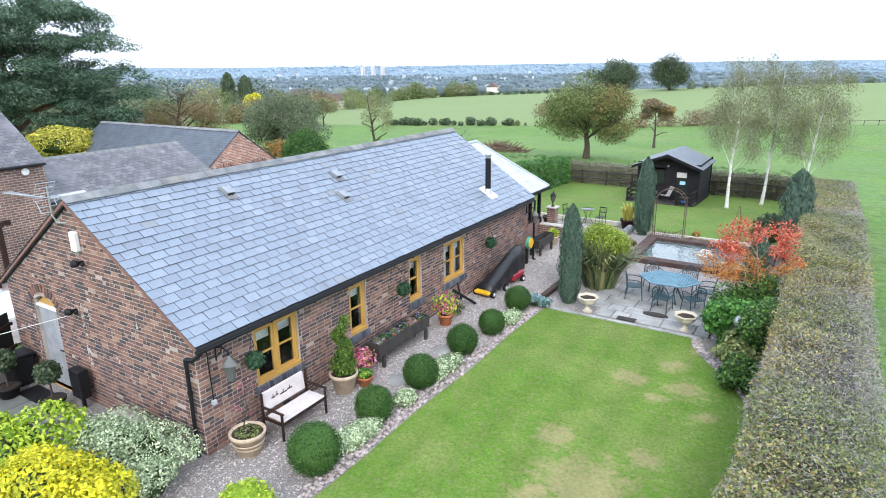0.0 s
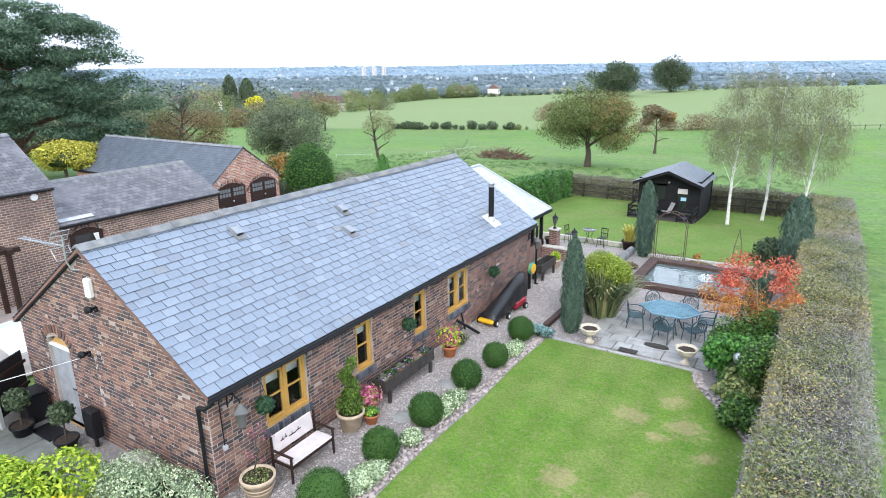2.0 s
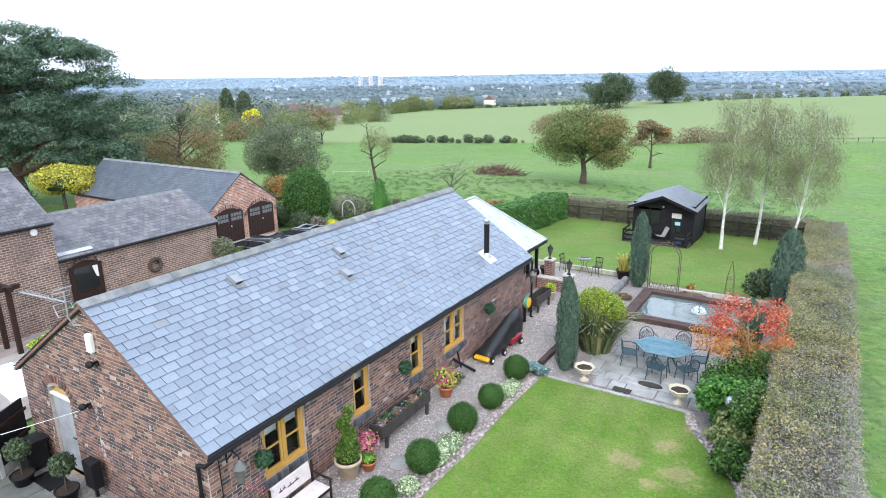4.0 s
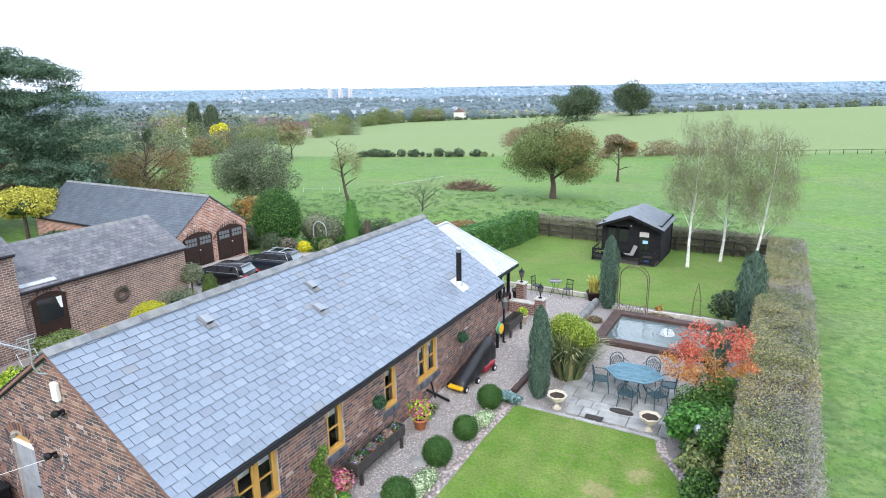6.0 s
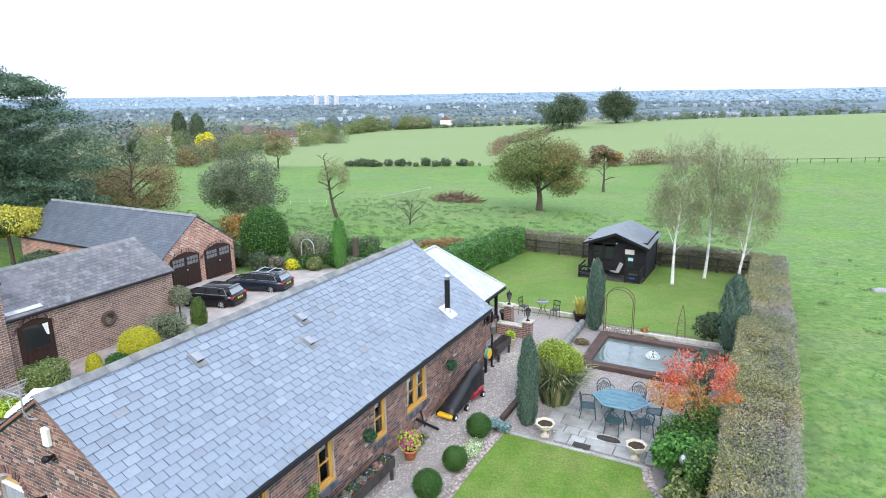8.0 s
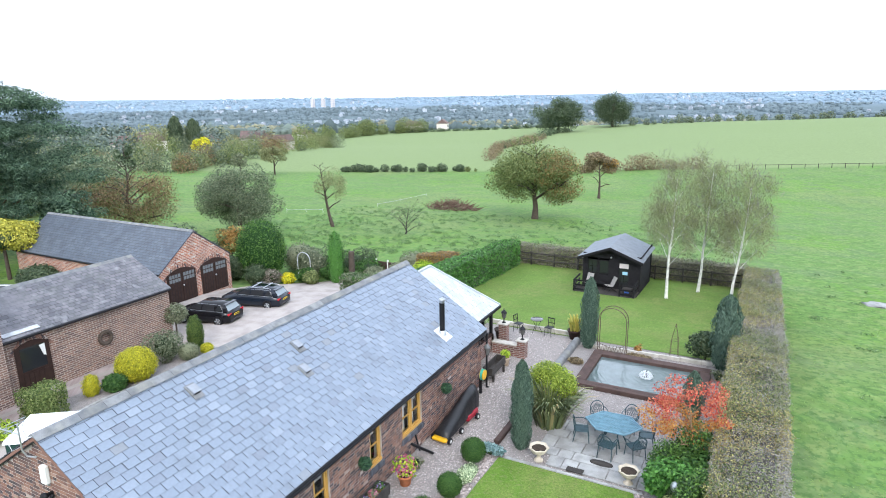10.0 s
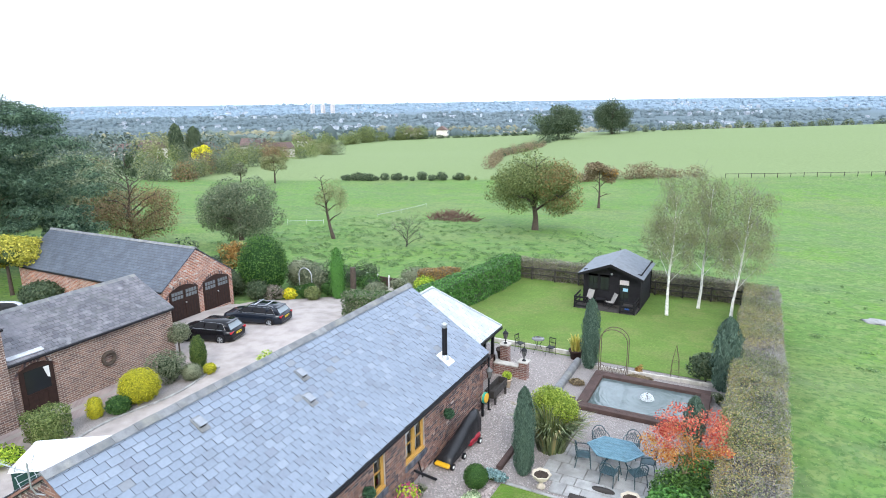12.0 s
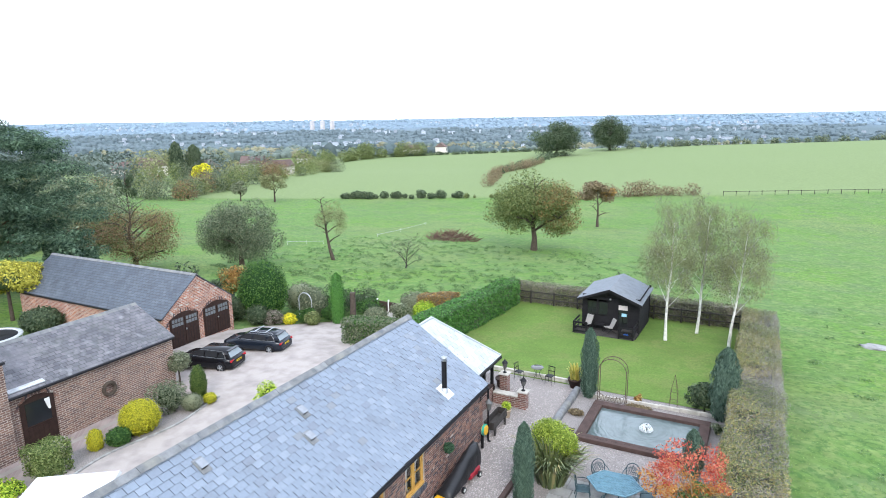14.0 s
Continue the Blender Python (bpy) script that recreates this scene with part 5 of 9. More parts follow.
for x, y in ((-0.34, -0.7), (0.34, -0.7), (0.34, 0.1), (-0.34, 0.1), (0.34, 1.3), (-0.34, 1.3)):
    wh = part("wheel", B().tube((x - 0.04, y, 0.12), (x + 0.04, y, 0.12), 0.12, n=16), M_BLACK, mw)
    part("hub", B().tube((x - 0.05, y, 0.12), (x + 0.05, y, 0.12), 0.06, n=12), M_CURTAIN if x > 0 else M_GALV, wh)
hr = thing("hose_reel", (0.12, 14.6, 0), "yellow and green hose reel on a black stand", "hose reel")
part("stand", B().box(-0.05, -0.04, 0, 0.05, 0.04, 0.8), M_BLACK, hr)
part("reel", B().tube((0.02, 0, 0.85), (0.18, 0, 0.85), 0.2, n=18), M_MOWERYELLOW, hr)
part("hose", B().tube((0.05, 0, 0.85), (0.15, 0, 0.85), 0.23, n=18), mat("green_hose", (0.05, 0.35, 0.25), 0.5, 0.2, 4, 20, 0), hr)
sc = thing("iron_trivet", pose(0.12, 9.55, 0), "black cast iron wheel and bar leaning on the wall", "ironwork")
part("bar", B().path([(-0.1, -0.3, 0.62), (0.35, 0.35, 0.03)], 0.05, 6), M_BLACK, sc)
part("bar", B().path([(-0.15, 0.05, 0.75), (0.0, 0.05, 0.2)], 0.03, 6), M_BLACK, sc)
bush("grey_herb", (0.35, 8.95), (0.25, 0.25, 0.22), M_GREYLEAF, 500, 0.04, "small grey-green herb in a dark tub", seed=71, rough=0.2)

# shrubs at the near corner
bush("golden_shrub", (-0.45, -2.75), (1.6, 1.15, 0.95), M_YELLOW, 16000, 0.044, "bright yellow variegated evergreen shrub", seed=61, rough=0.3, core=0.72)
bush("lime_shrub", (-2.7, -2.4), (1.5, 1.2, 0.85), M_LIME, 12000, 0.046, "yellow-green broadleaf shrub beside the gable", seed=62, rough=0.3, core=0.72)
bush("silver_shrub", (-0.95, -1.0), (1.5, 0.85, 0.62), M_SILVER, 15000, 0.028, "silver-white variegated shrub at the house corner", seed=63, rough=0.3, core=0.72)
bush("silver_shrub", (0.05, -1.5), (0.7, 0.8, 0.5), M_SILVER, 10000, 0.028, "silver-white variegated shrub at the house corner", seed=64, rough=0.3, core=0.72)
solid("boulder", B().blob((-2.0, -0.45, 0.35), (0.55, 0.35, 0.4), 12, 0.15, 3), M_STONE, "pale grey rounded boulder by the gable", "boulder")
for k, (x, y) in enumerate(((-6.15, -0.85), (-4.62, -0.6))):
    q = pot("black_pot", (x, y), 0.27, 0.33, M_BLACK, "glossy black pot with a clipped standard bay", "bay trees by the gable")
    part("trunk", B().tube((0, 0, 0.2), (0.02, 0, 0.85), 0.025, 0.02, 6), M_BARK, q)
    pp, dd = blob_points([(0, 0, 0.98, 0.28, 0.28, 0.27)], 1300, 5 + k, 0.4)
    part("crown", leaves_mesh("crown", M_DARKTREE, pp, dd, 0.045, 5), None, q)
for k in range(9):
    r = random.Random(k)
    x, y = -7.4 + (k % 5) * 0.95, -1.6 - (k // 5) * 0.95
    solid("flagstone", B().box(x, y, 0.02, x + 0.92, y + 0.9, 0.045 + r.uniform(0, 0.006), c=0.008), M_FLAG, "weathered green-grey flagstone of the side yard", "paving", "side yard flagstones")
fn = thing("panel_fence", pose(-7.45, 0.05, 0, 0, 0, 29), "black boarded fence with white concrete post", "fence")
for k in range(5):
    part("board", B().box(-0.02, -0.15 - 0.42 * (k + 1) + 0.01, 0.3, 0.02, -0.15 - 0.42 * k, 1.65), M_BLACK, fn)
part("gravel_board", B().box(-0.03, -2.3, 0, 0.03, -0.1, 0.3), M_STONE, fn)
part("post", B().box(-0.06, -1.3, 0, 0.06, -1.18, 1.7), M_CURTAIN, fn, "white concrete post")
for z in (0.7, 1.3):
    part("rail", B().box(0.02, -2.2, z, 0.06, -0.1, z + 0.08), M_BROWNWOOD, fn)
bx = thing("log_store", (-6.66, -0.32, 0), "black plastic bin beside the side door", "bin")
part("body", B().box(-0.26, -0.25, 0.02, 0.26, 0.25, 0.75, c=0.04), M_BLACK, bx)
part("lid", B().box(-0.28, -0.28, 0.752, 0.28, 0.28, 0.82, c=0.02), M_BLACK, bx)
cn = thing("glazed_canopy", (-10.2, 0.85, 0), "pale translucent curved canopy with white ribs beyond the fence", "canopy")
M_CANOPY = mat("pale_canopy_sheet", (0.62, 0.72, 0.78), 0.2, 0.12, 2, 20, 0)
bow = [(-1.35 + 2.7 * k / 10, 0.92 + 0.2 * math.sin(math.pi * k / 10)) for k in range(11)]
for k in range(10):
    part("sheet", B().prism([bow[k], bow[k + 1], (bow[k + 1][0], bow[k + 1][1] + 0.015), (bow[k][0], bow[k][1] + 0.015)], "y", -0.6, 0.6), M_CANOPY, cn)
for k in (0, 3, 7, 10):
    part("rib", B().box(bow[k][0] - 0.03, -0.63, bow[k][1] - 0.02, bow[k][0] + 0.03, 0.63, bow[k][1] + 0.035), M_CURTAIN, cn)
for x in (-1.3, 1.3):
    for y in (-0.55, 0.55):
        part("post", B().box(x - 0.03, y - 0.03, -0.5, x + 0.03, y + 0.03, 0.92), M_CURTAIN, cn)
st = thing("garden_gazebo", pose(-10.53, 2.43, land(-10.5, 3), 0, 0, 35), "small gazebo with white fabric top and dark green sides", "gazebo")
gz = 1.62 - land(-10.5, 3)
M_TENTGREEN = mat("dark_green_fabric", (0.012, 0.05, 0.04), 0.8, 0.2, 3, 30, 0.1)
M_TENTWHITE = mat("white_fabric", (0.82, 0.83, 0.84), 0.85, 0.05, 3, 40, 0.1)
part("canopy_top", B().add([(-0.06, -0.06, gz - 0.12), (2.66, -0.06, gz - 0.12), (2.66, 1.72, gz - 0.12), (-0.06, 1.72, gz - 0.12), (-0.02, 0.0, gz), (2.62, 0.0, gz), (2.62, 1.66, gz), (-0.02, 1.66, gz), (0.6, 0.55, gz + 0.1), (2.0, 0.55, gz + 0.1), (2.0, 1.15, gz + 0.1), (0.6, 1.15, gz + 0.1)],
                         [(0, 1, 5, 4), (1, 2, 6, 5), (2, 3, 7, 6), (3, 0, 4, 7), (4, 5, 9, 8), (5, 6, 10, 9), (6, 7, 11, 10), (7, 4, 8, 11), (8, 9, 10, 11)]), M_TENTWHITE, st, "white fabric roof")
for dims in ((0, 0, 2.6, 0.02), (0, 1.64, 2.6, 1.66), (0, 0.02, 0.02, 1.64), (2.58, 0.02, 2.6, 1.64)):
    part("side_panel", B().box(dims[0], dims[1], 0.02, dims[2], dims[3], gz - 0.1), M_TENTGREEN, st, "dark green fabric side")

# ---------------------------------------------------------------- patio, pond and the planting round them
pat = tagged(new("patio"), "grey sandstone paving slabs laid in random sizes", "patio", kind="structure")
rngp = random.Random(3)
y = 10.95
for hrow in (0.62, 0.5, 0.7, 0.55, 0.72):
    x = 3.5 + (0.55 if hrow == 0.62 else 0)
    while x < 7.3:
        w = rngp.choice((0.5, 0.75, 0.95))
        part("slab", B().box(x + 0.012, y + 0.012, 0.0, min(x + w, 7.35) - 0.012, y + hrow - 0.012, 0.045 + rngp.uniform(0, 0.01), c=0.008), M_SLAB, pat)
        x += w
    y += hrow
ks = tagged(new("patio_kerb"), "low weathered stone kerb between lawn and patio", "kerb", kind="structure")
for k in range(5):
    part("kerb_stone", B().box(2.7 + k * 0.9, 10.7, -0.02, 3.585 + k * 0.9, 10.8, 0.07, c=0.012), M_SLAB, ks)
tk = thing("timber_edge", (2.15, 12.3, 0), "brown railway sleeper edging the gravel path", "sleeper")
part("beam", B().box(-0.1, -0.9, 0, 0.1, 0.9, 0.16, c=0.015), M_SLEEPER, tk)


def dining_chair(m):
    t = thing("garden_chair", m, "blue-green cast metal garden chair with lattice back", "chair", "chairs round the table")
    for x in (-0.22, 0.22):
        part("leg", B().path([(x, 0.22, 0.42), (x * 1.05, 0.25, 0.2), (x * 1.1, 0.27, 0)], 0.016), M_CAST, t)
        part("leg", B().path([(x, -0.2, 0.42), (x * 1.05, -0.24, 0.2), (x * 1.1, -0.28, 0)], 0.016), M_CAST, t)
        part("armrest", B().path([(x * 1.15, -0.22, 0.68), (x * 1.25, 0.05, 0.68), (x * 1.2, 0.22, 0.62), (x, 0.22, 0.43)], 0.016), M_CAST, t)
    part("seat", B().box(-0.24, -0.22, 0.41, 0.24, 0.24, 0.44, c=0.01), M_CAST, t)
    arc = [(0.25 * math.cos(math.pi * k / 10), -0.24 - 0.06 * math.sin(math.pi * k / 10), 0.62 + 0.27 * math.sin(math.pi * k / 10)) for k in range(11)]
    part("back_frame", B().path([(0.23, -0.21, 0.43)] + arc + [(-0.23, -0.21, 0.43)], 0.017), M_CAST, t)
    lat = B()
    for k in range(-3, 4):
        lat.path([(k * 0.07 - 0.05, -0.24, 0.46), (k * 0.06 + 0.02, -0.27, 0.66), (k * 0.045, -0.28, 0.84 - abs(k) * 0.04)], 0.008, 4)
        lat.path([(-k * 0.07 + 0.05, -0.24, 0.46), (-k * 0.06 - 0.02, -0.27, 0.66), (-k * 0.045, -0.28, 0.84 - abs(k) * 0.04)], 0.008, 4)
    part("lattice", lat, M_CAST, t)
    return t


M_CAST = mat("blue_green_cast_metal", (0.035, 0.075, 0.09), 0.45, 0.3, 6, 40, 0.1)
M_TABLE = mat("blue_cast_table", (0.14, 0.27, 0.34), 0.4, 0.3, 6, 40, 0.1)
TC = (5.72, 13.25, 0.045)
tab = thing("garden_table", TC, "hexagonal blue-green cast metal lattice table", "table")
hexa = [(0.95 * math.cos(math.pi * k / 3 + 0.05), 0.75 * math.sin(math.pi * k / 3 + 0.05)) for k in range(6)]
part("rim", B().path([(*p, 0.73) for p in hexa + hexa[:1]], 0.028), M_TABLE, tab)
lat = B()
for k in range(-9, 10):
    for s in (1, -1):
        pts = []
        for q in range(-20, 21):
            x, y = q * 0.05, s * q * 0.035 + k * 0.11
            if abs(y) < 0.62 and abs(x) + abs(y) * 0.74 < 0.9:
                pts.append((x, y, 0.735))
        if len(pts) > 1:
            lat.path([pts[0], pts[-1]], 0.02, 4)
part("lattice_top", lat, M_TABLE, tab)
part("top_plate", B().prism([(p[0] * 0.97, p[1] * 0.97) for p in hexa], "z", 0.715, 0.722), M_TABLE, tab)
for a in range(4):
    c, s = math.cos(a * math.pi / 2 + 0.7), math.sin(a * math.pi / 2 + 0.7)
    part("leg", B().path([(c * 0.45, s * 0.4, 0.71), (c * 0.3, s * 0.28, 0.4), (c * 0.5, s * 0.45, 0.0)], 0.025), M_CAST, tab)
first = dining_chair(pose(5.75, 12.3, 0.045, 0, 0, -8))
for x, y, a in ((6.6, 12.62, 42), (6.8, 13.5, 95), (6.1, 14.25, 175), (5.05, 14.05, 215), (4.7, 12.95, -75)):
    copy_thing(first, pose(x, y, 0.045, 0, 0, a))


M_URN = mat("cream_cast_stone", (0.6, 0.53, 0.42), 0.9, 0.3, 5, 50, 0.3, stain=0.35, stain_col=(0.38, 0.34, 0.28))


def urn(at):
    t = thing("stone_urn", (*at, 0.0), "weathered cream stone urn with scalloped rim", "urn", "patio urns")
    part("foot", B().lathe([(0, 0), (0.15, 0), (0.15, 0.05), (0.08, 0.1), (0.06, 0.2), (0.1, 0.26)], 16), M_URN, t)
    b, n = B(), 28
    prof = [(0.1, 0.25), (0.22, 0.32), (0.27, 0.42), (0.26, 0.45), (0.33, 0.5), (0.3, 0.53), (0.24, 0.44), (0, 0.42)]
    v = [(r * (1 + 0.08 * (r > 0.22) * math.sin(k * 7 * 2 * math.pi / n)) * math.cos(2 * math.pi * k / n), r * (1 + 0.08 * (r > 0.22) * math.sin(k * 7 * 2 * math.pi / n)) * math.sin(2 * math.pi * k / n), z) for r, z in prof for k in range(n)]
    b.add(v, [(j * n + k, j * n + (k + 1) % n, (j + 1) * n + (k + 1) % n, (j + 1) * n + k) for j in range(len(prof) - 1) for k in range(n)], smooth=True)
    part("bowl", b, M_URN, t)
    part("soil", B().lathe([(0, 0.46), (0.25, 0.46)], 12), M_SOIL, t)


urn((3.78, 11.12)), urn((6.68, 11.12))
solid("drain_cover", B().box(4.75, 10.9, 0.05, 5.3, 11.15, 0.075, c=0.006), M_OLDWOOD, "dark cast drain cover set in the paving", "drain cover")
wb = thing("wooden_tray", (5.7, 11.75, 0.05), "old boot-shaped stone tray on the paving", "tray")
part("base", B().lathe([(0, 0.06), (0.3, 0.06), (0.32, 0.0)], 14, m=Matrix.Diagonal((1.2, 0.4, 1, 1))), M_OLDWOOD, wb)

# pond of dark sleepers with a small bell fountain
pond = thing("raised_pond", (0, 0, 0), "raised pond framed in dark timber sleepers with fountain", "pond")
QX0, QX1, QY0, QY1 = 3.25, 8.3, 16.9, 20.65
W = 0.42
for dims in ((QX0, QY0, -0.1, QX1, QY0 + W, 0.17), (QX0, QY1 - W, -0.1, QX1, QY1, 0.17), (QX0, QY0 + W + 0.004, -0.1, QX0 + W, QY1 - W - 0.004, 0.165), (QX1 - W, QY0 + W + 0.004, -0.1, QX1, QY1 - W - 0.004, 0.165)):
    part("sleeper", B().box(*dims, c=0.015), M_SLEEPER, pond)
for dims in ((QX0 + 0.03, QY0 + W / 2 - 0.004, 0.165, QX1 - 0.03, QY0 + W / 2 + 0.004, 0.172),):
    part("joint", B().box(*dims), M_BLACK, pond)
M_WATER = mat("pond_water", (0.11, 0.145, 0.145), 0.03, 0.2, 2, 3, 0, spec=1.0)
wnodes, wlinks = M_WATER.node_tree.nodes, M_WATER.node_tree.links
co_ = [x for x in wnodes if x.type == "TEX_COORD"][0]
wv = wnodes.new("ShaderNodeTexWave")
wv.wave_type, wv.rings_direction = "RINGS", "SPHERICAL"
wv.inputs["Scale"].default_value, wv.inputs["Distortion"].default_value, wv.inputs["Detail"].default_value, wv.inputs["Detail Scale"].default_value = 1.6, 6.0, 3.0, 2.0
mp = wnodes.new("ShaderNodeMapping")
mp.inputs["Location"].default_value = (-5.9, -19.0, 0)
wlinks.new(co_.outputs["Object"], mp.inputs["Vector"])
wlinks.new(mp.outputs[0], wv.inputs["Vector"])
wbm = wnodes.new("ShaderNodeBump")
wbm.inputs["Strength"].default_value, wbm.inputs["Distance"].default_value = 0.16, 0.03
wlinks.new(wv.outputs["Fac"], wbm.inputs["Height"])
wlinks.new(wbm.outputs[0], wnodes["Principled BSDF"].inputs["Normal"])
part("water", B().box(QX0 + W - 0.01, QY0 + W - 0.01, -0.08, QX1 - W + 0.01, QY1 - W + 0.01, 0.03), M_WATER, pond)
M_SPRAY = mat("white_water_spray", (0.8, 0.84, 0.86), 0.3, 0.1, 8, 60, 0.3)
pp, dd = blob_points([(5.85, 19.0, 0.05, 0.28, 0.28, 0.22)], 1400, 6, 0.9)
pp[:, 2] = np.maximum(pp[:, 2], 0.03)
part("fountain_spray", leaves_mesh("fountain_spray", M_SPRAY, pp, dd, 0.022, 6), None, pond, "white bell of falling water")
part("fountain_nozzle", B().tube((5.85, 19.0, -0.05), (5.85, 19.0, 0.3), 0.03), M_BLACK, pond)
bx = thing("pump_box", (3.05, 17.1, 0), "small dark timber box at the pond corner", "box")
part("body", B().box(-0.14, -0.2, 0, 0.14, 0.2, 0.26, c=0.02), M_SLEEPER, bx)
part("lid", B().box(-0.16, -0.22, 0.262, 0.16, 0.22, 0.29, c=0.01), M_SLEEPER, bx)

cone_tree("cypress", (2.98, 11.6), 0.36, 3.25, M_CYPRESS, 9000, 0.055, "slim blue-green pencil cypress at the patio corner", 81, "pencil cypresses")
cone_tree("cypress", (2.78, 21.3), 0.42, 3.5, M_CYPRESS, 6500, 0.065, "slim blue-green pencil cypress by the rose arch", 82, "pencil cypresses")
cone_tree("cypress", (8.7, 21.6), 0.6, 3.4, M_CYPRESS, 4200, 0.09, "dark pencil cypress against the tall hedge", 83, "pencil cypresses")
cone_tree("cypress", (7.95, 16.2), 0.36, 1.9, M_CYPRESS, 2400, 0.07, "young blue-green cypress beside the pond", 84, "pencil cypresses")
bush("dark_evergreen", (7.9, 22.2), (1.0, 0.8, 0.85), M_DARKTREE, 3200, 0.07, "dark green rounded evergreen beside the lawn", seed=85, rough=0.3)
ph = thing("phormium", (3.35, 13.55, 0), "large sword-leaved phormium with lime shrub behind", "shrub")
M_BLADE = ramp_mat("bronze_blade", [(0, (0.05, 0.07, 0.03)), (0.5, (0.12, 0.16, 0.065)), (0.85, (0.2, 0.22, 0.09)), (1, (0.32, 0.22, 0.09))], 0.5, 0)
part("blade_clump", blades(560, 1.1, 1.75, 9, 0.028, 0.95), M_BLADE, ph)
M_LIMEDARK = leaf_mat("lime_conifer_leaf", (0.17, 0.25, 0.035), (0.3, 0.36, 0.06))
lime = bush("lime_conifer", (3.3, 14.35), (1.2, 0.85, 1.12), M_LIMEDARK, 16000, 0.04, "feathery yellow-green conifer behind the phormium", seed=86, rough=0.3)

# rose arch, obelisk and the low retaining coping
M_RUST = mat("rusted_iron", (0.11, 0.075, 0.055), 0.8, 0.4, 8, 40, 0.2)
ra = thing("rose_arch", (3.93, 21.15, -0.05), "slender rusted iron garden arch with scrolled gate", "arch")
for y in (-0.2, 0.2):
    part("hoop", B().path([(-0.64, y, 0), (-0.64, y, 1.6)] + [(-0.64 * math.cos(math.pi * k / 12), y, 1.6 + 0.62 * math.sin(math.pi * k / 12)) for k in range(13)] + [(0.64, y, 0)], 0.018), M_RUST, ra)
for k in range(9):
    a = math.pi * k / 8
    part("rung", B().tube((-0.64 * math.cos(a), -0.2, 1.6 + 0.62 * math.sin(a)), (-0.64 * math.cos(a), 0.2, 1.6 + 0.62 * math.sin(a)), 0.01, n=4), M_RUST, ra)
gate = B()
for k in range(8):
    x = -0.56 + 0.16 * k
    gate.path([(x - 0.07, -0.2, 0.1), (x, -0.2, 0.4), (x + 0.07, -0.2, 0.1)], 0.009, 4)
gate.tube((-0.62, -0.2, 0.1), (0.62, -0.2, 0.1), 0.012), gate.path([(0.64 * math.cos(math.pi - math.pi * k / 8), -0.2, 0.4 + 0.12 * math.cos(2 * math.pi * k / 8)) for k in range(9)], 0.012)
part("scrolled_gate", gate, M_RUST, ra)
ob_ = thing("plant_obelisk", (6.6, 21.75, -0.1), "thin rusted iron plant obelisk on the lawn edge", "obelisk")
for x, y in ((-0.18, -0.18), (0.18, -0.18), (-0.18, 0.18), (0.18, 0.18)):
    part("leg", B().path([(x, y, 0), (x * 0.8, y * 0.8, 0.9), (0, 0, 1.7)], 0.012, 4), M_RUST, ob_)
for z, s in ((0.4, 0.17), (0.9, 0.145)):
    part("ring", B().path([(s * math.cos(2 * math.pi * k / 12), s * math.sin(2 * math.pi * k / 12), z) for k in range(13)], 0.008, 4), M_RUST, ob_)
cw = tagged(new("coping_wall"), "low wall capped with half-round blue-grey coping tiles", "wall", kind="structure")
for k in range(7):
    part("coping", B().prism([(2.15 + 0.16 * math.cos(math.pi * j / 8), 0.1 + 0.14 * math.sin(math.pi * j / 8)) for j in range(9)] + [(1.99, -0.05), (2.31, -0.05)], "y", 17.5 + k * 0.58, 18.07 + k * 0.58), M_RIDGE, cw)
we = tagged(new("terrace_kerb"), "pale stone kerb between terrace and back lawn", "kerb", kind="structure")
for k in range(6):
    part("kerb_stone", B().box(-2.9 + k * 0.85, 22.55, -0.2, -2.06 + k * 0.85, 22.7, 0.04, c=0.012), M_STONE, we)
for k in range(7):
    part("kerb_stone", B().box(2.4 + k * 0.9, 21.3 + k * 0.05, -0.2, 3.29 + k * 0.9, 21.42 + k * 0.05, 0.08, c=0.012), M_STONE, we)
bush("grass_tuft", (5.0, 21.7), (0.2, 0.2, 0.22), M_ORANGE, 220, 0.06, "small orange autumn plant beside the lawn kerb", seed=88, rough=0.2, core=0)
bush("straw_tuft", (2.75, 19.2), (0.35, 0.22, 0.13), M_BROWNLEAF, 400, 0.06, "flat straw-coloured clump in the gravel", seed=89, rough=0.05, core=0.6, stem=False)
bush("straw_tuft", (5.2, 20.95), (0.6, 0.2, 0.1), M_BROWNLEAF, 500, 0.06, "flat straw-coloured clump behind the pond", seed=90, rough=0.05, core=0.6, stem=False)


def pier_lantern(x, y, z):
    L = thing("pier_lantern", (x, y, z), "black iron carriage lantern on a brick pier", "lantern", "pier lanterns")
    part("stem", B().lathe([(0.1, 0), (0.09, 0.03), (0.03, 0.06), (0.03, 0.2), (0.06, 0.24)], 10), M_BLACK, L)
    part("cage", B().lathe([(0.07, 0.24), (0.13, 0.5)], 6), M_LANTERNGLASS, L)
    for k in range(6):
        a = 2 * math.pi * k / 6
        part("bar", B().tube((0.07 * math.cos(a), 0.07 * math.sin(a), 0.24), (0.13 * math.cos(a), 0.13 * math.sin(a), 0.5), 0.01, n=4), M_BLACK, L)
    part("roof", B().lathe([(0.16, 0.5), (0.12, 0.56), (0.05, 0.62), (0.02, 0.66), (0.025, 0.7), (0, 0.72)], 6), M_BLACK, L)


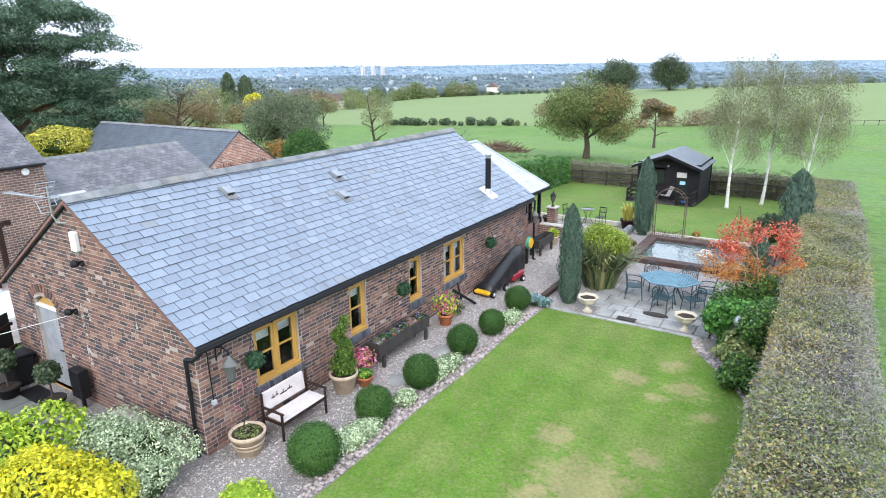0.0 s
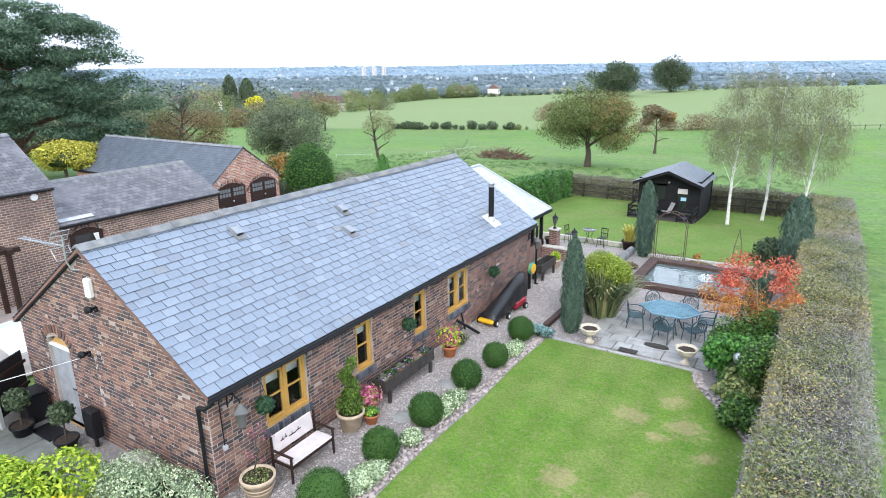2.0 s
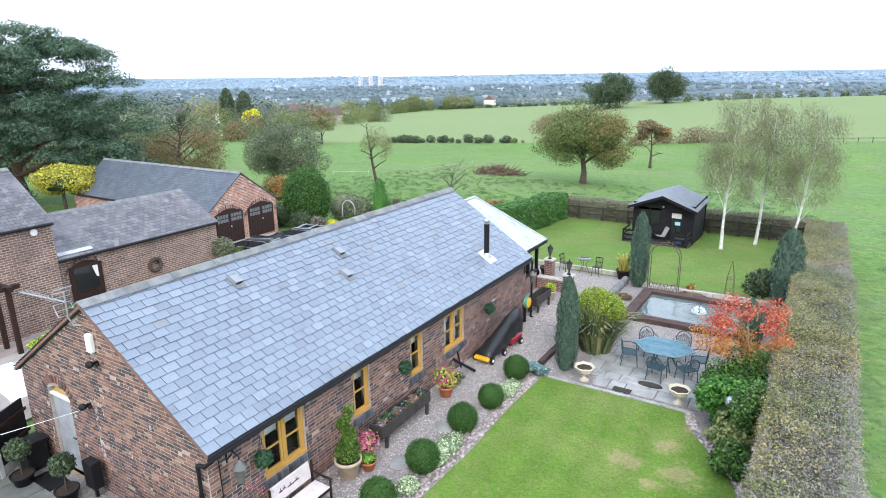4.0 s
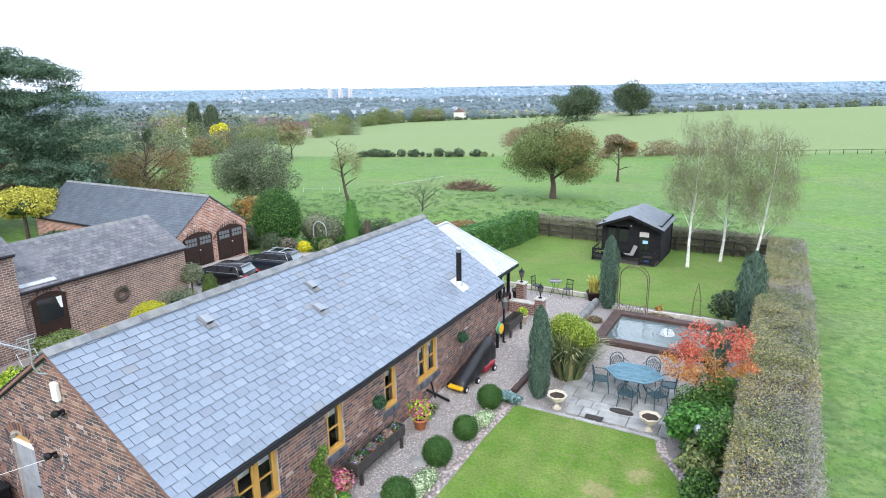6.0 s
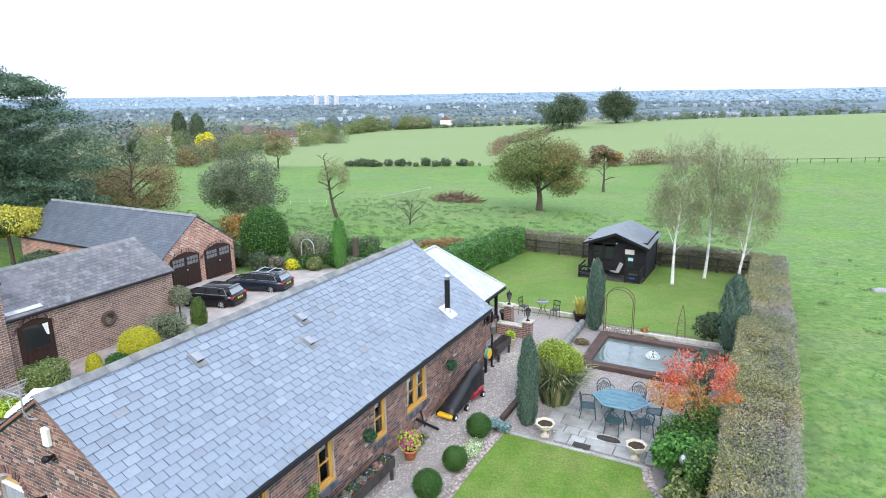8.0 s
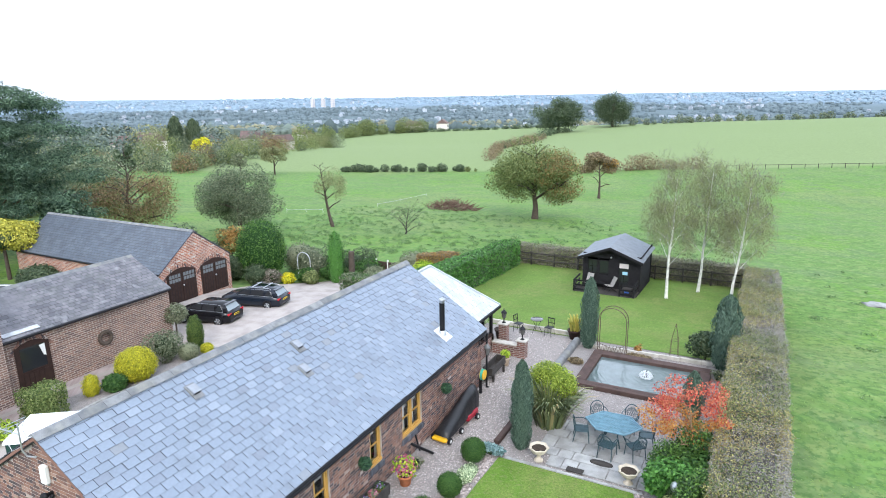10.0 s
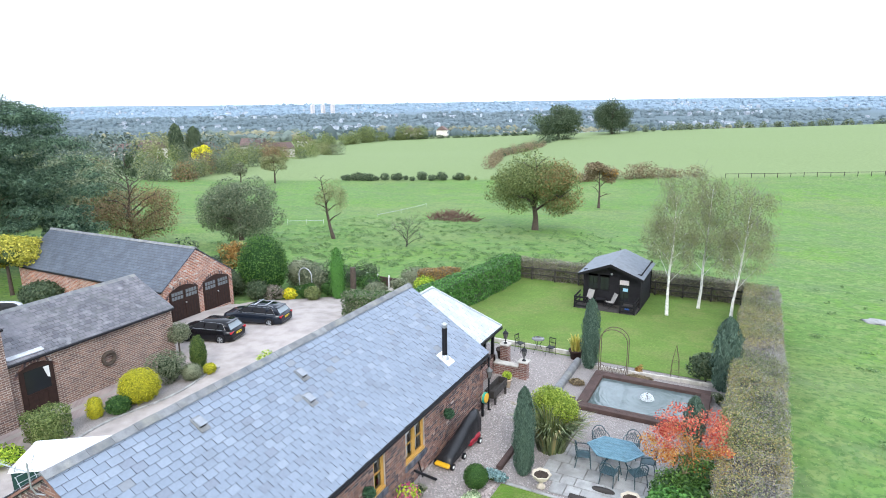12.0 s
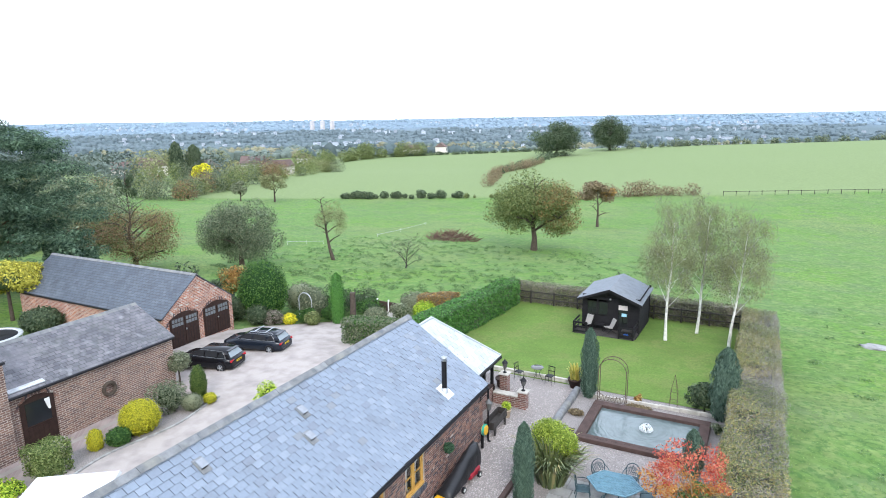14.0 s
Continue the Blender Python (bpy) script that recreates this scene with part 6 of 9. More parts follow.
for x, y, h in ((-0.9, 19.6, 1.15), (0.36, 18.75, 0.82)):
    p = thing("brick_pier", (x, y, -0.05), "red brick garden pier with pale stone cap", "pier", "terrace piers")
    part("shaft", B().box(-0.19, -0.19, 0, 0.19, 0.19, h), M_PIERBRICK, p)
    part("cap", B().box(-0.25, -0.25, h + 0.002, 0.25, 0.25, h + 0.07, c=0.015), M_STONE, p)
    pier_lantern(x, y, h + 0.02)
lw = thing("low_brick_wall", (0, 0, 0), "low red brick terrace wall with stone coping", "wall")
part("wall", B().box(-1.1, 18.6, -0.1, 0.14, 18.9, 0.5), M_PIERBRICK, lw)
part("coping", B().box(-1.1, 18.56, 0.502, 0.13, 18.94, 0.57, c=0.012), M_STONE, lw)
q = pot("stone_pot", (0.0, 17.55), 0.22, 0.42, M_CREAMPOT, "cream stone pot with a yellow-green shrub")
pp, dd = blob_points([(0, 0, 0.56, 0.22, 0.22, 0.2)], 500, 3, 0.5)
part("foliage", leaves_mesh("foliage", M_LIME, pp, dd, 0.04, 2), None, q)
q = pot("dark_tub", (-1.4, 20.5), 0.34, 0.5, M_BROWNWOOD, "dark brown tub beside the porch", profile=POT)
q = pot("dark_tub", (1.85, 22.2), 0.36, 0.5, M_BROWNWOOD, "dark brown tub with a yellow-striped phormium")
bl_ = part("blade_clump", blades(60, 0.5, 0.85, 4, 0.03, 0.6), ramp_mat("yellow_blade", [(0, (0.3, 0.3, 0.05)), (1, (0.6, 0.5, 0.12))], 0.5, 0), q)
bl_.location = (0, 0, 0.45)


def bistro_chair(m):
    t = thing("bistro_chair", m, "black wrought iron bistro chair", "chair", "bistro chairs")
    for x in (-0.18, 0.18):
        part("leg", B().tube((x, 0.18, 0), (x * 0.9, 0.16, 0.45), 0.013), M_BLACK, t)
        part("leg", B().path([(x, -0.2, 0), (x * 0.9, -0.17, 0.45), (x, -0.22, 0.88)], 0.013), M_BLACK, t)
    part("seat", B().box(-0.19, -0.19, 0.44, 0.19, 0.19, 0.46), M_BLACK, t)
    part("back", B().box(-0.19, -0.225, 0.85, 0.19, -0.205, 0.89).box(-0.19, -0.2, 0.62, 0.19, -0.185, 0.65), M_BLACK, t)
    for k in range(5):
        part("spindle", B().tube((-0.14 + k * 0.07, -0.175, 0.46), (-0.14 + k * 0.07, -0.215, 0.86), 0.007, n=4), M_BLACK, t)
    return t


bc = bistro_chair(pose(-0.95, 21.75, -0.07, 0, 0, -105))
copy_thing(bc, pose(0.62, 21.95, -0.1, 0, 0, 170))
bt = thing("bistro_table", (-0.1, 22.1, -0.09), "round black iron bistro table", "table")
part("top", B().lathe([(0, 0.7), (0.32, 0.7), (0.33, 0.715), (0.32, 0.73), (0, 0.73)], 20), M_LANTERNGLASS, bt)
for k in range(3):
    a = 2.1 * k
    part("leg", B().path([(0.25 * math.cos(a), 0.25 * math.sin(a), 0.7), (0.1 * math.cos(a), 0.1 * math.sin(a), 0.4), (0.3 * math.cos(a), 0.3 * math.sin(a), 0)], 0.012), M_BLACK, bt)

# red tree and the shrub border on the right
rt = thing("red_maple", (8.25, 12.5, 0), "small tree in scarlet and orange autumn leaf", "tree")
b_, tips_ = branches((0.1, -0.1, -0.1), (-0.15, 0.1, 2.6), 0.06, 12, 1.2, 17, 3, 0.7, 0.25)
part("trunk", b_, mat("tan_bark", (0.3, 0.2, 0.11), 0.9, 0.3, 6, 30, 0.4), rt)
bl = crown_blobs(-0.1, 0.05, 2.05, 1.6, 1.3, 1.5, 46, 33, -0.95)
bl = [(x, y, z, a * 0.62, b__ * 0.62, c * 0.5) for x, y, z, a, b__, c in bl]
hi_ = [q for q in bl if q[2] > 2.0]
lo_ = [q for q in bl if q[2] <= 2.25]
pp, dd = blob_points(hi_, 2500, 4, 0.1)
part("crown", leaves_mesh("crown", M_RED, pp, dd, 0.046, 4, 0.45), None, rt)
pp, dd = blob_points(lo_, 3000, 5, 0.1)
part("inner_crown", leaves_mesh("inner_crown", M_REDORANGE, pp, dd, 0.045, 5, 0.45), None, rt, "orange inner leaves")
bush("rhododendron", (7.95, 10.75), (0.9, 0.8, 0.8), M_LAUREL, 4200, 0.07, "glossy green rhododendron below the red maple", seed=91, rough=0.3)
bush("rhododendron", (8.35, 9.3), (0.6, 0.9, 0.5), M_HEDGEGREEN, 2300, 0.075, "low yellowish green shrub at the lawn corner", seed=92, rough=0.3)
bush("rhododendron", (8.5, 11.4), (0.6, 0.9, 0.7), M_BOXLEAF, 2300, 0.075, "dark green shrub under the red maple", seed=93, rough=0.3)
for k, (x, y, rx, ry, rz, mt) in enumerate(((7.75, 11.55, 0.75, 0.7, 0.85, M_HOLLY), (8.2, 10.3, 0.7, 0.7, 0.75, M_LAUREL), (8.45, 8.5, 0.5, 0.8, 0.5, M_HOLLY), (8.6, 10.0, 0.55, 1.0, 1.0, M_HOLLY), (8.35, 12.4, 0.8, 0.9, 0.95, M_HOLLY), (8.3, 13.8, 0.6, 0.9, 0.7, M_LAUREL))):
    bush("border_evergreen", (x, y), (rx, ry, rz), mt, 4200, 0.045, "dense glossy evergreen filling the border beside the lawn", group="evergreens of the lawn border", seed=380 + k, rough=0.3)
gs = thing("gazing_ball", (8.15, 10.1, 0), "silver mirror ball on a short stand in the border", "garden ornament")
part("ball", B().blob((0, 0, 1.0), 0.16, 20, 0.0), M_GALV, gs)
part("stand", B().lathe([(0.12, 0), (0.05, 0.1), (0.05, 0.75), (0.1, 0.85)], 10), M_TERRA, gs)
# Plain dark core colour painted in as the shade between hedge leaves.
M_HEDGESHADE = mat("hedge_inner_shade", (0.075, 0.068, 0.058), 0.95, 0.4, 3, 25, 0.6)
hedge("thorn_hedge", 8.95, -3.0, 10.95, 38.6, 0, 1.72, [(M_HEDGE, 0.5), (M_HEDGETWIG, 0.85), (M_HEDGEGREEN, 2.1), (M_HEDGERUST, 1.3)], 400, 0.031, "long clipped thorn hedge, half bare, greyish with rusty leaves", 101, jitter=0.9, deep=0.22, core_mat=M_HEDGESHADE)
bush("blue_juniper", (8.6, 20.0), (0.35, 0.3, 0.3), M_GREYLEAF, 500, 0.05, "small grey shrub by the hedge foot", seed=94, rough=0.2)

# grass blades over the lawns
def blades_field(name, label, n, spot, size, material, seed):
    rng = np.random.default_rng(seed)
    p = np.array([spot(rng) for k in range(n)])
    ob = new(name, leaves_mesh(name, material, p, np.tile((0.0, 0.0, 1.0), (n, 1)), size, seed, 0.28, 0.55))
    return tagged(ob, label, "grass", kind="stuff")


def front_spot(rng):
    y = rng.uniform(-3.5, 10.65)
    e = lawn_edge(y)
    x = rng.uniform(e[0] + 0.02, e[1] - 0.02)
    while any(math.hypot(x - a, y - b) < r * rng.uniform(0.3, 1.25) for a, b, r in DRY):
        x, y = rng.uniform(2.6, 6.6), rng.uniform(-3.5, 10.6)
    return (x, y, land(x, y) + 0.025)


def back_spot(rng):
    x, y = rng.uniform(-7.1, 8.9), rng.uniform(22.8, 38.6)
    return (x, y, land(x, y) + 0.03)


def field_spot(rng):
    d, a = 14 + 130 * rng.random() ** 1.2, math.radians(rng.uniform(-45, 12))
    x, y = 9.4 + d * math.sin(a), -6.4 + d * math.cos(a)
    if y < 40.2 and x < 11.2:
        x = 11.2 + rng.random() * 18
    return (x, y, land(x, y) - 0.02)


M_BLADES = leaf_mat("lawn_blade", (0.1, 0.185, 0.025), (0.16, 0.22, 0.05))
blades_field("lawn_grass", "short mown grass of the front lawn", 36000, front_spot, 0.014, M_BLADES, 5)
blades_field("lawn_grass", "short mown grass of the back lawn", 16000, back_spot, 0.022, M_BLADES, 6)
blades_field("pasture_grass", "grazed tufty grass of the pasture", 30000, field_spot, 0.045, leaf_mat("pasture_blade", (0.15, 0.25, 0.058), (0.165, 0.265, 0.07)), 7)

# ---------------------------------------------------------------- the barns across the drive
def roof_mat(name, c1, c2, joint, axis, row=0.2, width=0.3, k=1.75, stain=(0.3, 0.28, 0.22)):
    """Far slating: courses by height, joints along the ridge."""
    m = brick_wall_mat(name, c1, c2, joint, row, width, 0.3)
    n, l = m.node_tree.nodes, m.node_tree.links
    sep = [x for x in n if x.type == "SEPXYZ"][0]
    comb = [x for x in n if x.type == "COMBXYZ"][0]
    mu = n.new("ShaderNodeMath")
    mu.operation = "MULTIPLY"
    mu.inputs[1].default_value = k
    l.new(sep.outputs[2], mu.inputs[0])
    l.new(mu.outputs[0], comb.inputs[1])
    l.new(sep.outputs["XY".index(axis)], comb.inputs[0])
    n["Principled BSDF"].inputs["Roughness"].default_value = 0.55
    return m


M_WINGROOF = roof_mat("old_purple_slate", (0.085, 0.085, 0.1), (0.15, 0.143, 0.155), (0.04, 0.04, 0.045), "Y", 0.22, 0.3, 2.2)
weather(M_WINGROOF, [(0.5, 1.0, 0.48, 0.62, 0.6, (0.2, 0.19, 0.205)), (2.4, 1.0, 0.54, 0.66, 0.55, (0.26, 0.26, 0.27)), (1.1, 1.0, 0.52, 0.66, 0.55, (0.075, 0.08, 0.078))])
weather(M_GARBRICK, [(4.0, 1.0, 0.57, 0.64, 0.65, (0.55, 0.46, 0.41)), (1.0, 1.0, 0.52, 0.66, 0.5, (0.17, 0.08, 0.065))])
weather(M_WINGBRICK, [(5.0, 1.0, 0.56, 0.68, 0.45, (0.36, 0.27, 0.22)), (0.7, 1.0, 0.5, 0.66, 0.45, (0.12, 0.085, 0.075))])
M_GARROOF = roof_mat("dark_slate", (0.07, 0.085, 0.11), (0.1, 0.115, 0.14), (0.035, 0.04, 0.05), "X", 0.2, 0.3, 1.6)


def barn(name, label, x0, x1, y0, y1, base, eave, ridge, ridge_axis, wallm, roofm, over=0.12):
    """A gabled brick barn: four walls, two roof slopes with thickness, ridge tiles and gutters."""
    t = thing(name, (0, 0, 0), label, "barn")
    if ridge_axis == "y":
        m = (x0 + x1) / 2
        part("wall", B().box(x1 - 0.25, y0 + 0.25, base, x1, y1 - 0.25, eave), wallm, t)
        part("wall", B().box(x0, y0 + 0.25, base, x0 + 0.25, y1 - 0.25, eave), wallm, t)
        for a, c in ((y0, y0 + 0.249), (y1 - 0.249, y1)):
            part("gable_wall", B().prism([(x0, base), (x1, base), (x1, eave), (m, ridge - 0.06), (x0, eave)], "y", a, c), wallm, t)
        s = (ridge - eave) / (x1 - m)
        for sgn, xe in ((1, x1 + over), (-1, x0 - over)):
            ze = eave - s * over
            part("roof_slope", B().prism([(xe, ze), (m, ridge), (m, ridge + 0.07), (xe, ze + 0.07)], "y", y0 - 0.1, y1 + 0.1), roofm, t)
        part("ridge", B().prism([(m - 0.16, ridge), (m, ridge + 0.13), (m + 0.16, ridge)], "y", y0 - 0.1, y1 + 0.1), M_RIDGE, t)
        part("gutter", B().tube((x1 + over + 0.05, y0, eave - s * over), (x1 + over + 0.05, y1, eave - s * over), 0.06), M_BLACK, t)
    else:
        m = (y0 + y1) / 2
        part("wall", B().box(x0 + 0.25, y0, base, x1 - 0.25, y0 + 0.25, eave), wallm, t)
        part("wall", B().box(x0 + 0.25, y1 - 0.25, base, x1 - 0.25, y1, eave), wallm, t)
        part("gable_wall", B().prism([(y0, base), (y1, base), (y1, eave), (m, ridge - 0.06), (y0, eave)], "x", x0, x0 + 0.249), wallm, t)
        part("gable_wall", B().prism([(y0, base), (y1, base), (y1, eave), (m, ridge - 0.06), (y0, eave)], "x", x1 - 0.249, x1), wallm, t)
        s = (ridge - eave) / (y1 - m)
        for sgn, ye in ((1, y1 + over), (-1, y0 - over)):
            ze = eave - s * over
            part("roof_slope", B().prism([(ye, ze), (m, ridge), (m, ridge + 0.07), (ye, ze + 0.07)], "x", x0 - 0.1, x1 + 0.04), roofm, t)
        part("ridge", B().prism([(m - 0.16, ridge), (m, ridge + 0.13), (m + 0.16, ridge)], "x", x0 - 0.1, x1 + 0.04), M_RIDGE, t)
        part("gutter", B().tube((x0, y0 - over - 0.05, eave - s * over), (x1, y0 - over - 0.05, eave - s * over), 0.06), M_BLACK, t)
    return t


wing = barn("brick_wing", "low brown brick barn wing with old slate roof", -23.3, -17.8, 6.2, 14.4, -1.0, 2.12, 3.5, "y", M_WINGBRICK, M_WINGROOF)
tall = barn("tall_barn", "taller brown brick barn with old slate roof", -23.6, -17.55, -7.0, 6.18, -1.0, 3.85, 5.75, "y", M_WINGBRICK, M_WINGROOF)
part("alarm_box", B().tube((-17.55, 5.45, 3.55), (-17.47, 5.45, 3.55), 0.14, n=12), M_CURTAIN, tall, "white round alarm box")
part("lead_strip", B().box(0.2, -0.6, 0.0, 0.42, 0.9, 0.04, m=Matrix.Translation((-18.2, 6.95, 2.4)) @ pose(0, 0, 0, 0, 26, 0)), M_LEAD, wing, "small lead-flashed patch on the eave")
wd = thing("stable_door", (-17.8, 7.35, -0.55), "dark brown stable door with glazed arched top and curtain", "door")
part("frame", B().prism([(-0.72, 0), (-0.72, 2.15)] + [(-0.72 + 1.44 * k / 8, 2.15 + 0.22 * math.sin(math.pi * k / 8)) for k in range(1, 8)] + [(0.72, 2.15), (0.72, 0)], "x", -0.05, 0.04), M_BROWNWOOD, wd)
part("pane", B().box(0.04, -0.52, 1.05, 0.052, 0.52, 2.1), M_GLASS, wd)
part("glazing_bar", B().box(0.05, -0.54, 1.0, 0.07, 0.54, 1.06), M_BROWNWOOD, wd)
part("curtain", B().prism([(0.52, 2.05), (0.28, 2.05), (0.36, 1.75), (0.42, 1.55), (0.52, 1.5)], "x", 0.053, 0.06), M_CURTAIN, wd, "tied-back white curtain")
for k in range(5):
    part("plank", B().box(0.04, -0.52 + k * 0.21, 0.08, 0.06, -0.32 + k * 0.21, 0.95), M_BROWNWOOD, wd)
for k in range(15):
    a = math.pi * (0.18 + 0.64 * k / 14)
    part("brick", B().box(-0.02, -0.045, 0, 0.025, 0.045, 0.24, m=Matrix.Translation((0, -1.08 * math.cos(a), 1.36 + 1.05 * math.sin(a))) @ pose(0, 0, 0, math.degrees(a) - 90, 0, 0)), M_BRICK, wd)
part("door_sill", B().box(0, -0.85, -0.1, 0.2, 0.85, 0.0), M_STONE, wd)
wr = thing("wall_wreath", (-17.74, 10.6, 0.75), "round brown twig wreath on the barn wall", "wreath")
part("twig_ring", B().path([(0.05, 0.3 * math.cos(k * 0.5236), 0.3 * math.sin(k * 0.5236)) for k in range(13)], 0.09, 8), M_BARK, wr)
pg = thing("pergola", (0, 0, 0), "dark brown timber pergola against the barn", "pergola")
for x, y in ((-15.7, 3.4), (-16.8, 3.4), (-15.7, 1.0)):
    part("post", B().box(x - 0.08, y - 0.08, -0.9, x + 0.08, y + 0.08, 2.0, c=0.01), M_BROWNWOOD, pg)
part("beam", B().box(-17.5, 3.32, 2.0, -15.4, 3.48, 2.18), M_BROWNWOOD, pg)
part("beam", B().box(-15.78, 0.6, 2.0, -15.62, 3.8, 2.17), M_BROWNWOOD, pg)
part("brace", B().box(-16.9, 3.36, 1.6, -16.75, 3.44, 2.0), M_BROWNWOOD, pg)

M_GREYPANE = mat("grey_pane_glass", (0.16, 0.175, 0.185), 0.25, 0.2, 4, 20, 0)
gar = barn("garage_barn", "long brick garage barn with dark slate roof and two arched doors", -38.5, -23.0, 17.95, 23.55, -1.3, 1.3, 3.4, "x", M_GARBRICK, M_GARROOF)
rngg = random.Random(9)
for k in range(46):
    y = rngg.uniform(18.3, 23.2)
    z = rngg.uniform(0.9, 1.2 + 2.0 * (1 - abs(y - 20.75) / 2.8))
    part("pale_brick", B().box(-23.0, y, z, -22.985, y + rngg.choice((0.13, 0.25)), z + 0.075), M_STONE, gar)
for y in (19.45, 22.1):
    d = thing("garage_door", (-23.0, y, -0.95), "dark brown arched double garage door with glazed panes", "garage door", "garage doors")
    part("frame", B().prism([(-1.12, 0), (-1.12, 1.95)] + [(-1.12 + 2.24 * k / 10, 1.95 + 0.32 * math.sin(math.pi * k / 10)) for k in range(1, 10)] + [(1.12, 1.95), (1.12, 0)], "x", -0.05, 0.03), M_BROWNWOOD, d)
    for s in (-1, 1):
        lf = part("leaf", B().box(0.032, min(s * 0.02, s * 1.02), 0.05, 0.06, max(s * 0.02, s * 1.02), 1.95), M_BROWNWOOD, d)
        for k in range(4):
            for z in (1.42, 1.7):
                yy = s * (0.12 + k * 0.22)
                part("pane", B().box(0.062, min(yy, yy + s * 0.18), z, 0.068, max(yy, yy + s * 0.18), z + 0.22), M_GREYPANE, lf)
        for k in range(1, 5):
            part("batten", B().box(0.06, s * k * 0.21 - 0.008, 0.08, 0.068, s * k * 0.21 + 0.008, 1.35), M_BLACK, lf)
    part("door_handle", B().blob((0.09, 0.07, 1.1), 0.05), M_GALV, d)
    for k in range(17):
        a = math.pi * (0.2 + 0.6 * k / 16)
        part("brick", B().box(0, -0.045, 0, 0.022, 0.045, 0.24, m=Matrix.Translation((0, -1.75 * math.cos(a), 0.5 + 1.78 * math.sin(a))) @ pose(0, 0, 0, math.degrees(a) - 90, 0, 0)), M_BRICK, d)


# parked cars
def car(m, label, length, roof_rails, paint):
    t = thing("parked_car", m, label, "car", "cars on the drive")
    L = length / 4.3
    def loft(secs, close=True):
        b = B()
        n = len(secs[0])
        for s in secs:
            b.v += s
        for j in range(len(secs) - 1):
            for k in range(n):
                b.f.append((j * n + k, j * n + (k + 1) % n, (j + 1) * n + (k + 1) % n, (j + 1) * n + k))
        b.f += [tuple(range(n)), tuple(range((len(secs) - 1) * n, len(secs) * n))]
        b.smooth = [True] * (len(b.f) - 2) + [False, False]
        return b
    def ring(x, w, z0, z1, r=0.12):
        return [(x * L, -w + r * 0.5, z0), (x * L, w - r * 0.5, z0), (x * L, w, z0 + r), (x * L, w + 0.01, (z0 + z1) / 2), (x * L, w - 0.02, z1 - r * 0.6), (x * L, w - r, z1), (x * L, -w + r, z1), (x * L, -w + 0.02, z1 - r * 0.6), (x * L, -w - 0.01, (z0 + z1) / 2), (x * L, -w, z0 + r)]
    part("body", loft([ring(-2.15, 0.72, 0.4, 0.75), ring(-2.08, 0.82, 0.25, 0.93), ring(-1.5, 0.88, 0.2, 0.96), ring(0, 0.89, 0.19, 0.93), ring(1.0, 0.88, 0.2, 0.92), ring(1.7, 0.85, 0.22, 0.82), ring(2.05, 0.76, 0.25, 0.7), ring(2.15, 0.65, 0.32, 0.58)]), paint, t)
    def cab(x, w, z):
        return [(x * L, -w, z), (x * L, w, z)]
    part("cabin", loft([[(-2.0 * L, -0.76, 0.92), (-2.0 * L, 0.76, 0.92), (-1.72 * L, 0.6, 1.37), (-1.72 * L, -0.6, 1.37)], [(-1.2 * L, -0.8, 0.92), (-1.2 * L, 0.8, 0.92), (-1.1 * L, 0.62, 1.43), (-1.1 * L, -0.62, 1.43)], [(0.2 * L, -0.8, 0.92), (0.2 * L, 0.8, 0.92), (0.1 * L, 0.6, 1.42), (0.1 * L, -0.6, 1.42)], [(1.15 * L, -0.76, 0.9), (1.15 * L, 0.76, 0.9), (0.35 * L, 0.57, 1.36), (0.35 * L, -0.57, 1.36)]]), paint, t)
    for s in (-1, 1):
        for x0, x1, xt0, xt1 in ((-1.05, -0.1, -1.0, -0.15), (-0.02, 0.92, -0.06, 0.38), (-1.62, -1.13, -1.45, -1.08)):
            part("side_window", B().add([(x0 * L, s * 0.797, 0.97), (x1 * L, s * 0.79, 0.97), (xt1 * L, s * 0.642, 1.33), (xt0 * L, s * 0.652, 1.33)], [(0, 1, 2, 3)]), M_GLASS, t)
        part("window_trim", B().path([(-1.7 * L, s * 0.8, 0.95), (-1.1 * L, s * 0.815, 0.955), (0.95 * L, s * 0.805, 0.95)], 0.012, 4).path([(-1.7 * L, s * 0.8, 0.95), (-1.42 * L, s * 0.65, 1.36), (-1.0 * L, s * 0.64, 1.38), (0.3 * L, s * 0.615, 1.37)], 0.01, 4), M_GALV, t, "bright metal window trim")
        part("wing_mirror", B().blob((0.75 * L, s * 0.95, 1.0), (0.07, 0.1, 0.07), 8), paint, t)
        part("tail_light", B().box(-2.13 * L, s * 0.5 - 0.02, 0.72, -2.02 * L, s * 0.8 + 0.02 * s, 0.86, c=0.02), M_TAIL, t)
        part("headlight", B().box(2.0 * L, s * 0.45, 0.58, 2.1 * L, s * 0.7, 0.68, c=0.02), M_LANTERNGLASS, t)
        for x in (-1.3, 1.33):
            w = part("wheel", B().tube((x * L, s * 0.7, 0.31), (x * L, s * 0.9, 0.31), 0.315, n=22), M_BLACK, t)
            part("rim", B().lathe([(0.22, 0), (0.23, 0.012), (0.05, 0.02), (0, 0.02)], 14, m=Matrix.Translation((x * L, s * 0.9, 0.31)) @ pose(0, 0, 0, -90 * s, 0, 0)), M_DARKALLOY, w)
            for k in range(5):
                a = 2 * math.pi * k / 5
                part("spoke", B().tube((x * L, s * 0.915, 0.31), (x * L + 0.21 * math.cos(a), s * 0.915, 0.31 + 0.21 * math.sin(a)), 0.028, n=4), M_GALV, w)
            part("arch_trim", B().path([(x * L + 0.36 * math.cos(math.pi * k / 8), s * 0.895, 0.31 + 0.36 * math.sin(math.pi * k / 8)) for k in range(9)], 0.025, 5), M_BLACK, t)
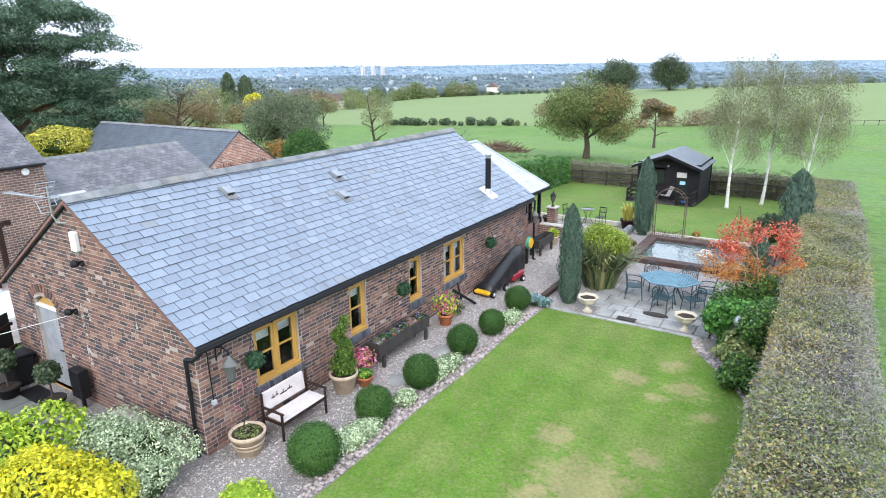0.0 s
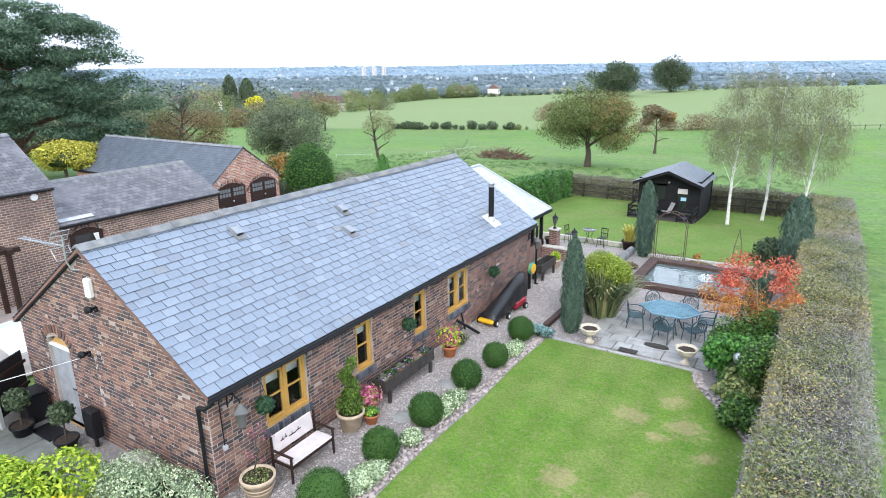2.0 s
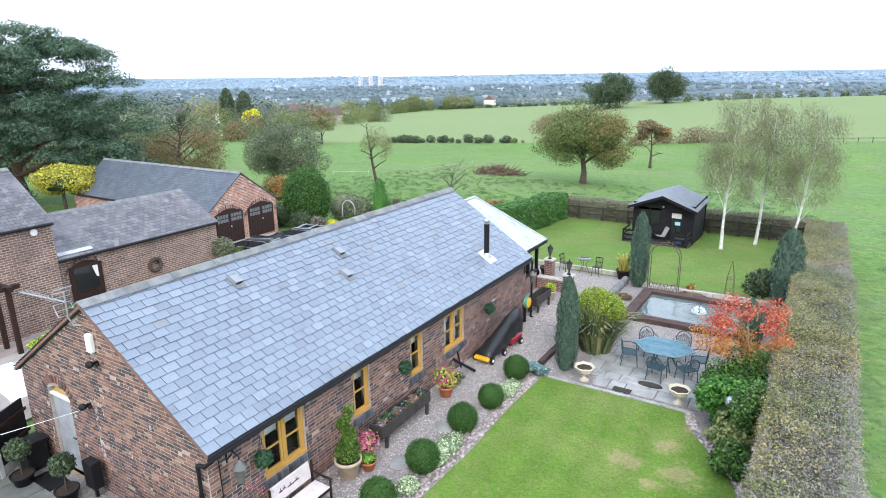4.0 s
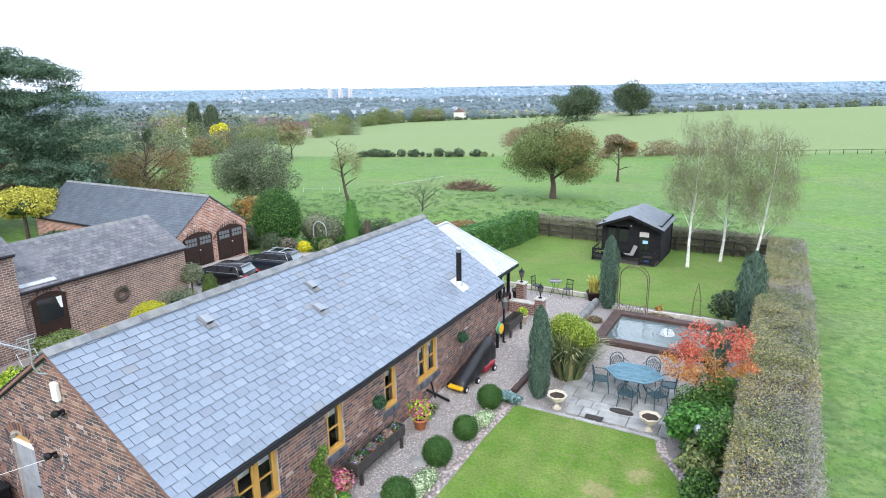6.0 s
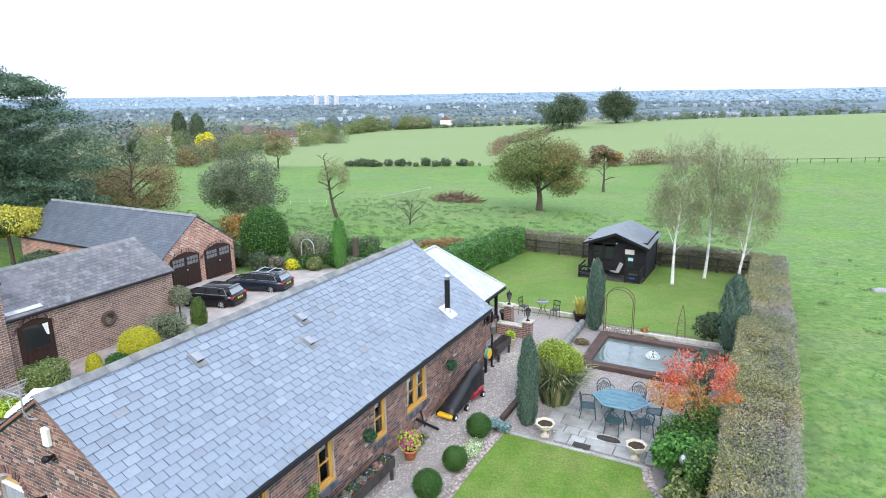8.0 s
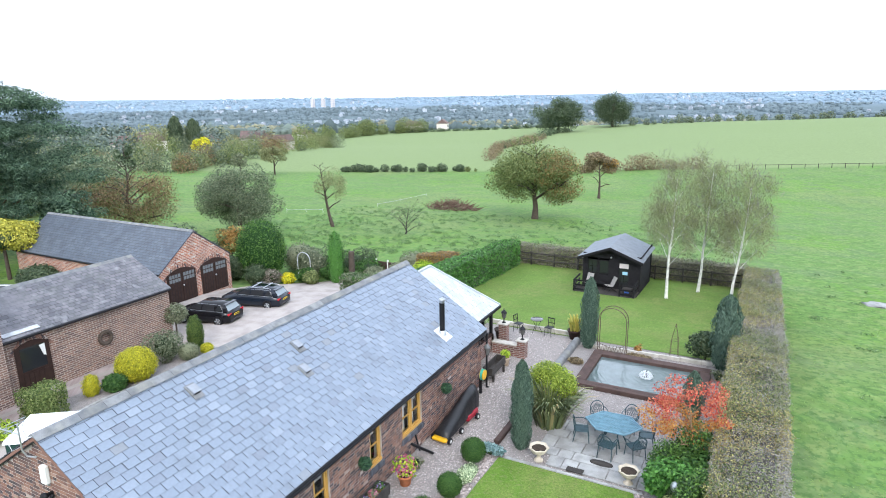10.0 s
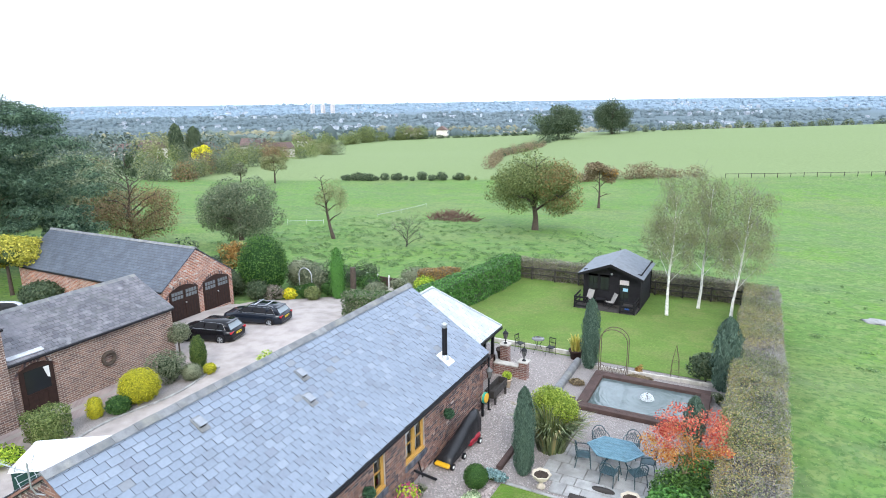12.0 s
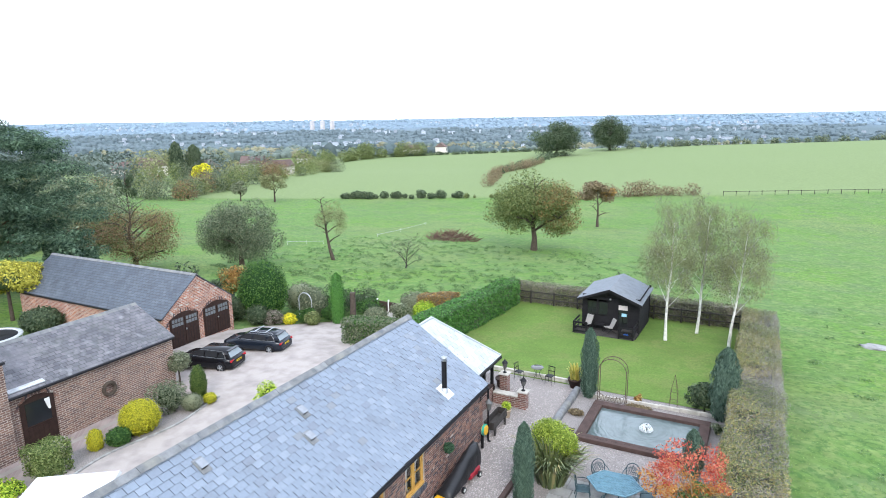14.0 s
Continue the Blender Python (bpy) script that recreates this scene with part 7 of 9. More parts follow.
        if roof_rails:
            part("roof_rail", B().path([(-1.5 * L, s * 0.58, 1.4), (-1.4 * L, s * 0.58, 1.49), (0.1 * L, s * 0.57, 1.49), (0.2 * L, s * 0.57, 1.41)], 0.02, 6), M_GALV, t)
    if roof_rails:
        for x in (-1.0, -0.2):
            part("roof_bar", B().box(x * L - 0.04, -0.65, 1.52, x * L + 0.04, 0.65, 1.56, c=0.01), M_GALV, t)
    part("rear_window", B().add([(-2.005 * L, -0.66, 0.99), (-2.005 * L, 0.66, 0.99), (-1.75 * L, 0.54, 1.34), (-1.75 * L, -0.54, 1.34)], [(0, 1, 2, 3)]), M_REARGLASS, t)
    part("windscreen", B().add([(1.12 * L, -0.7, 0.95), (1.12 * L, 0.7, 0.95), (0.42 * L, 0.54, 1.34), (0.42 * L, -0.54, 1.34)], [(0, 1, 2, 3)]), M_GLASS, t)
    part("spoiler", B().box(-1.86 * L, -0.56, 1.36, -1.6 * L, 0.56, 1.4, c=0.012), paint, t)
    pl = part("number_plate", B().box(-2.165 * L, -0.27, 0.62, -2.15 * L, 0.27, 0.74), M_PLATE, t, "yellow rear plate with dark bars")
    part("plate_bar", B().box(-2.172 * L, -0.2, 0.65, -2.166 * L, -0.02, 0.71).box(-2.172 * L, 0.04, 0.65, -2.166 * L, 0.2, 0.71), M_BLACK, pl)
    part("rear_bumper", B().box(-2.17 * L, -0.68, 0.28, -2.05 * L, 0.68, 0.44, c=0.04), M_COVER, t)
    return t


M_DARKALLOY = mat("dark_alloy", (0.12, 0.125, 0.13), 0.35, 0.2, 4, 20, 0, metal=0.6)
M_TAIL = mat("red_tail_lens", (0.5, 0.01, 0.02), 0.15, 0.1, 4, 20, 0)
M_PLATE = mat("yellow_plate", (0.85, 0.6, 0.03), 0.4, 0.05, 4, 20, 0)
# Rear glass has the sky's reflection put into its pale base colour.
M_REARGLASS = mat("sky_pale_rear_glass", (0.2, 0.24, 0.26), 0.06, 0, 1, 1, 0, spec=0.9)
M_CARBLACK = mat("black_car_paint", (0.006, 0.006, 0.008), 0.15, 0.05, 3, 20, 0, spec=0.35)
M_CARBLUE = mat("dark_blue_car_paint", (0.01, 0.014, 0.022), 0.15, 0.05, 3, 20, 0, spec=0.4)
car(pose(-18.35, 17.3, land(-18.4, 17.3) + 0.02, 0, 0, 192) @ Matrix.Scale(0.87, 4), "black estate hatchback parked by the garage barn", 4.3, False, M_CARBLACK)
car(pose(-17.9, 20.6, land(-18.2, 20.7) + 0.02, 0, 0, 192) @ Matrix.Scale(0.85, 4), "dark blue estate car with silver roof bars", 4.85, True, M_CARBLUE)

# planting along the drive
dz = land(-15, 10)
sheet("drive_bed", -17.0, 6.5, -13.6, 13.6, 0.03, M_GRAVEL, "narrow gravel bed with clipped shrubs", "flower bed", lambda y: (-15.9, -14.0 - 0.25 * math.sin(y)))
sheet("brick_path", -17.8, -4, -15.9, 14.6, 0.032, brick_wall_mat("path_paviour", (0.34, 0.28, 0.26), (0.26, 0.2, 0.19), (0.3, 0.27, 0.24), 0.12, 0.22), "herringbone paviour path along the barn", "path")
bush("golden_yew_ball", (-14.75, 9.95), (0.86, 0.86, 0.76), M_YEW, 9000, 0.036, "bright golden yew clipped to a dome", "topiary", seed=111, core=0.9, rough=0.04, inner=0.88)
hedge("clipped_box", -15.95, 5.45, -14.55, 6.7, land(-15.2, 6.1), 1.25, [(M_BOXYELLOW, 1.0), (M_HEDGEGREEN, 0.4)], 420, 0.045, "squarish clipped box by the stable door", 112, deep=0.1)
cone_tree("dwarf_conifer", (-15.15, 8.05), 0.36, 0.95, M_YEW, 1600, 0.05, "small golden cone-shaped conifer", 113)
bush("low_evergreen", (-14.6, 8.75), (0.56, 0.5, 0.4), M_BOXLEAF, 1600, 0.05, "low dark green evergreen dome", seed=114, core=0.85)
bush("mixed_shrub", (-15.4, 12.0), (0.9, 0.85, 0.8), M_WILLOW, 4200, 0.045, "loose grey-green shrub at the barn corner", seed=115, rough=0.3)
bush("silver_dome", (-14.4, 12.5), (0.55, 0.5, 0.42), M_GREYLEAF, 2000, 0.035, "silvery blue dome by the drive", seed=116, core=0.85)
bush("yellow_dome", (-14.1, 13.35), (0.32, 0.32, 0.28), M_YEW, 900, 0.045, "small yellow shrub by the drive", seed=117, core=0.8)
bush("clipped_column", (-15.0, 13.5), (0.4, 0.4, 0.92), M_COLUMN, 4500, 0.035, "clipped green column topiary by the drive", "topiary", seed=118, core=0.9, rough=0.04, inner=0.88)
be = tagged(new("bed_edging"), "low brick edging between the gravel bed and the drive", "edging", kind="structure")
for k in range(30):
    y = 6.4 + k * 0.26
    x = -13.98 - 0.25 * math.sin(y)
    part("edging_brick", B().box(-0.05, -0.12, -0.05, 0.05, 0.12, 0.09, c=0.008, m=pose(x, y, land(x, y), 0, 0, math.degrees(0.25 * math.cos(y)))), M_SLAB, be)
sd = thing("standard_tree", (-17.7, 14.55, land(-17.7, 14.55)), "clipped lollipop evergreen at the barn corner", "tree")
part("trunk", B().tube((0, 0, 0), (0, 0, 1.0), 0.05, 0.04), M_BARK, sd)
pp, dd = blob_points([(0, 0, 1.35, 0.65, 0.65, 0.55)], 2200, 4, 0.5)
part("crown", leaves_mesh("crown", M_GREYLEAF, pp, dd, 0.055, 3), None, sd)
bush("mixed_shrub", (-15.0, 4.4), (1.0, 0.9, 0.35), M_LIME, 2000, 0.06, "low yellowish ground shrub beside the path", seed=119, rough=0.3)
bush("mixed_shrub", (-10.2, 13.5), (0.8, 0.8, 0.9), M_LIME, 2000, 0.06, "yellow-green shrub rising behind the ridge", seed=120, rough=0.3)

# garden beyond the drive
cz = land(-23, 26.6)
bush("clipped_conifer", (-23.4, 27.0), (1.75, 1.75, 2.25), leaf_mat("thuja_leaf", (0.025, 0.075, 0.018), (0.085, 0.175, 0.035)), 13000, 0.07, "big clipped bright green conifer beside the garage", "conifer", seed=121, core=0.92, rough=0.04, inner=0.9)
for k, (x, y, rx, rz, mt) in enumerate([(-22.5, 25.4, 0.9, 0.75, M_DARKTREE), (-21.4, 25.9, 0.8, 0.7, M_HEDGE), (-20.6, 26.6, 0.55, 0.4, M_YELLOW), (-19.6, 27.4, 0.8, 0.6, M_BOXLEAF), (-18.8, 27.0, 0.6, 0.5, M_HEDGEGREEN), (-18.2, 28.4, 0.8, 0.7, M_BOXLEAF), (-20.3, 29.0, 1.2, 1.2, M_GREYLEAF), (-19.0, 30.2, 1.5, 1.3, M_DARKTREE), (-14.6, 29.0, 0.9, 0.6, M_GREYLEAF), (-13.0, 30.0, 1.0, 0.9, M_GREYLEAF), (-24.8, 25.6, 1.0, 0.9, M_DARKTREE), (-16.0, 30.5, 1.4, 0.8, M_BOXLEAF), (-11.6, 31.0, 1.0, 0.8, M_LIME), (-21.2, 29.8, 1.5, 1.3, M_DARKTREE), (-22.8, 30.5, 1.5, 1.2, M_GREYLEAF), (-17.6, 31.6, 1.4, 1.1, M_DARKTREE), (-13.6, 32.8, 1.3, 0.9, M_GREYLEAF), (-19.8, 32.2, 1.4, 1.0, M_BOXLEAF)]):
    bush("border_shrub", (x, y), (rx, rx * 0.9, rz), mt, 1800, 0.075, "rounded mixed shrub in the border beyond the drive", group="border shrubs", seed=130 + k, rough=0.2 if k % 2 else 0.05)
cone_tree("clipped_conifer", (-17.25, 28.0), 0.6, 3.8, M_LAUREL, 3200, 0.07, "slim clipped green conifer column", 122, waist=0.5)
tt = thing("tree_stump", (-16.2, 28.4, land(-16.2, 28.4)), "tall ivy-brown dead trunk stump", "stump")
part("trunk", B().tube((0, 0, -0.1), (0.05, 0, 2.3), 0.24, 0.2, 9), M_BARK, tt)
ma = thing("metal_arch", (-20.4, 28.2, land(-20.4, 28.2)), "pale grey metal garden arch among shrubs", "arch")
part("hoop", B().path([(-0.6, 0, 0), (-0.6, 0, 1.5)] + [(-0.6 * math.cos(math.pi * k / 10), 0, 1.5 + 0.6 * math.sin(math.pi * k / 10)) for k in range(11)] + [(0.6, 0, 0)], 0.035), M_LEAD, ma)
fp = thing("garden_fence", (-15.6, 31.5, land(-15.6, 31.5)), "brown panel fence with pale posts", "fence")
for k in range(3):
    part("panel", B().box(-1.5 + k * 1.0, -0.03, 0, -0.55 + k * 1.0, 0.03, 1.1), M_SLEEPER, fp)
    part("post", B().box(-1.56 + k * 1.0, -0.05, 0, -1.46 + k * 1.0, 0.05, 1.25), M_CURTAIN, fp)
solid("stone_circle", B().lathe([(0, 0.25), (1.3, 0.25), (1.4, 0.1), (1.4, -0.3)], 24, (-14.7, 31.0, land(-14.7, 31))), M_STONE, "pale round stone platform in the garden", "platform")
hedge("clipped_green_hedge", -13.6, 23.6, -10.2, 25.2, land(-12, 24.4), 1.55, [(M_GREYLEAF, 0.6), (M_BOXLEAF, 0.5)], 300, 0.06, "clipped grey-green hedge by the drive", 140)
hedge("beech_hedge", -12.4, 31.2, -9.6, 32.6, land(-11, 32), 1.9, [(M_BROWNLEAF, 0.7), (M_ORANGE, 0.6)], 300, 0.07, "rusty brown and orange beech hedge", 141)
tree("autumn_cherry", (-27.2, 28.4), 3.2, 0.12, (1.7, 1.7, 1.2, 2.3), M_ORANGE, 2200, 0.11, "small orange-leaved tree behind the garage", 142, extra=(M_HEDGEGREEN, 0.5))
ga = bush("golden_acer", (-38.9, 17.4), (2.5, 2.5, 1.3), leaf_mat("golden_acer_leaf", (0.3, 0.3, 0.05), (0.5, 0.45, 0.08)), 9000, 0.1, "spreading golden tree at the end of the barn", "tree", seed=143, rough=0.3, z0=1.1)
part("trunk", B().tube((0, 0, -2.1), (0, 0, 0.9), 0.16, 0.1), M_BARK, ga)
bush("round_laurel", (-34.4, 17.0), (1.6, 1.3, 0.85), M_DARKTREE, 3000, 0.1, "rounded dark laurel beside the long barn", seed=144, rough=0.05)
for k, (x, y, r) in enumerate([(-42, 14, 2.0), (-33, 27, 2.2), (-30, 28.5, 1.6), (-45, 26, 2.6)]):
    bush("dark_laurel", (x, y), (r, r, r * 0.8), M_DARKTREE, 2600, 0.13, "dark evergreen shrub beyond the barns", group="dark laurels", seed=150 + k, rough=0.3)

tr = thing("trampoline", (-34.2, 13.6, land(-34.2, 13.6)), "round black trampoline with pale rim behind the barn", "trampoline")
part("mat", B().lathe([(0, 0.66), (1.5, 0.68), (1.5, 0.66)], 28), M_BLACK, tr, "black woven mat")
part("rim", B().lathe([(1.5, 0.66), (1.55, 0.72), (1.78, 0.72), (1.8, 0.66)], 28), M_LEAD, tr, "pale padded rim")
for k in range(6):
    a = k * math.pi / 3
    part("leg", B().tube((1.7 * math.cos(a), 1.7 * math.sin(a), 0), (1.7 * math.cos(a), 1.7 * math.sin(a), 0.68), 0.03), M_GALV, tr)
for k, (x, y, r) in enumerate(((-41, 10, 2.0), (-44.5, 15.5, 2.2), (-38.5, 9.5, 1.5))):
    bush("dark_laurel", (x, y), (r, r, r * 0.9), M_DARKTREE, 4000, 0.1, "dark evergreen shrub beyond the barns", group="dark laurels", seed=156 + k, rough=0.3)

# ---------------------------------------------------------------- back garden
lz = land(-7.6, 30)
hedge("laurel_hedge", -8.6, 23.4, -7.1, 38.2, lz, 1.95, [(M_LAUREL, 1.0), (M_DARKTREE, 0.3)], 260, 0.075, "glossy green clipped laurel hedge", 160)
hedge("back_hedge", -8.4, 38.9, 9.0, 39.8, land(0, 39.3), 1.55, [(M_HEDGE, 0.7), (M_HEDGETWIG, 0.5), (M_HEDGEGREEN, 0.6)], 280, 0.055, "thin clipped hedge at the end of the lawn", 161)
bf = thing("post_and_rail_fence", (0, 38.7, land(0, 38.7)), "dark post and rail fence before the hedge", "fence")
for k in range(10):
    part("post", B().box(-8.2 + k * 1.88, -0.05, -0.2, -8.1 + k * 1.88, 0.05, 1.1), M_OLDWOOD, bf)
for z in (0.45, 0.95):
    part("rail", B().box(-8.2, -0.09, z, 8.9, -0.05, z + 0.09), M_OLDWOOD, bf)

SX0, SX1, SY, SYB, SB = -0.95, 2.85, 34.1, 38.0, -1.08
sh = thing("summer_house", (0, 0, 0), "dark stained timber summer house with grey felt roof", "summer house")
part("base", B().box(SX0 - 0.05, SY - 1.55, SB - 0.3, SX1 + 0.05, SYB, SB), M_SHEDWOOD, sh)
for k in range(10):
    part("deck_board", B().box(SX0 - 0.25, SY - 1.6 + k * 0.155, SB + 0.002, SX1, SY - 1.455 + k * 0.155, SB + 0.04), M_OLDWOOD, sh)
MX = (SX0 + SX1) / 2
WT, PK = 1.12, 1.86
HOLES = [(-0.62, 0.05, -0.1, 0.85), (0.15, 0.8, -0.1, 0.85), (1.45, 2.15, -1.15, 0.8)]
x = SX0
for k in range(15):
    z0, z1 = SB + k * 0.158, SB + (k + 1) * 0.158 - 0.006
    spans = [(SX0, SX1)]
    for a, c, lo, hi in HOLES:
        if z1 > lo and z0 < hi:
            spans = [q for p in spans for q in ((p[0], min(p[1], a)), (max(p[0], c), p[1])) if q[1] - q[0] > 0.02]
    for a, c in spans:
        part("board", B().prism([(SY, z0), (SY - 0.03, z0), (SY - 0.012, z1), (SY, z1)], "x", a, c), M_SHEDWOOD, sh)
    part("board", B().prism([(SX1, z0), (SX1 + 0.03, z0), (SX1 + 0.012, z1), (SX1, z1)], "y", SY, SYB), M_SHEDWOOD, sh)
part("gable_board", B().prism([(SX0, WT), (SX1, WT), (MX, PK - 0.05)], "y", SY - 0.03, SY), M_SHEDWOOD, sh)
part("side_wall", B().box(SX0, SY, SB, SX0 + 0.06, SYB, WT), M_SHEDWOOD, sh)
part("side_wall", B().box(SX1 - 0.06, SY, SB, SX1, SYB, WT), M_SHEDWOOD, sh)
part("back_wall", B().box(SX0 + 0.06, SYB - 0.06, SB, SX1 - 0.06, SYB, WT), M_SHEDWOOD, sh)
part("back_gable", B().prism([(SX0, WT), (SX1, WT), (MX, PK - 0.05)], "y", SYB - 0.05, SYB), M_SHEDWOOD, sh)
M_FELT = mat("grey_roof_felt", (0.2, 0.22, 0.245), 0.8, 0.2, 3, 50, 0.3)
ss = (PK - WT) / (SX1 - MX)
for sgn in (1, -1):
    xe = MX + sgn * (SX1 - MX + 0.25)
    ze = PK - ss * (SX1 - MX + 0.25)
    part("roof_slope", B().prism([(xe, ze), (MX, PK), (MX, PK + 0.05), (xe, ze + 0.05)], "y", SY - 0.62, SYB + 0.2), M_FELT, sh)
    part("bargeboard", B().prism([(xe, ze - 0.12), (MX, PK - 0.12), (MX, PK + 0.055), (xe, ze + 0.055)], "y", SY - 0.66, SY - 0.62), M_SHEDWOOD, sh)
for a, c, lo, hi in HOLES:
    w = part("window" if lo > -0.5 else "door", B().box(a, SY - 0.04, lo, c, SY + 0.02, lo + 0.05).box(a, SY - 0.04, hi - 0.05, c, SY + 0.02, hi).box(a, SY - 0.04, lo, a + 0.05, SY + 0.02, hi).box(c - 0.05, SY - 0.04, lo, c, SY + 0.02, hi), M_SHEDWOOD, sh)
    for i in range(2):
        for j in range(2 if lo > -0.5 else 3):
            nz = 2 if lo > -0.5 else 3
            px0, pz0 = a + 0.05 + i * (c - a - 0.1) / 2, lo + 0.05 + j * (hi - lo - 0.1) / nz
            part("pane", B().box(px0 + 0.012, SY - 0.01, pz0 + 0.012, px0 + (c - a - 0.1) / 2 - 0.012, SY, pz0 + (hi - lo - 0.1) / nz - 0.012), M_GLASS, w)
part("blind", B().box(1.5, SY - 0.018, 0.42, 2.1, SY - 0.012, 0.75), M_CUSHION, sh, "pale blind in the door top")
part("notice", B().box(1.72, SY - 0.03, -0.02, 2.05, SY - 0.02, 0.2), mat("pale_blue_card", (0.35, 0.6, 0.75), 0.5, 0.1, 3, 20, 0), sh, "pale blue card")
part("door_light", B().blob((MX, SY - 0.1, 1.1), 0.07), M_GALV, sh)
for x0, x1 in ((SX0 - 0.2, SX0 + 0.75), (SX1 - 1.0, SX1 - 0.03)):
    for x in (x0, x1 - 0.1):
        part("rail_post", B().box(x, SY - 1.58, SB + 0.04, x + 0.1, SY - 1.48, SB + 0.85), M_SHEDWOOD, sh)
    for z in (0.12, 0.42, 0.72):
        part("rail", B().box(x0 + 0.1, SY - 1.56, SB + z, x1 - 0.1, SY - 1.5, SB + z + 0.11), M_SHEDWOOD, sh)
for z in (0.12, 0.42, 0.72):
    part("rail", B().box(SX0 - 0.2, SY - 1.46, SB + z, SX0 - 0.14, SY - 0.05, SB + z + 0.11), M_SHEDWOOD, sh)
    part("rail", B().box(SX1 - 0.12, SY - 1.46, SB + z, SX1 - 0.06, SY - 0.05, SB + z + 0.11), M_SHEDWOOD, sh)
part("corner_post", B().box(SX1 - 0.02, SYB - 0.1, SB, SX1 + 0.08, SYB, WT + 0.2), M_SHEDWOOD, sh)


M_CANVAS = mat("grey_canvas", (0.33, 0.31, 0.29), 0.95, 0.15, 4, 60, 0.2)


def deck_chair(m):
    t = thing("folding_chair", m, "folding garden chair with grey-beige canvas seat", "chair", "folding chairs")
    part("seat", B().box(-0.24, -0.1, 0.36, 0.24, 0.36, 0.39, c=0.01, m=pose(0, 0, 0, 8, 0, 0)), M_CANVAS, t)
    part("backrest", B().box(-0.24, -0.03, 0.0, 0.24, 0.0, 0.62, c=0.01, m=Matrix.Translation((0, -0.12, 0.38)) @ pose(0, 0, 0, 25, 0, 0)), M_CANVAS, t)
    for x in (-0.26, 0.26):
        part("leg", B().path([(x, -0.35, 0), (x, 0.36, 0.5)], 0.018, 5), M_BLACK, t)
        part("leg", B().path([(x, 0.3, 0), (x, -0.14, 0.42), (x, -0.42, 0.98)], 0.018, 5), M_BLACK, t)
    return t


dc = deck_chair(pose(-0.45, 33.6, SB + 0.04, 0, 0, 160))
copy_thing(dc, pose(1.1, 33.4, SB + 0.04, 0, 0, 130))
ct = thing("low_table", (0.35, 33.7, SB + 0.04), "small dark slatted table on the deck", "table")
part("top", B().box(-0.3, -0.25, 0.4, 0.3, 0.25, 0.43), M_SHEDWOOD, ct)
for x in (-0.25, 0.25):
    part("leg", B().path([(x, -0.2, 0), (x, 0.2, 0.4)], 0.015, 4).path([(x, 0.2, 0), (x, -0.2, 0.4)], 0.015, 4), M_SHEDWOOD, ct)
sb = thing("storage_crate", (2.25, 33.2, SB + 0.04), "crate with blue box behind the deck rail", "crate")
part("body", B().box(-0.3, -0.2, 0, 0.3, 0.2, 0.4), M_OLDWOOD, sb)
part("blue_panel", B().box(-0.15, -0.21, 0.12, 0.15, -0.201, 0.22), mat("blue_plastic", (0.05, 0.15, 0.5), 0.4, 0.1, 3, 20, 0), sb)


M_TWIG = mat("birch_twig", (0.23, 0.21, 0.19), 0.9, 0.3, 4, 20, 0)


def birch(at, h, r, seed, lean=0.0, cr=2.0):
    t = thing("silver_birch", (at[0], at[1], land(*at)), "silver birch with white trunk and thin autumn leaf", "tree", "silver birches")
    b, tips = branches((0, 0, -0.2), (lean, 0.1, h * 0.9), r, 18, cr * 0.75, seed, 3, 1.1, 0.3, 0.07, 0.26)
    part("trunk", b, M_BIRCHBARK, t)
    bl = []
    rng = random.Random(seed)
    for q in tips:
        bl.append((q.x, q.y, q.z - 0.1, rng.uniform(0.35, 0.6), rng.uniform(0.35, 0.6), rng.uniform(0.5, 0.9)))
    bl += crown_blobs(lean * 0.5, 0, h * 0.62, cr, cr, h * 0.3, 16, seed)
    pp, dd = blob_points(bl, 26000, seed, 0.05)
    part("crown", leaves_mesh("crown", M_BIRCHLEAF, pp, dd, 0.031, seed), None, t)
    tw = B()
    for k in range(1000):
        q = bl[rng.randrange(len(bl))]
        p = Vector((q[0] + rng.uniform(-1, 1) * q[3], q[1] + rng.uniform(-1, 1) * q[4], q[2] + rng.uniform(-0.5, 1) * q[5]))
        tw.tube(p, p + Vector((rng.uniform(-0.3, 0.3), rng.uniform(-0.3, 0.3), rng.uniform(-0.7, 0.5))), 0.009, 0.003, 3, False)
    tagged(part("twig_mass", tw, M_TWIG, t), kind="stuff")
    return t


birch((4.62, 33.8), 8.6, 0.1, 201, 0.1, 2.3)
birch((6.25, 36.5), 9.0, 0.1, 202, 0.3, 2.2)
birch((8.35, 34.2), 8.2, 0.1, 203, 0.5, 2.3)

# ---------------------------------------------------------------- fields and trees beyond
tree("oak_tree", (-17.4, 71.5), 10.5, 0.42, (6.0, 5.8, 4.4, 5.9), M_OAKLEAF, 32000, 0.12, "broad spreading oak in a grazed field", 211, 15, extra=(M_OAKRUST, 0.12), low=-0.85, clumps=70, inner=0.5, more=((-2.0, 0, 9.4, 1.9, 1.9, 1.5), (-0.6, 0.5, 10.0, 1.3, 1.3, 1.2), (-5.6, -1, 4.6, 1.6, 1.6, 1.0), (5.3, -1, 4.2, 1.7, 1.7, 1.0), (4.3, 0, 7.2, 1.5, 1.5, 1.1)), turn_side=1.6)
tree("hawthorn_tree", (-17.6, 108), 8.5, 0.25, (3.6, 3.4, 2.6, 6.2), M_BROWNLEAF, 3200, 0.2, "half-bare small tree with rusty leaf", 212, 9, extra=(M_ORANGE, 0.2), clumps=14)
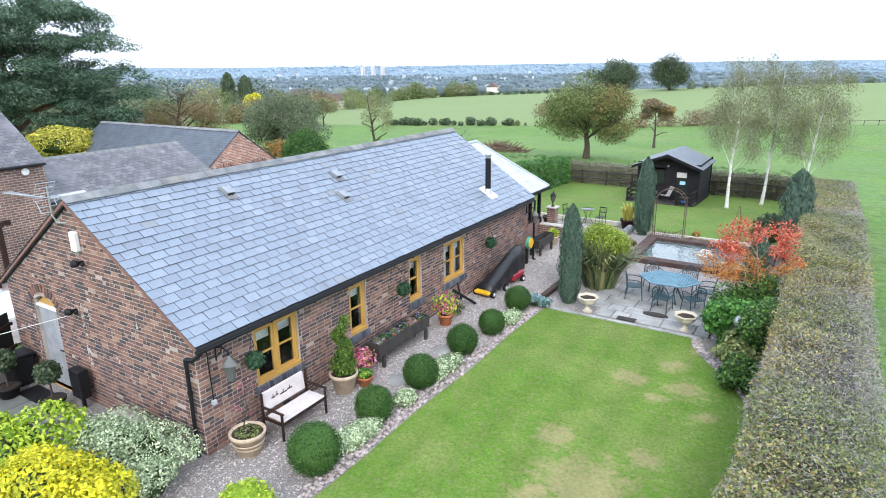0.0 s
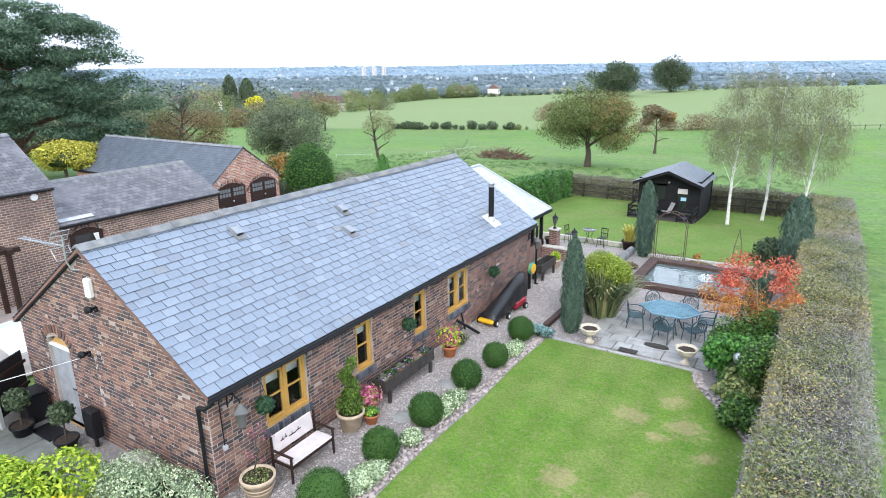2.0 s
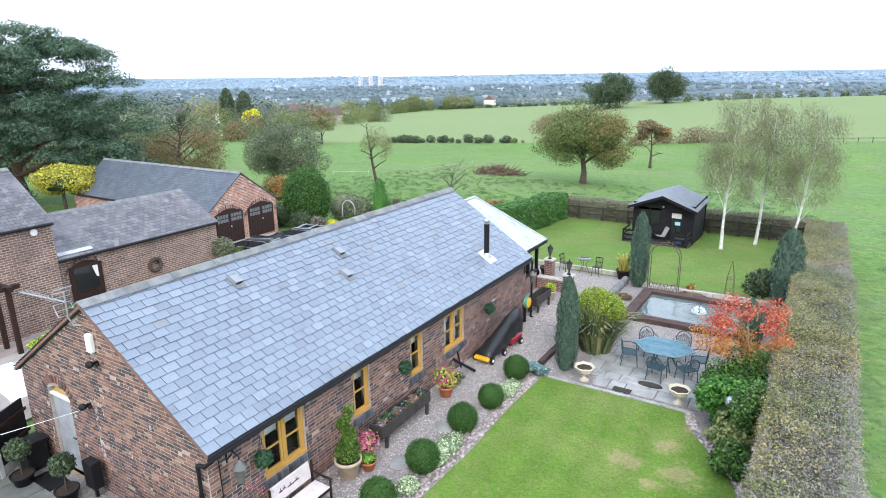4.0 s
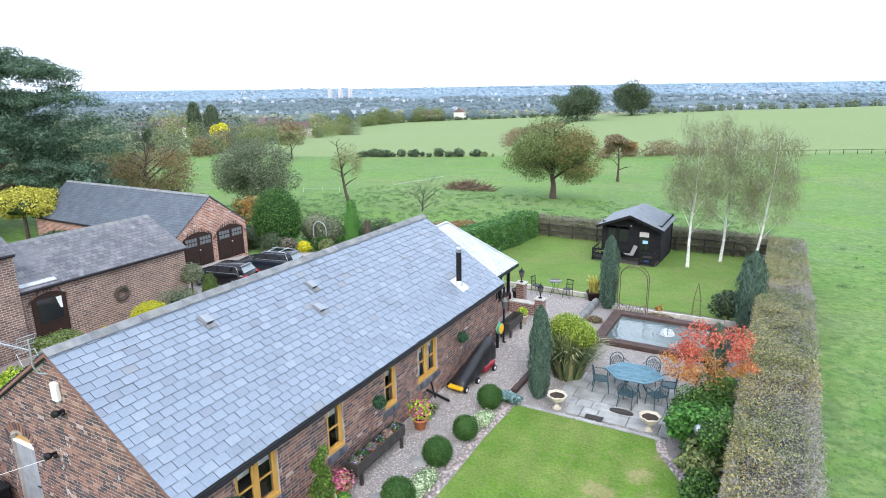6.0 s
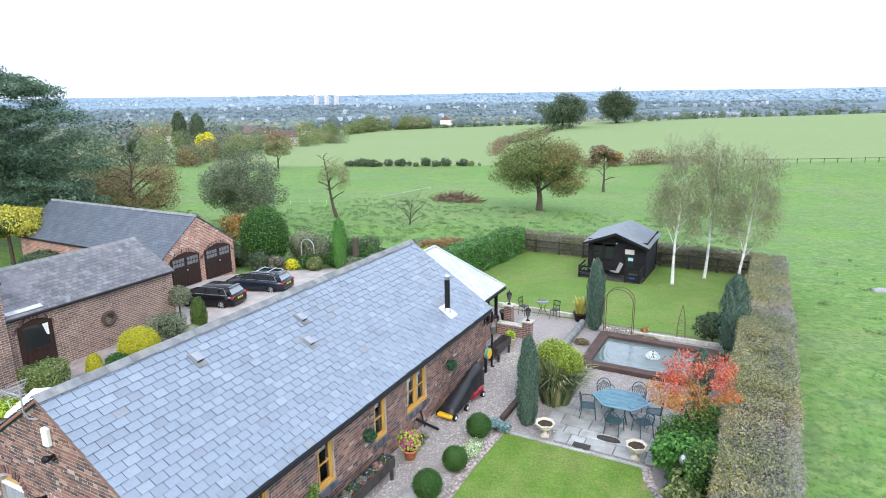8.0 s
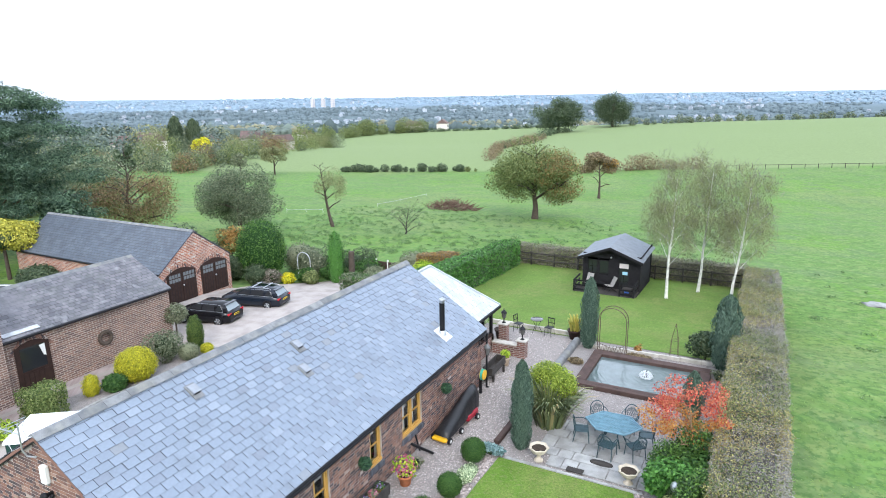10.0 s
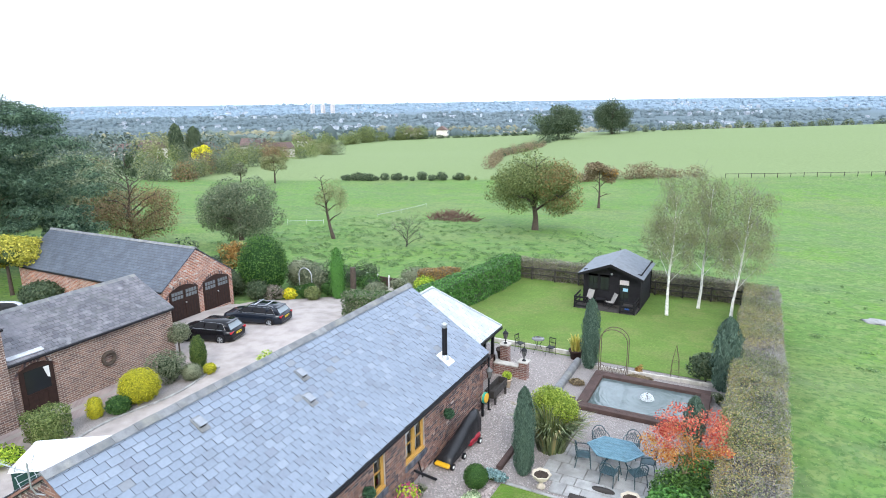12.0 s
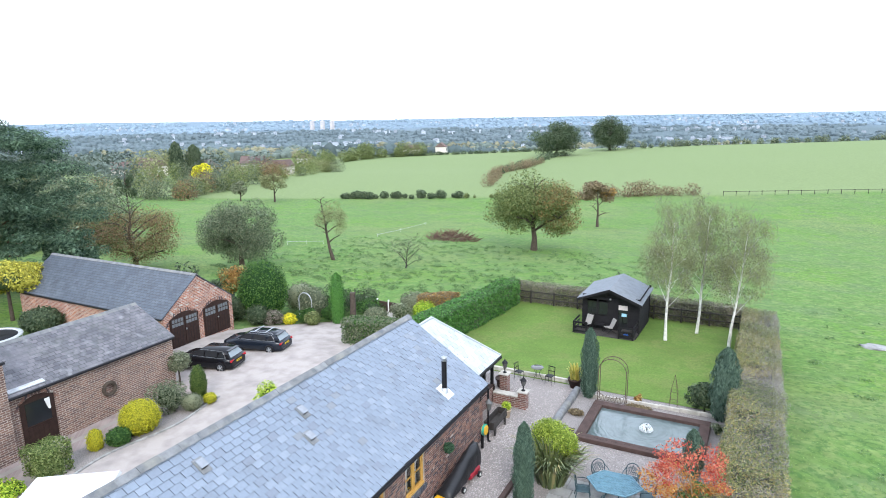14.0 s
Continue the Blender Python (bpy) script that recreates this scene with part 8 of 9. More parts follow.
tree("old_apple_tree", (-35.4, 51.2), 8.4, 0.22, (2.5, 2.5, 2.9, 5.0), M_BIRCHLEAF, 3200, 0.07, "bare gnarled leaning fruit tree", 213, 14, clumps=16, tw=-1.5)
tree("grey_willow", (-39.8, 41.0), 7.0, 0.3, (4.3, 4.6, 4.1, 3.7), M_WILLOW, 32000, 0.085, "rounded grey-green willow tree", 214, 10, clumps=36, inner=0.6, low=-0.9)
tree("brown_tree", (-49, 35), 8.0, 0.3, (4.7, 5.2, 3.6, 3.9), M_RUSSET, 15000, 0.075, "broad brown-leaved autumn tree", 215, 18, extra=(M_OAKLEAF, 0.45), clumps=44, low=-0.9, inner=0.25, first=0.15)
pt = thing("scots_pine", (-49.2, 19.5, land(-49.2, 19.5)), "huge dark Scots pine with spreading limbs", "pine tree")
b_, tips_ = branches((0, 0, -0.3), (-0.8, 0, 13.2), 0.5, 18, 7.0, 221, 3, 0.25, 0.2, 0.4)
part("trunk", b_, mat("pine_bark", (0.14, 0.085, 0.06), 0.95, 0.4, 4, 20, 0.8), pt)
rngq = random.Random(22)
pads = []
for tip in tips_:
    if tip.z < 2.2:
        continue
    for k in range(4):
        w = rngq.uniform(0.7, 1.5)
        pads.append((tip.x + rngq.uniform(-1.2, 1.2), tip.y + rngq.uniform(-1.2, 1.2), tip.z + rngq.uniform(-0.3, 0.7), w, w, w * rngq.uniform(0.3, 0.5)))
for k in range(210):
    z = rngq.uniform(2.5, 14.0)
    a, rr = rngq.uniform(0, 6.28), rngq.uniform(0.2, 1) ** 0.6 * (8.0 if z < 6.5 else 8.0 * math.sqrt(1 - ((z - 6.5) / 8.6) ** 2))
    w = rngq.uniform(0.8, 1.7)
    pads.append((rr * math.cos(a) + 1.1, rr * math.sin(a) + 2.3, z - rr * 0.05, w, w, w * rngq.uniform(0.3, 0.45)))
pp, dd = blob_points(pads, 115000, 23, 0.35)
dd[:, 2] += 0.5
part("crown", leaves_mesh("crown", M_PINE, pp, dd, 0.18, 23, 0.2, 0.5), None, pt)
tree("dark_conifer", (-42.5, 24.0), 6.0, 0.25, (2.4, 2.4, 2.6, 3.0), M_PINE, 4200, 0.16, "dark conifer below the big pine", 224, clumps=14)
tree("field_oak", (-102.5, 356), 20, 0.9, (15.0, 14, 10.5, 10.0), M_DARKTREE, 18000, 0.38, "round dark oak on the skyline of the field", 231, low=-0.9, clumps=60, inner=0.5, group="skyline oaks")
tree("field_oak", (-79.5, 397), 22, 0.9, (12.5, 12, 11.5, 10.8), M_DARKTREE, 18000, 0.38, "round dark oak on the skyline of the field", 232, low=-0.9, clumps=60, inner=0.5, group="skyline oaks")
tree("young_ash", (-104, 116), 9.0, 0.25, (4.2, 4, 3.4, 5.4), M_BIRCHLEAF, 2200, 0.22, "thin yellowish ash tree in the hedge line", 233, clumps=14)
tree("young_ash", (-112, 112), 6.0, 0.2, (2.6, 2.6, 2.4, 3.2), M_GREYLEAF, 1500, 0.2, "small grey-green tree in the hedge line", 234, clumps=10)
tree("dark_fir", (-118, 84), 9.0, 0.25, (2.4, 2.4, 3.6, 4.6), M_DARKTREE, 2000, 0.22, "dark upright tree at the field corner", 235, clumps=10)
bs = thing("bare_shrub", (-25.4, 51.2, land(-25.4, 51.2)), "bare twiggy shrub in rough grass", "shrub")
b_, tips_ = branches((0, 0, -0.1), (0.3, 0, 2.4), 0.08, 16, 2.6, 241, 4, 0.7, 0.1)
part("branches", b_, M_OLDWOOD, bs)
pp = np.array([[q.x, q.y, q.z] for q in tips_])
part("leaves", leaves_mesh("leaves", M_GREYLEAF, np.repeat(pp, 6, 0) + np.random.default_rng(1).normal(0, 0.3, (len(pp) * 6, 3)), np.ones((len(pp) * 6, 3)), 0.09, 4), None, bs)
brush_ = thing("brush_pile", (-31.7, 75.5, land(-31.7, 75.5)), "heap of cut brown brushwood in the field", "brush pile")
tw, rngt = B(), random.Random(5)
for k in range(420):
    a, r = rngt.uniform(0, 6.28), rngt.uniform(0, 1) ** 0.6
    p = Vector((4.2 * r * math.cos(a), 2.2 * r * math.sin(a), rngt.uniform(0, 1.6) * (1 - r)))
    tw.tube(p, p + Vector((rngt.uniform(-1.2, 1.2), rngt.uniform(-1.2, 1.2), rngt.uniform(0, 0.9))), 0.05, 0.02, 3, False)
tagged(part("brushwood", tw, mat("brushwood", (0.17, 0.1, 0.075), 0.95, 0.3, 3, 20, 0), brush_), kind="stuff")


def scatter(name, label, spots, material, n, size, seed, category="hedgerow", up=False):
    """Uneven masses of far leaf: hedgerows and woods too far to tell tree from tree. spots: (x, y, rx, ry, rz)."""
    bl = [(x, y, land(x, y) + rz * 0.7, rx, ry, rz) for x, y, rx, ry, rz in spots]
    p, d = blob_points(bl, n, seed, 0.4)
    if up:
        d = d * 0.35 + (0, -0.45, 0.8)
    ob = new(name, leaves_mesh(name, material, p, d, size, seed, 0.6, 0.25 if up else 0.7))
    return tagged(ob, label, category, kind="stuff")


def crown_field(name, label, spots, material, seed, squash=1.0):
    """Far woods: one uneven, faceted tree top at each spot (x, y, rx, ry, rz)."""
    rng = np.random.default_rng(seed)
    sp = np.array([(x, y, land(x, y), rx, ry, rz * squash) for x, y, rx, ry, rz in spots])
    n, seg = len(sp), 6
    unit = [(math.cos(e) * math.cos(2 * math.pi * (k + 0.5 * j) / seg), math.cos(e) * math.sin(2 * math.pi * (k + 0.5 * j) / seg), math.sin(e)) for j, e in enumerate((-0.4, 0.5)) for k in range(seg)] + [(0, 0, 1)]
    faces = [(j * seg + k, j * seg + (k + 1) % seg, (j + 1) * seg + (k + 1) % seg, (j + 1) * seg + k) for j in range(1) for k in range(seg)]
    tips = [(seg + k, seg + (k + 1) % seg, 2 * seg) for k in range(seg)]
    u, m = np.array(unit), len(unit)
    v = sp[:, None, :3] + (0, 0, 0) + u[None] * sp[:, None, 3:6] * rng.uniform(0.72, 1.25, (n, m, 1)) + np.stack([np.zeros(n), np.zeros(n), sp[:, 5] * 0.5], 1)[:, None]
    me = bpy.data.meshes.new(name)
    f = np.array(faces)[None] + (np.arange(n) * m)[:, None, None]
    g = np.array(tips)[None] + (np.arange(n) * m)[:, None, None]
    me.from_pydata(v.reshape(-1, 3).tolist(), [], f.reshape(-1, 4).tolist() + g.reshape(-1, 3).tolist())
    me.polygons.foreach_set("use_smooth", [True] * len(me.polygons))
    me.materials.append(material)
    return tagged(new(name, me), label, "wood", kind="stuff")


rngf = random.Random(77)
def along(pts, step, lo, hi, wide=1.0):
    out = []
    for (x0, y0), (x1, y1) in zip(pts, pts[1:]):
        n = max(1, int(math.hypot(x1 - x0, y1 - y0) / step))
        for k in range(n):
            u = (k + rngf.random()) / n
            s = rngf.uniform(lo, hi)
            out.append((x0 + (x1 - x0) * u + rngf.uniform(-1, 1), y0 + (y1 - y0) * u + rngf.uniform(-1, 1), s * wide, s * wide, s))
    return out


scatter("hedgerow", "low dark hedgerow across the pasture", along([(-93, 129), (-80, 134), (-63, 143)], 1.6, 0.6, 1.3, 1.2), M_DARKTREE, 6000, 0.22, 251)
scatter("hedgerow", "thin green hedge across the pasture", along([(-63, 143), (-45, 152)], 3.0, 0.4, 0.9), M_HEDGEGREEN, 1500, 0.2, 252)
scatter("hedgerow", "loose brown thicket beyond the oak", along([(-34, 150), (-18, 165), (-5, 170)], 2.0, 1.0, 2.6, 1.2) + along([(-66, 170), (-85, 222), (-92, 300)], 4.0, 1.2, 2.8), M_BROWNLEAF, 16000, 0.2, 253)
scatter("hedgerow", "dark bushes along the field boundary", along([(-85, 222), (-95, 300), (-100, 350)], 7.0, 1.2, 2.4) + along([(-262, 392), (-180, 400), (-110, 410)], 3.0, 1.2, 1.9, 1.5), M_DARKTREE, 16000, 0.3, 254)
scatter("hedgerow", "row of trees on the far field edge", along([(-70, 405), (0, 425), (90, 440), (260, 470)], 5.0, 1.3, 3.6), M_WILLOW, 15000, 0.42, 255)
scatter("hedgerow", "mixed autumn trees along the left field edge", along([(-250, 300), (-252, 384), (-215, 400)], 9.0, 3.5, 7.5) + along([(-130, 105), (-180, 200), (-240, 300)], 9.0, 1.5, 3.0), M_OAKLEAF, 20000, 0.45, 256)
scatter("rough_grass", "coarse tussocks and nettles beyond the hedge", [(rngf.uniform(-44, 9), 40.5 + 32 * rngf.random() ** 1.3, rngf.uniform(0.2, 0.7), rngf.uniform(0.15, 0.45), rngf.uniform(0.06, 0.2)) for k in range(900)] + [(rngf.uniform(12, 40), rngf.uniform(18, 60), rngf.uniform(0.15, 0.5), rngf.uniform(0.15, 0.4), rngf.uniform(0.04, 0.12)) for k in range(60)], leaf_mat("tussock_leaf", (0.1, 0.185, 0.07), (0.16, 0.235, 0.1)), 44000, 0.06, 257, "grass")
left = []
for k in range(70):
    d, a = rngf.uniform(88, 140), radians(rngf.uniform(-70, -56))
    s = rngf.uniform(2.5, 5.5)
    left.append((9.4 + d * math.sin(a), -6.4 + d * math.cos(a), s, s, s * rngf.uniform(0.8, 1.2)))
scatter("left_wood", "dense dark wood beyond the barns", left[:42], M_WOODNEAR, 36000, 0.2, 259, "wood")
scatter("left_wood", "grey-green trees in the wood beyond the barns", left[42:], M_WILLOW, 22000, 0.2, 260, "wood")
left = []
for k in range(120):
    d, a = rngf.uniform(230, 560), radians(rngf.uniform(-70, -43))
    s = rngf.uniform(3.5, 8)
    left.append((9.4 + d * math.sin(a), -6.4 + d * math.cos(a), s, s, s))
scatter("valley_trees", "autumn trees between the houses of the valley", left[:80], M_WOODS, 26000, 0.6, 261, "wood")
scatter("valley_trees", "golden autumn trees between the valley houses", left[80:100], M_BIRCHLEAF, 12000, 0.5, 262, "wood")
for k, (mt, lb, cnt) in enumerate(((M_OAKLEAF, "olive garden trees along the field edge", 26), (M_WILLOW, "grey-green garden trees along the field edge", 26), (M_BIRCHLEAF, "yellowing garden trees along the field edge", 14), (M_RUSSET, "russet garden trees along the field edge", 14))):
    row = []
    for q in range(cnt):
        u = rngf.random() ** 0.8
        w = rngf.uniform(2.4, 4.6)
        row.append((-122 - 60 * u - rngf.uniform(0, 1) ** 1.5 * 45, 92 + 150 * u + rngf.uniform(-8, 8), w, w, w * rngf.uniform(0.8, 1.15)))
    scatter("field_edge_trees", lb, row, mt, 800 * cnt, 0.22, 310 + k, "trees")
for a, d, h, r in ((-50.6, 260, 14, 2.8), (-49.2, 262, 13, 3.2)):
    x, y = 9.4 + d * math.sin(radians(a)), -6.4 + d * math.cos(radians(a))
    cone_tree("tall_fir", (x, y), r, h, M_DARKTREE, 2400, 0.5, "tall dark fir among the valley houses", 270 + int(h), "tall firs")
bush("yellow_maple", (9.4 + 235 * math.sin(radians(-48.6)), -6.4 + 235 * math.cos(radians(-48.6))), (3.4, 3.4, 3.6), M_YELLOW, 1800, 0.5, "bright yellow autumn tree among the houses", "tree", seed=281, rough=0.2)

# houses of the valley
M_HOUSEWALL = mat("pale_house_wall", (0.6, 0.55, 0.5), 0.9, 0.2, 1, 10, 0, per=0.3)
M_HOUSEROOF = mat("brown_tile_roof", (0.16, 0.11, 0.1), 0.9, 0.3, 1, 10, 0, per=0.3)


def cottage(x, y, w, l, h, turn):
    t = thing("village_house", pose(x, y, land(x, y), 0, 0, turn), "distant brick and rendered house with tiled roof", "house", "valley houses")
    part("wall", B().box(-w / 2, -l / 2, -1, w / 2, l / 2, h), M_HOUSEWALL, t)
    part("roof", B().prism([(-w / 2 - 0.4, h - 0.2), (w / 2 + 0.4, h - 0.2), (0, h + w * 0.38)], "y", -l / 2 - 0.3, l / 2 + 0.3), M_HOUSEROOF, t)
    for k in range(3):
        part("window", B().box(w / 2, -l / 2 + 1 + k * l / 3.2, h * 0.4, w / 2 + 0.05, -l / 2 + 2.4 + k * l / 3.2, h * 0.75), M_GLASS, t)
    part("window", B().box(-1, -l / 2 - 0.05, h * 0.4, 1, -l / 2, h * 0.75), M_CURTAIN, t)
    return t


for k in range(16):
    d, a = rngf.uniform(250, 430), radians(rngf.uniform(-54, -42))
    cottage(9.4 + d * math.sin(a), -6.4 + d * math.cos(a), rngf.uniform(7, 9), rngf.uniform(10, 16), rngf.uniform(3, 5.5), rngf.uniform(0, 180))
cottage(-232, 408, 8, 14, 4.5, 70), cottage(-212, 418, 8, 10, 5, 20), cottage(-285, 345, 8, 16, 4, 60)

# the wooded valley and the town
wood, hill, gold, dark, crest = [], [], [], [], []
for k in range(21000):
    d, a = 560 + 3900 * rngf.random() ** 1.25, radians(rngf.uniform(-72, 26))
    x, y = 9.4 + d * math.sin(a), -6.4 + d * math.cos(a)
    belt = noise.noise(Vector((x * 0.004, y * 0.004, 3)))
    if belt + 0.22 < 0:
        continue
    w = rngf.uniform(0.55, 1.25) * (4.0 + d * 0.0017)
    kind = noise.noise(Vector((x * 0.006, y * 0.006, 9)))
    # Farther rows take leaf colours with more haze mixed in.
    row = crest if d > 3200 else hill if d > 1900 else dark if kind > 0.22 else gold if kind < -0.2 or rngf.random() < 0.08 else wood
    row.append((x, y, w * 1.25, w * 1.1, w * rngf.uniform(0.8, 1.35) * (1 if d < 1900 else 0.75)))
crown_field("valley_wood", "far belts of trees across the valley", wood, M_WOODS, 291)
crown_field("dark_valley_wood", "dark conifer belts across the valley", dark, M_WOODSDARK, 295, 1.3)
crown_field("golden_wood", "yellowing trees across the valley", gold, M_WOODSGOLD, 293)
crown_field("hill_wood", "hazy wooded hills on the horizon", hill, M_HILLHAZE, 292)
crown_field("crest_wood", "haze-tinted pale blue wooded hills along the skyline", crest, M_CRESTHAZE, 294, 0.8)
town, roofs = B(), B()
for k in range(1500):
    d, a = 1250 + 2900 * rngf.random() ** 0.8, radians(rngf.uniform(-68, 18))
    x, y = 9.4 + d * math.sin(a), -6.4 + d * math.cos(a)
    if noise.noise(Vector((x * 0.003, y * 0.003, 21))) < 0.18:
        continue
    z, w, l, h = land(x, y), rngf.uniform(3, 5), rngf.uniform(8, 20), rngf.uniform(5, 8) + d * 0.0016
    q = pose(x, y, z, 0, 0, rngf.uniform(0, 180))
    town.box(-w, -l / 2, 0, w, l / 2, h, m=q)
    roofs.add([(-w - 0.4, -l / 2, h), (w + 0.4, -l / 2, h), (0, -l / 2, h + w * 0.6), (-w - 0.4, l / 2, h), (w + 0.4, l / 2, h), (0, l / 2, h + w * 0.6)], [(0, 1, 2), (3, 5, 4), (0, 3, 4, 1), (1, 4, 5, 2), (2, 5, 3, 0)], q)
# Town walls and roofs carry distance haze as a blue-grey base colour.
solid("town_houses", town, mat("hazed_town_wall", (0.42, 0.46, 0.51), 0.9, 0.2, 0.1, 1, 0, per=0.25), "pale haze-tinted houses of a distant town", "town", kind="stuff")
solid("town_roofs", roofs, mat("hazed_town_roof", (0.28, 0.31, 0.35), 0.9, 0.2, 0.1, 1, 0, per=0.25), "haze-tinted blue-grey roofs of a distant town", "town", kind="stuff")
for a in (-39.1, -38.2, -37.35):
    d = 3250
    x, y = 9.4 + d * math.sin(radians(a)), -6.4 + d * math.cos(radians(a))
    t = thing("tower_block", (x, y, land(x, y)), "distant pale pink residential tower block", "tower block", "tower blocks")
    part("tower", B().box(-8, -8, 0, 8, 8, 50), mat("tower_wall", (0.6, 0.55, 0.53), 0.9, 0.15, 0.05, 1, 0), t)
    for k in range(5):
        part("window_band", B().box(-8.2, -8.2, 6 + k * 9, 8.2, 8.2, 8 + k * 9), M_LEAD, t)
    part("plant_room", B().box(-4, -4, 50, 4, 4, 53), M_HOUSEWALL, t)
# field fence on the right and the gate
solid("concrete_slab", B().blob((16.6, 38.8, land(16.6, 38.8)), (0.8, 0.6, 0.1), 12, 0.25, 8), M_SLAB, "pale flat stone lying in the pasture", "stone")
et = thing("tape_fence", (0, 0, 0), "white electric tape fence on thin stakes in the pasture", "fence")
for run_ in (((-42.9, 72.0), (-43.6, 80.0), (-45.1, 91.4)), ((-48.0, 57.4), (-46.0, 59.0), (-44.2, 60.4))):
    part("tape", B().path([(x, y, land(x, y) + 0.4) for x, y in run_], 0.02, 4), M_LEAD, et, "white tape")
    for x, y in run_:
        part("stake", B().tube((x, y, land(x, y) - 0.1), (x, y, land(x, y) + 0.6), 0.015, n=5), M_CURTAIN, et)
ff = thing("field_fence", (0, 0, 0), "weathered post and wire fence across the field", "fence")
for k in range(34):
    x, y = 0.3 + k * 3.0, 170.7 + k * 1.05
    part("post", B().box(x - 0.07, y - 0.07, land(x, y) - 0.3, x + 0.07, y + 0.07, land(x, y) + 1.2), M_OLDWOOD, ff)
part("top_rail", B().path([(0.3 + k * 3.0, 170.7 + k * 1.05, land(0.3 + k * 3.0, 170.7 + k * 1.05) + 1.05) for k in range(34)], 0.05, 4), M_OLDWOOD, ff)
solid("fallen_branch", B().path([(1.6, 41.5, land(1.6, 41.5) + 1.6), (0.2, 42, land(0, 42) + 1.9), (-1.0, 42.3, land(-1, 42.3) + 1.75)], 0.07, 5).path([(0.2, 42, land(0, 42) + 1.9), (-0.3, 42.5, land(0, 42) + 2.6)], 0.04, 5).path([(1.6, 41.5, land(1.6, 41.5) + 1.6), (2.6, 41.2, land(2.6, 41.2) - 0.1)], 0.09, 5), M_OLDWOOD, "bare pale dead branch behind the hedge", "branch")

# ---------------------------------------------------------------- bricks and slates, piece by piece
def brick_mesh(l, h, d):
    c = 0.003
    b = B()
    b.add([(0, 0, 0), (l, 0, 0), (l, 0, h), (0, 0, h), (c, -d, c), (l - c, -d, c), (l - c, -d, h - c), (c, -d, h - c)], [(4, 5, 6, 7), (0, 1, 5, 4), (1, 2, 6, 5), (2, 3, 7, 6), (3, 0, 4, 7)])
    return b


COURSE, BL, JOINT = 0.09, 0.252, 0.017
rngb = random.Random(4)
BR_F = brick_mesh(BL - JOINT, COURSE - JOINT, 0.006).mesh("brick", M_BRICK)
BR_H = brick_mesh(BL / 2 - JOINT, COURSE - JOINT, 0.006).mesh("brick", M_BRICK)


def lay_wall(origin, turn, length, height_at, holes, near):
    """Lays bricks in a bond on a wall face. near(u, z): True where a brick is its own object."""
    m0 = Matrix.Translation(origin) @ pose(0, 0, 0, 0, 0, turn)
    parent = gable_near if turn == 0 else front
    far, singles, row, z = B(), 0, 0, 0.0
    while z < 5:
        u = (0.0 if row % 2 == 0 else -BL / 2) + rngb.uniform(-0.02, 0.02)
        heads = row % 4 == 3
        while u < length:
            step = BL / 2 if heads or rngb.random() < 0.06 else BL
            a, c = max(0, u), min(length, u + step)
            u += step
            pieces = [(a, c)]
            for h0, h1, lo, hi in holes:
                if z + COURSE > lo + 0.01 and z < hi - 0.01:
                    pieces = [q for p in pieces for q in ((p[0], min(p[1], h0)), (max(p[0], h1), p[1])) if q[1] - q[0] > 0.04]
            for p0, p1 in pieces:
                top = height_at((p0 + p1) / 2)
                if z + COURSE * 0.6 > top or p1 - p0 < 0.04:
                    continue
                out = rngb.uniform(0, 0.004)
                full = abs(p1 - p0 - BL) < 1e-4
                if full and singles < 300 and near(p0, z):
                    o = new("brick", BR_F)
                    o.parent = parent
                    o.matrix_world = m0 @ Matrix.Translation((p0 + JOINT / 2, -out, z + JOINT / 2))
                    singles += 1
                else:
                    far.add(*_brick(p0 + JOINT / 2, p1 - JOINT / 2, z + JOINT / 2, z + COURSE - JOINT / 2, 0.006 + out))
        z += COURSE
        row += 1
    ob = part("brickwork", far, M_BRICK, parent)
    ob.matrix_world = m0
    tagged(ob, "mixed red and dark brown old bricks", kind="stuff")


def _brick(a, c, z0, z1, d):
    e = 0.003
    return ([(a, 0, z0), (c, 0, z0), (c, 0, z1), (a, 0, z1), (a + e, -d, z0 + e), (c - e, -d, z0 + e), (c - e, -d, z1 - e), (a + e, -d, z1 - e)], [(4, 5, 6, 7), (0, 1, 5, 4), (1, 2, 6, 5), (2, 3, 7, 6), (3, 0, 4, 7)])


lay_wall((HX1, HY0, 0.0), 90, HY1 - HY0, lambda u: 2.4, [(a - HY0, c - HY0, lo - 0.19, hi) for a, c, lo, hi, k in WINDOWS], lambda u, z: u < 4.2)
lay_wall((HX0, HY0, 0.0), 0, HX1 - HX0, lambda u: RZ - 0.16 - slope * abs(HX0 + u - RX), [(DOOR[0] - HX0, DOOR[1] - HX0, 0, DOOR[3] + 0.1)], lambda u, z: u > 4.6 and z > 0.6)
# brick arch over the side door
for k in range(13):
    a = math.pi * (0.12 + 0.76 * k / 12)
    cx, r = (DOOR[0] + DOOR[1]) / 2, 0.62
    part("brick", B().box(-0.035, -0.03, 0, 0.035, 0, 0.2, m=Matrix.Translation((cx + r * math.cos(a), HY0, DOOR[3] - 0.3 + r * math.sin(a) * 0.9)) @ pose(0, 0, 0, 0, 90 - math.degrees(a) * 0.8 - 18, 0)), M_BRICK, gable_near)

# slates of the main roof
GAUGE_N, SW = 20, 0.335
run = -RX
ang = math.atan(slope)
gauge = run / math.cos(ang) / GAUGE_N
# Edge colour paints the shadow of the joints along with lichen and dirt.
M_SLATEEDGE = mat("shaded_dirty_slate_edge", (0.085, 0.095, 0.115), 0.8, 0.3, 6, 40, 0)


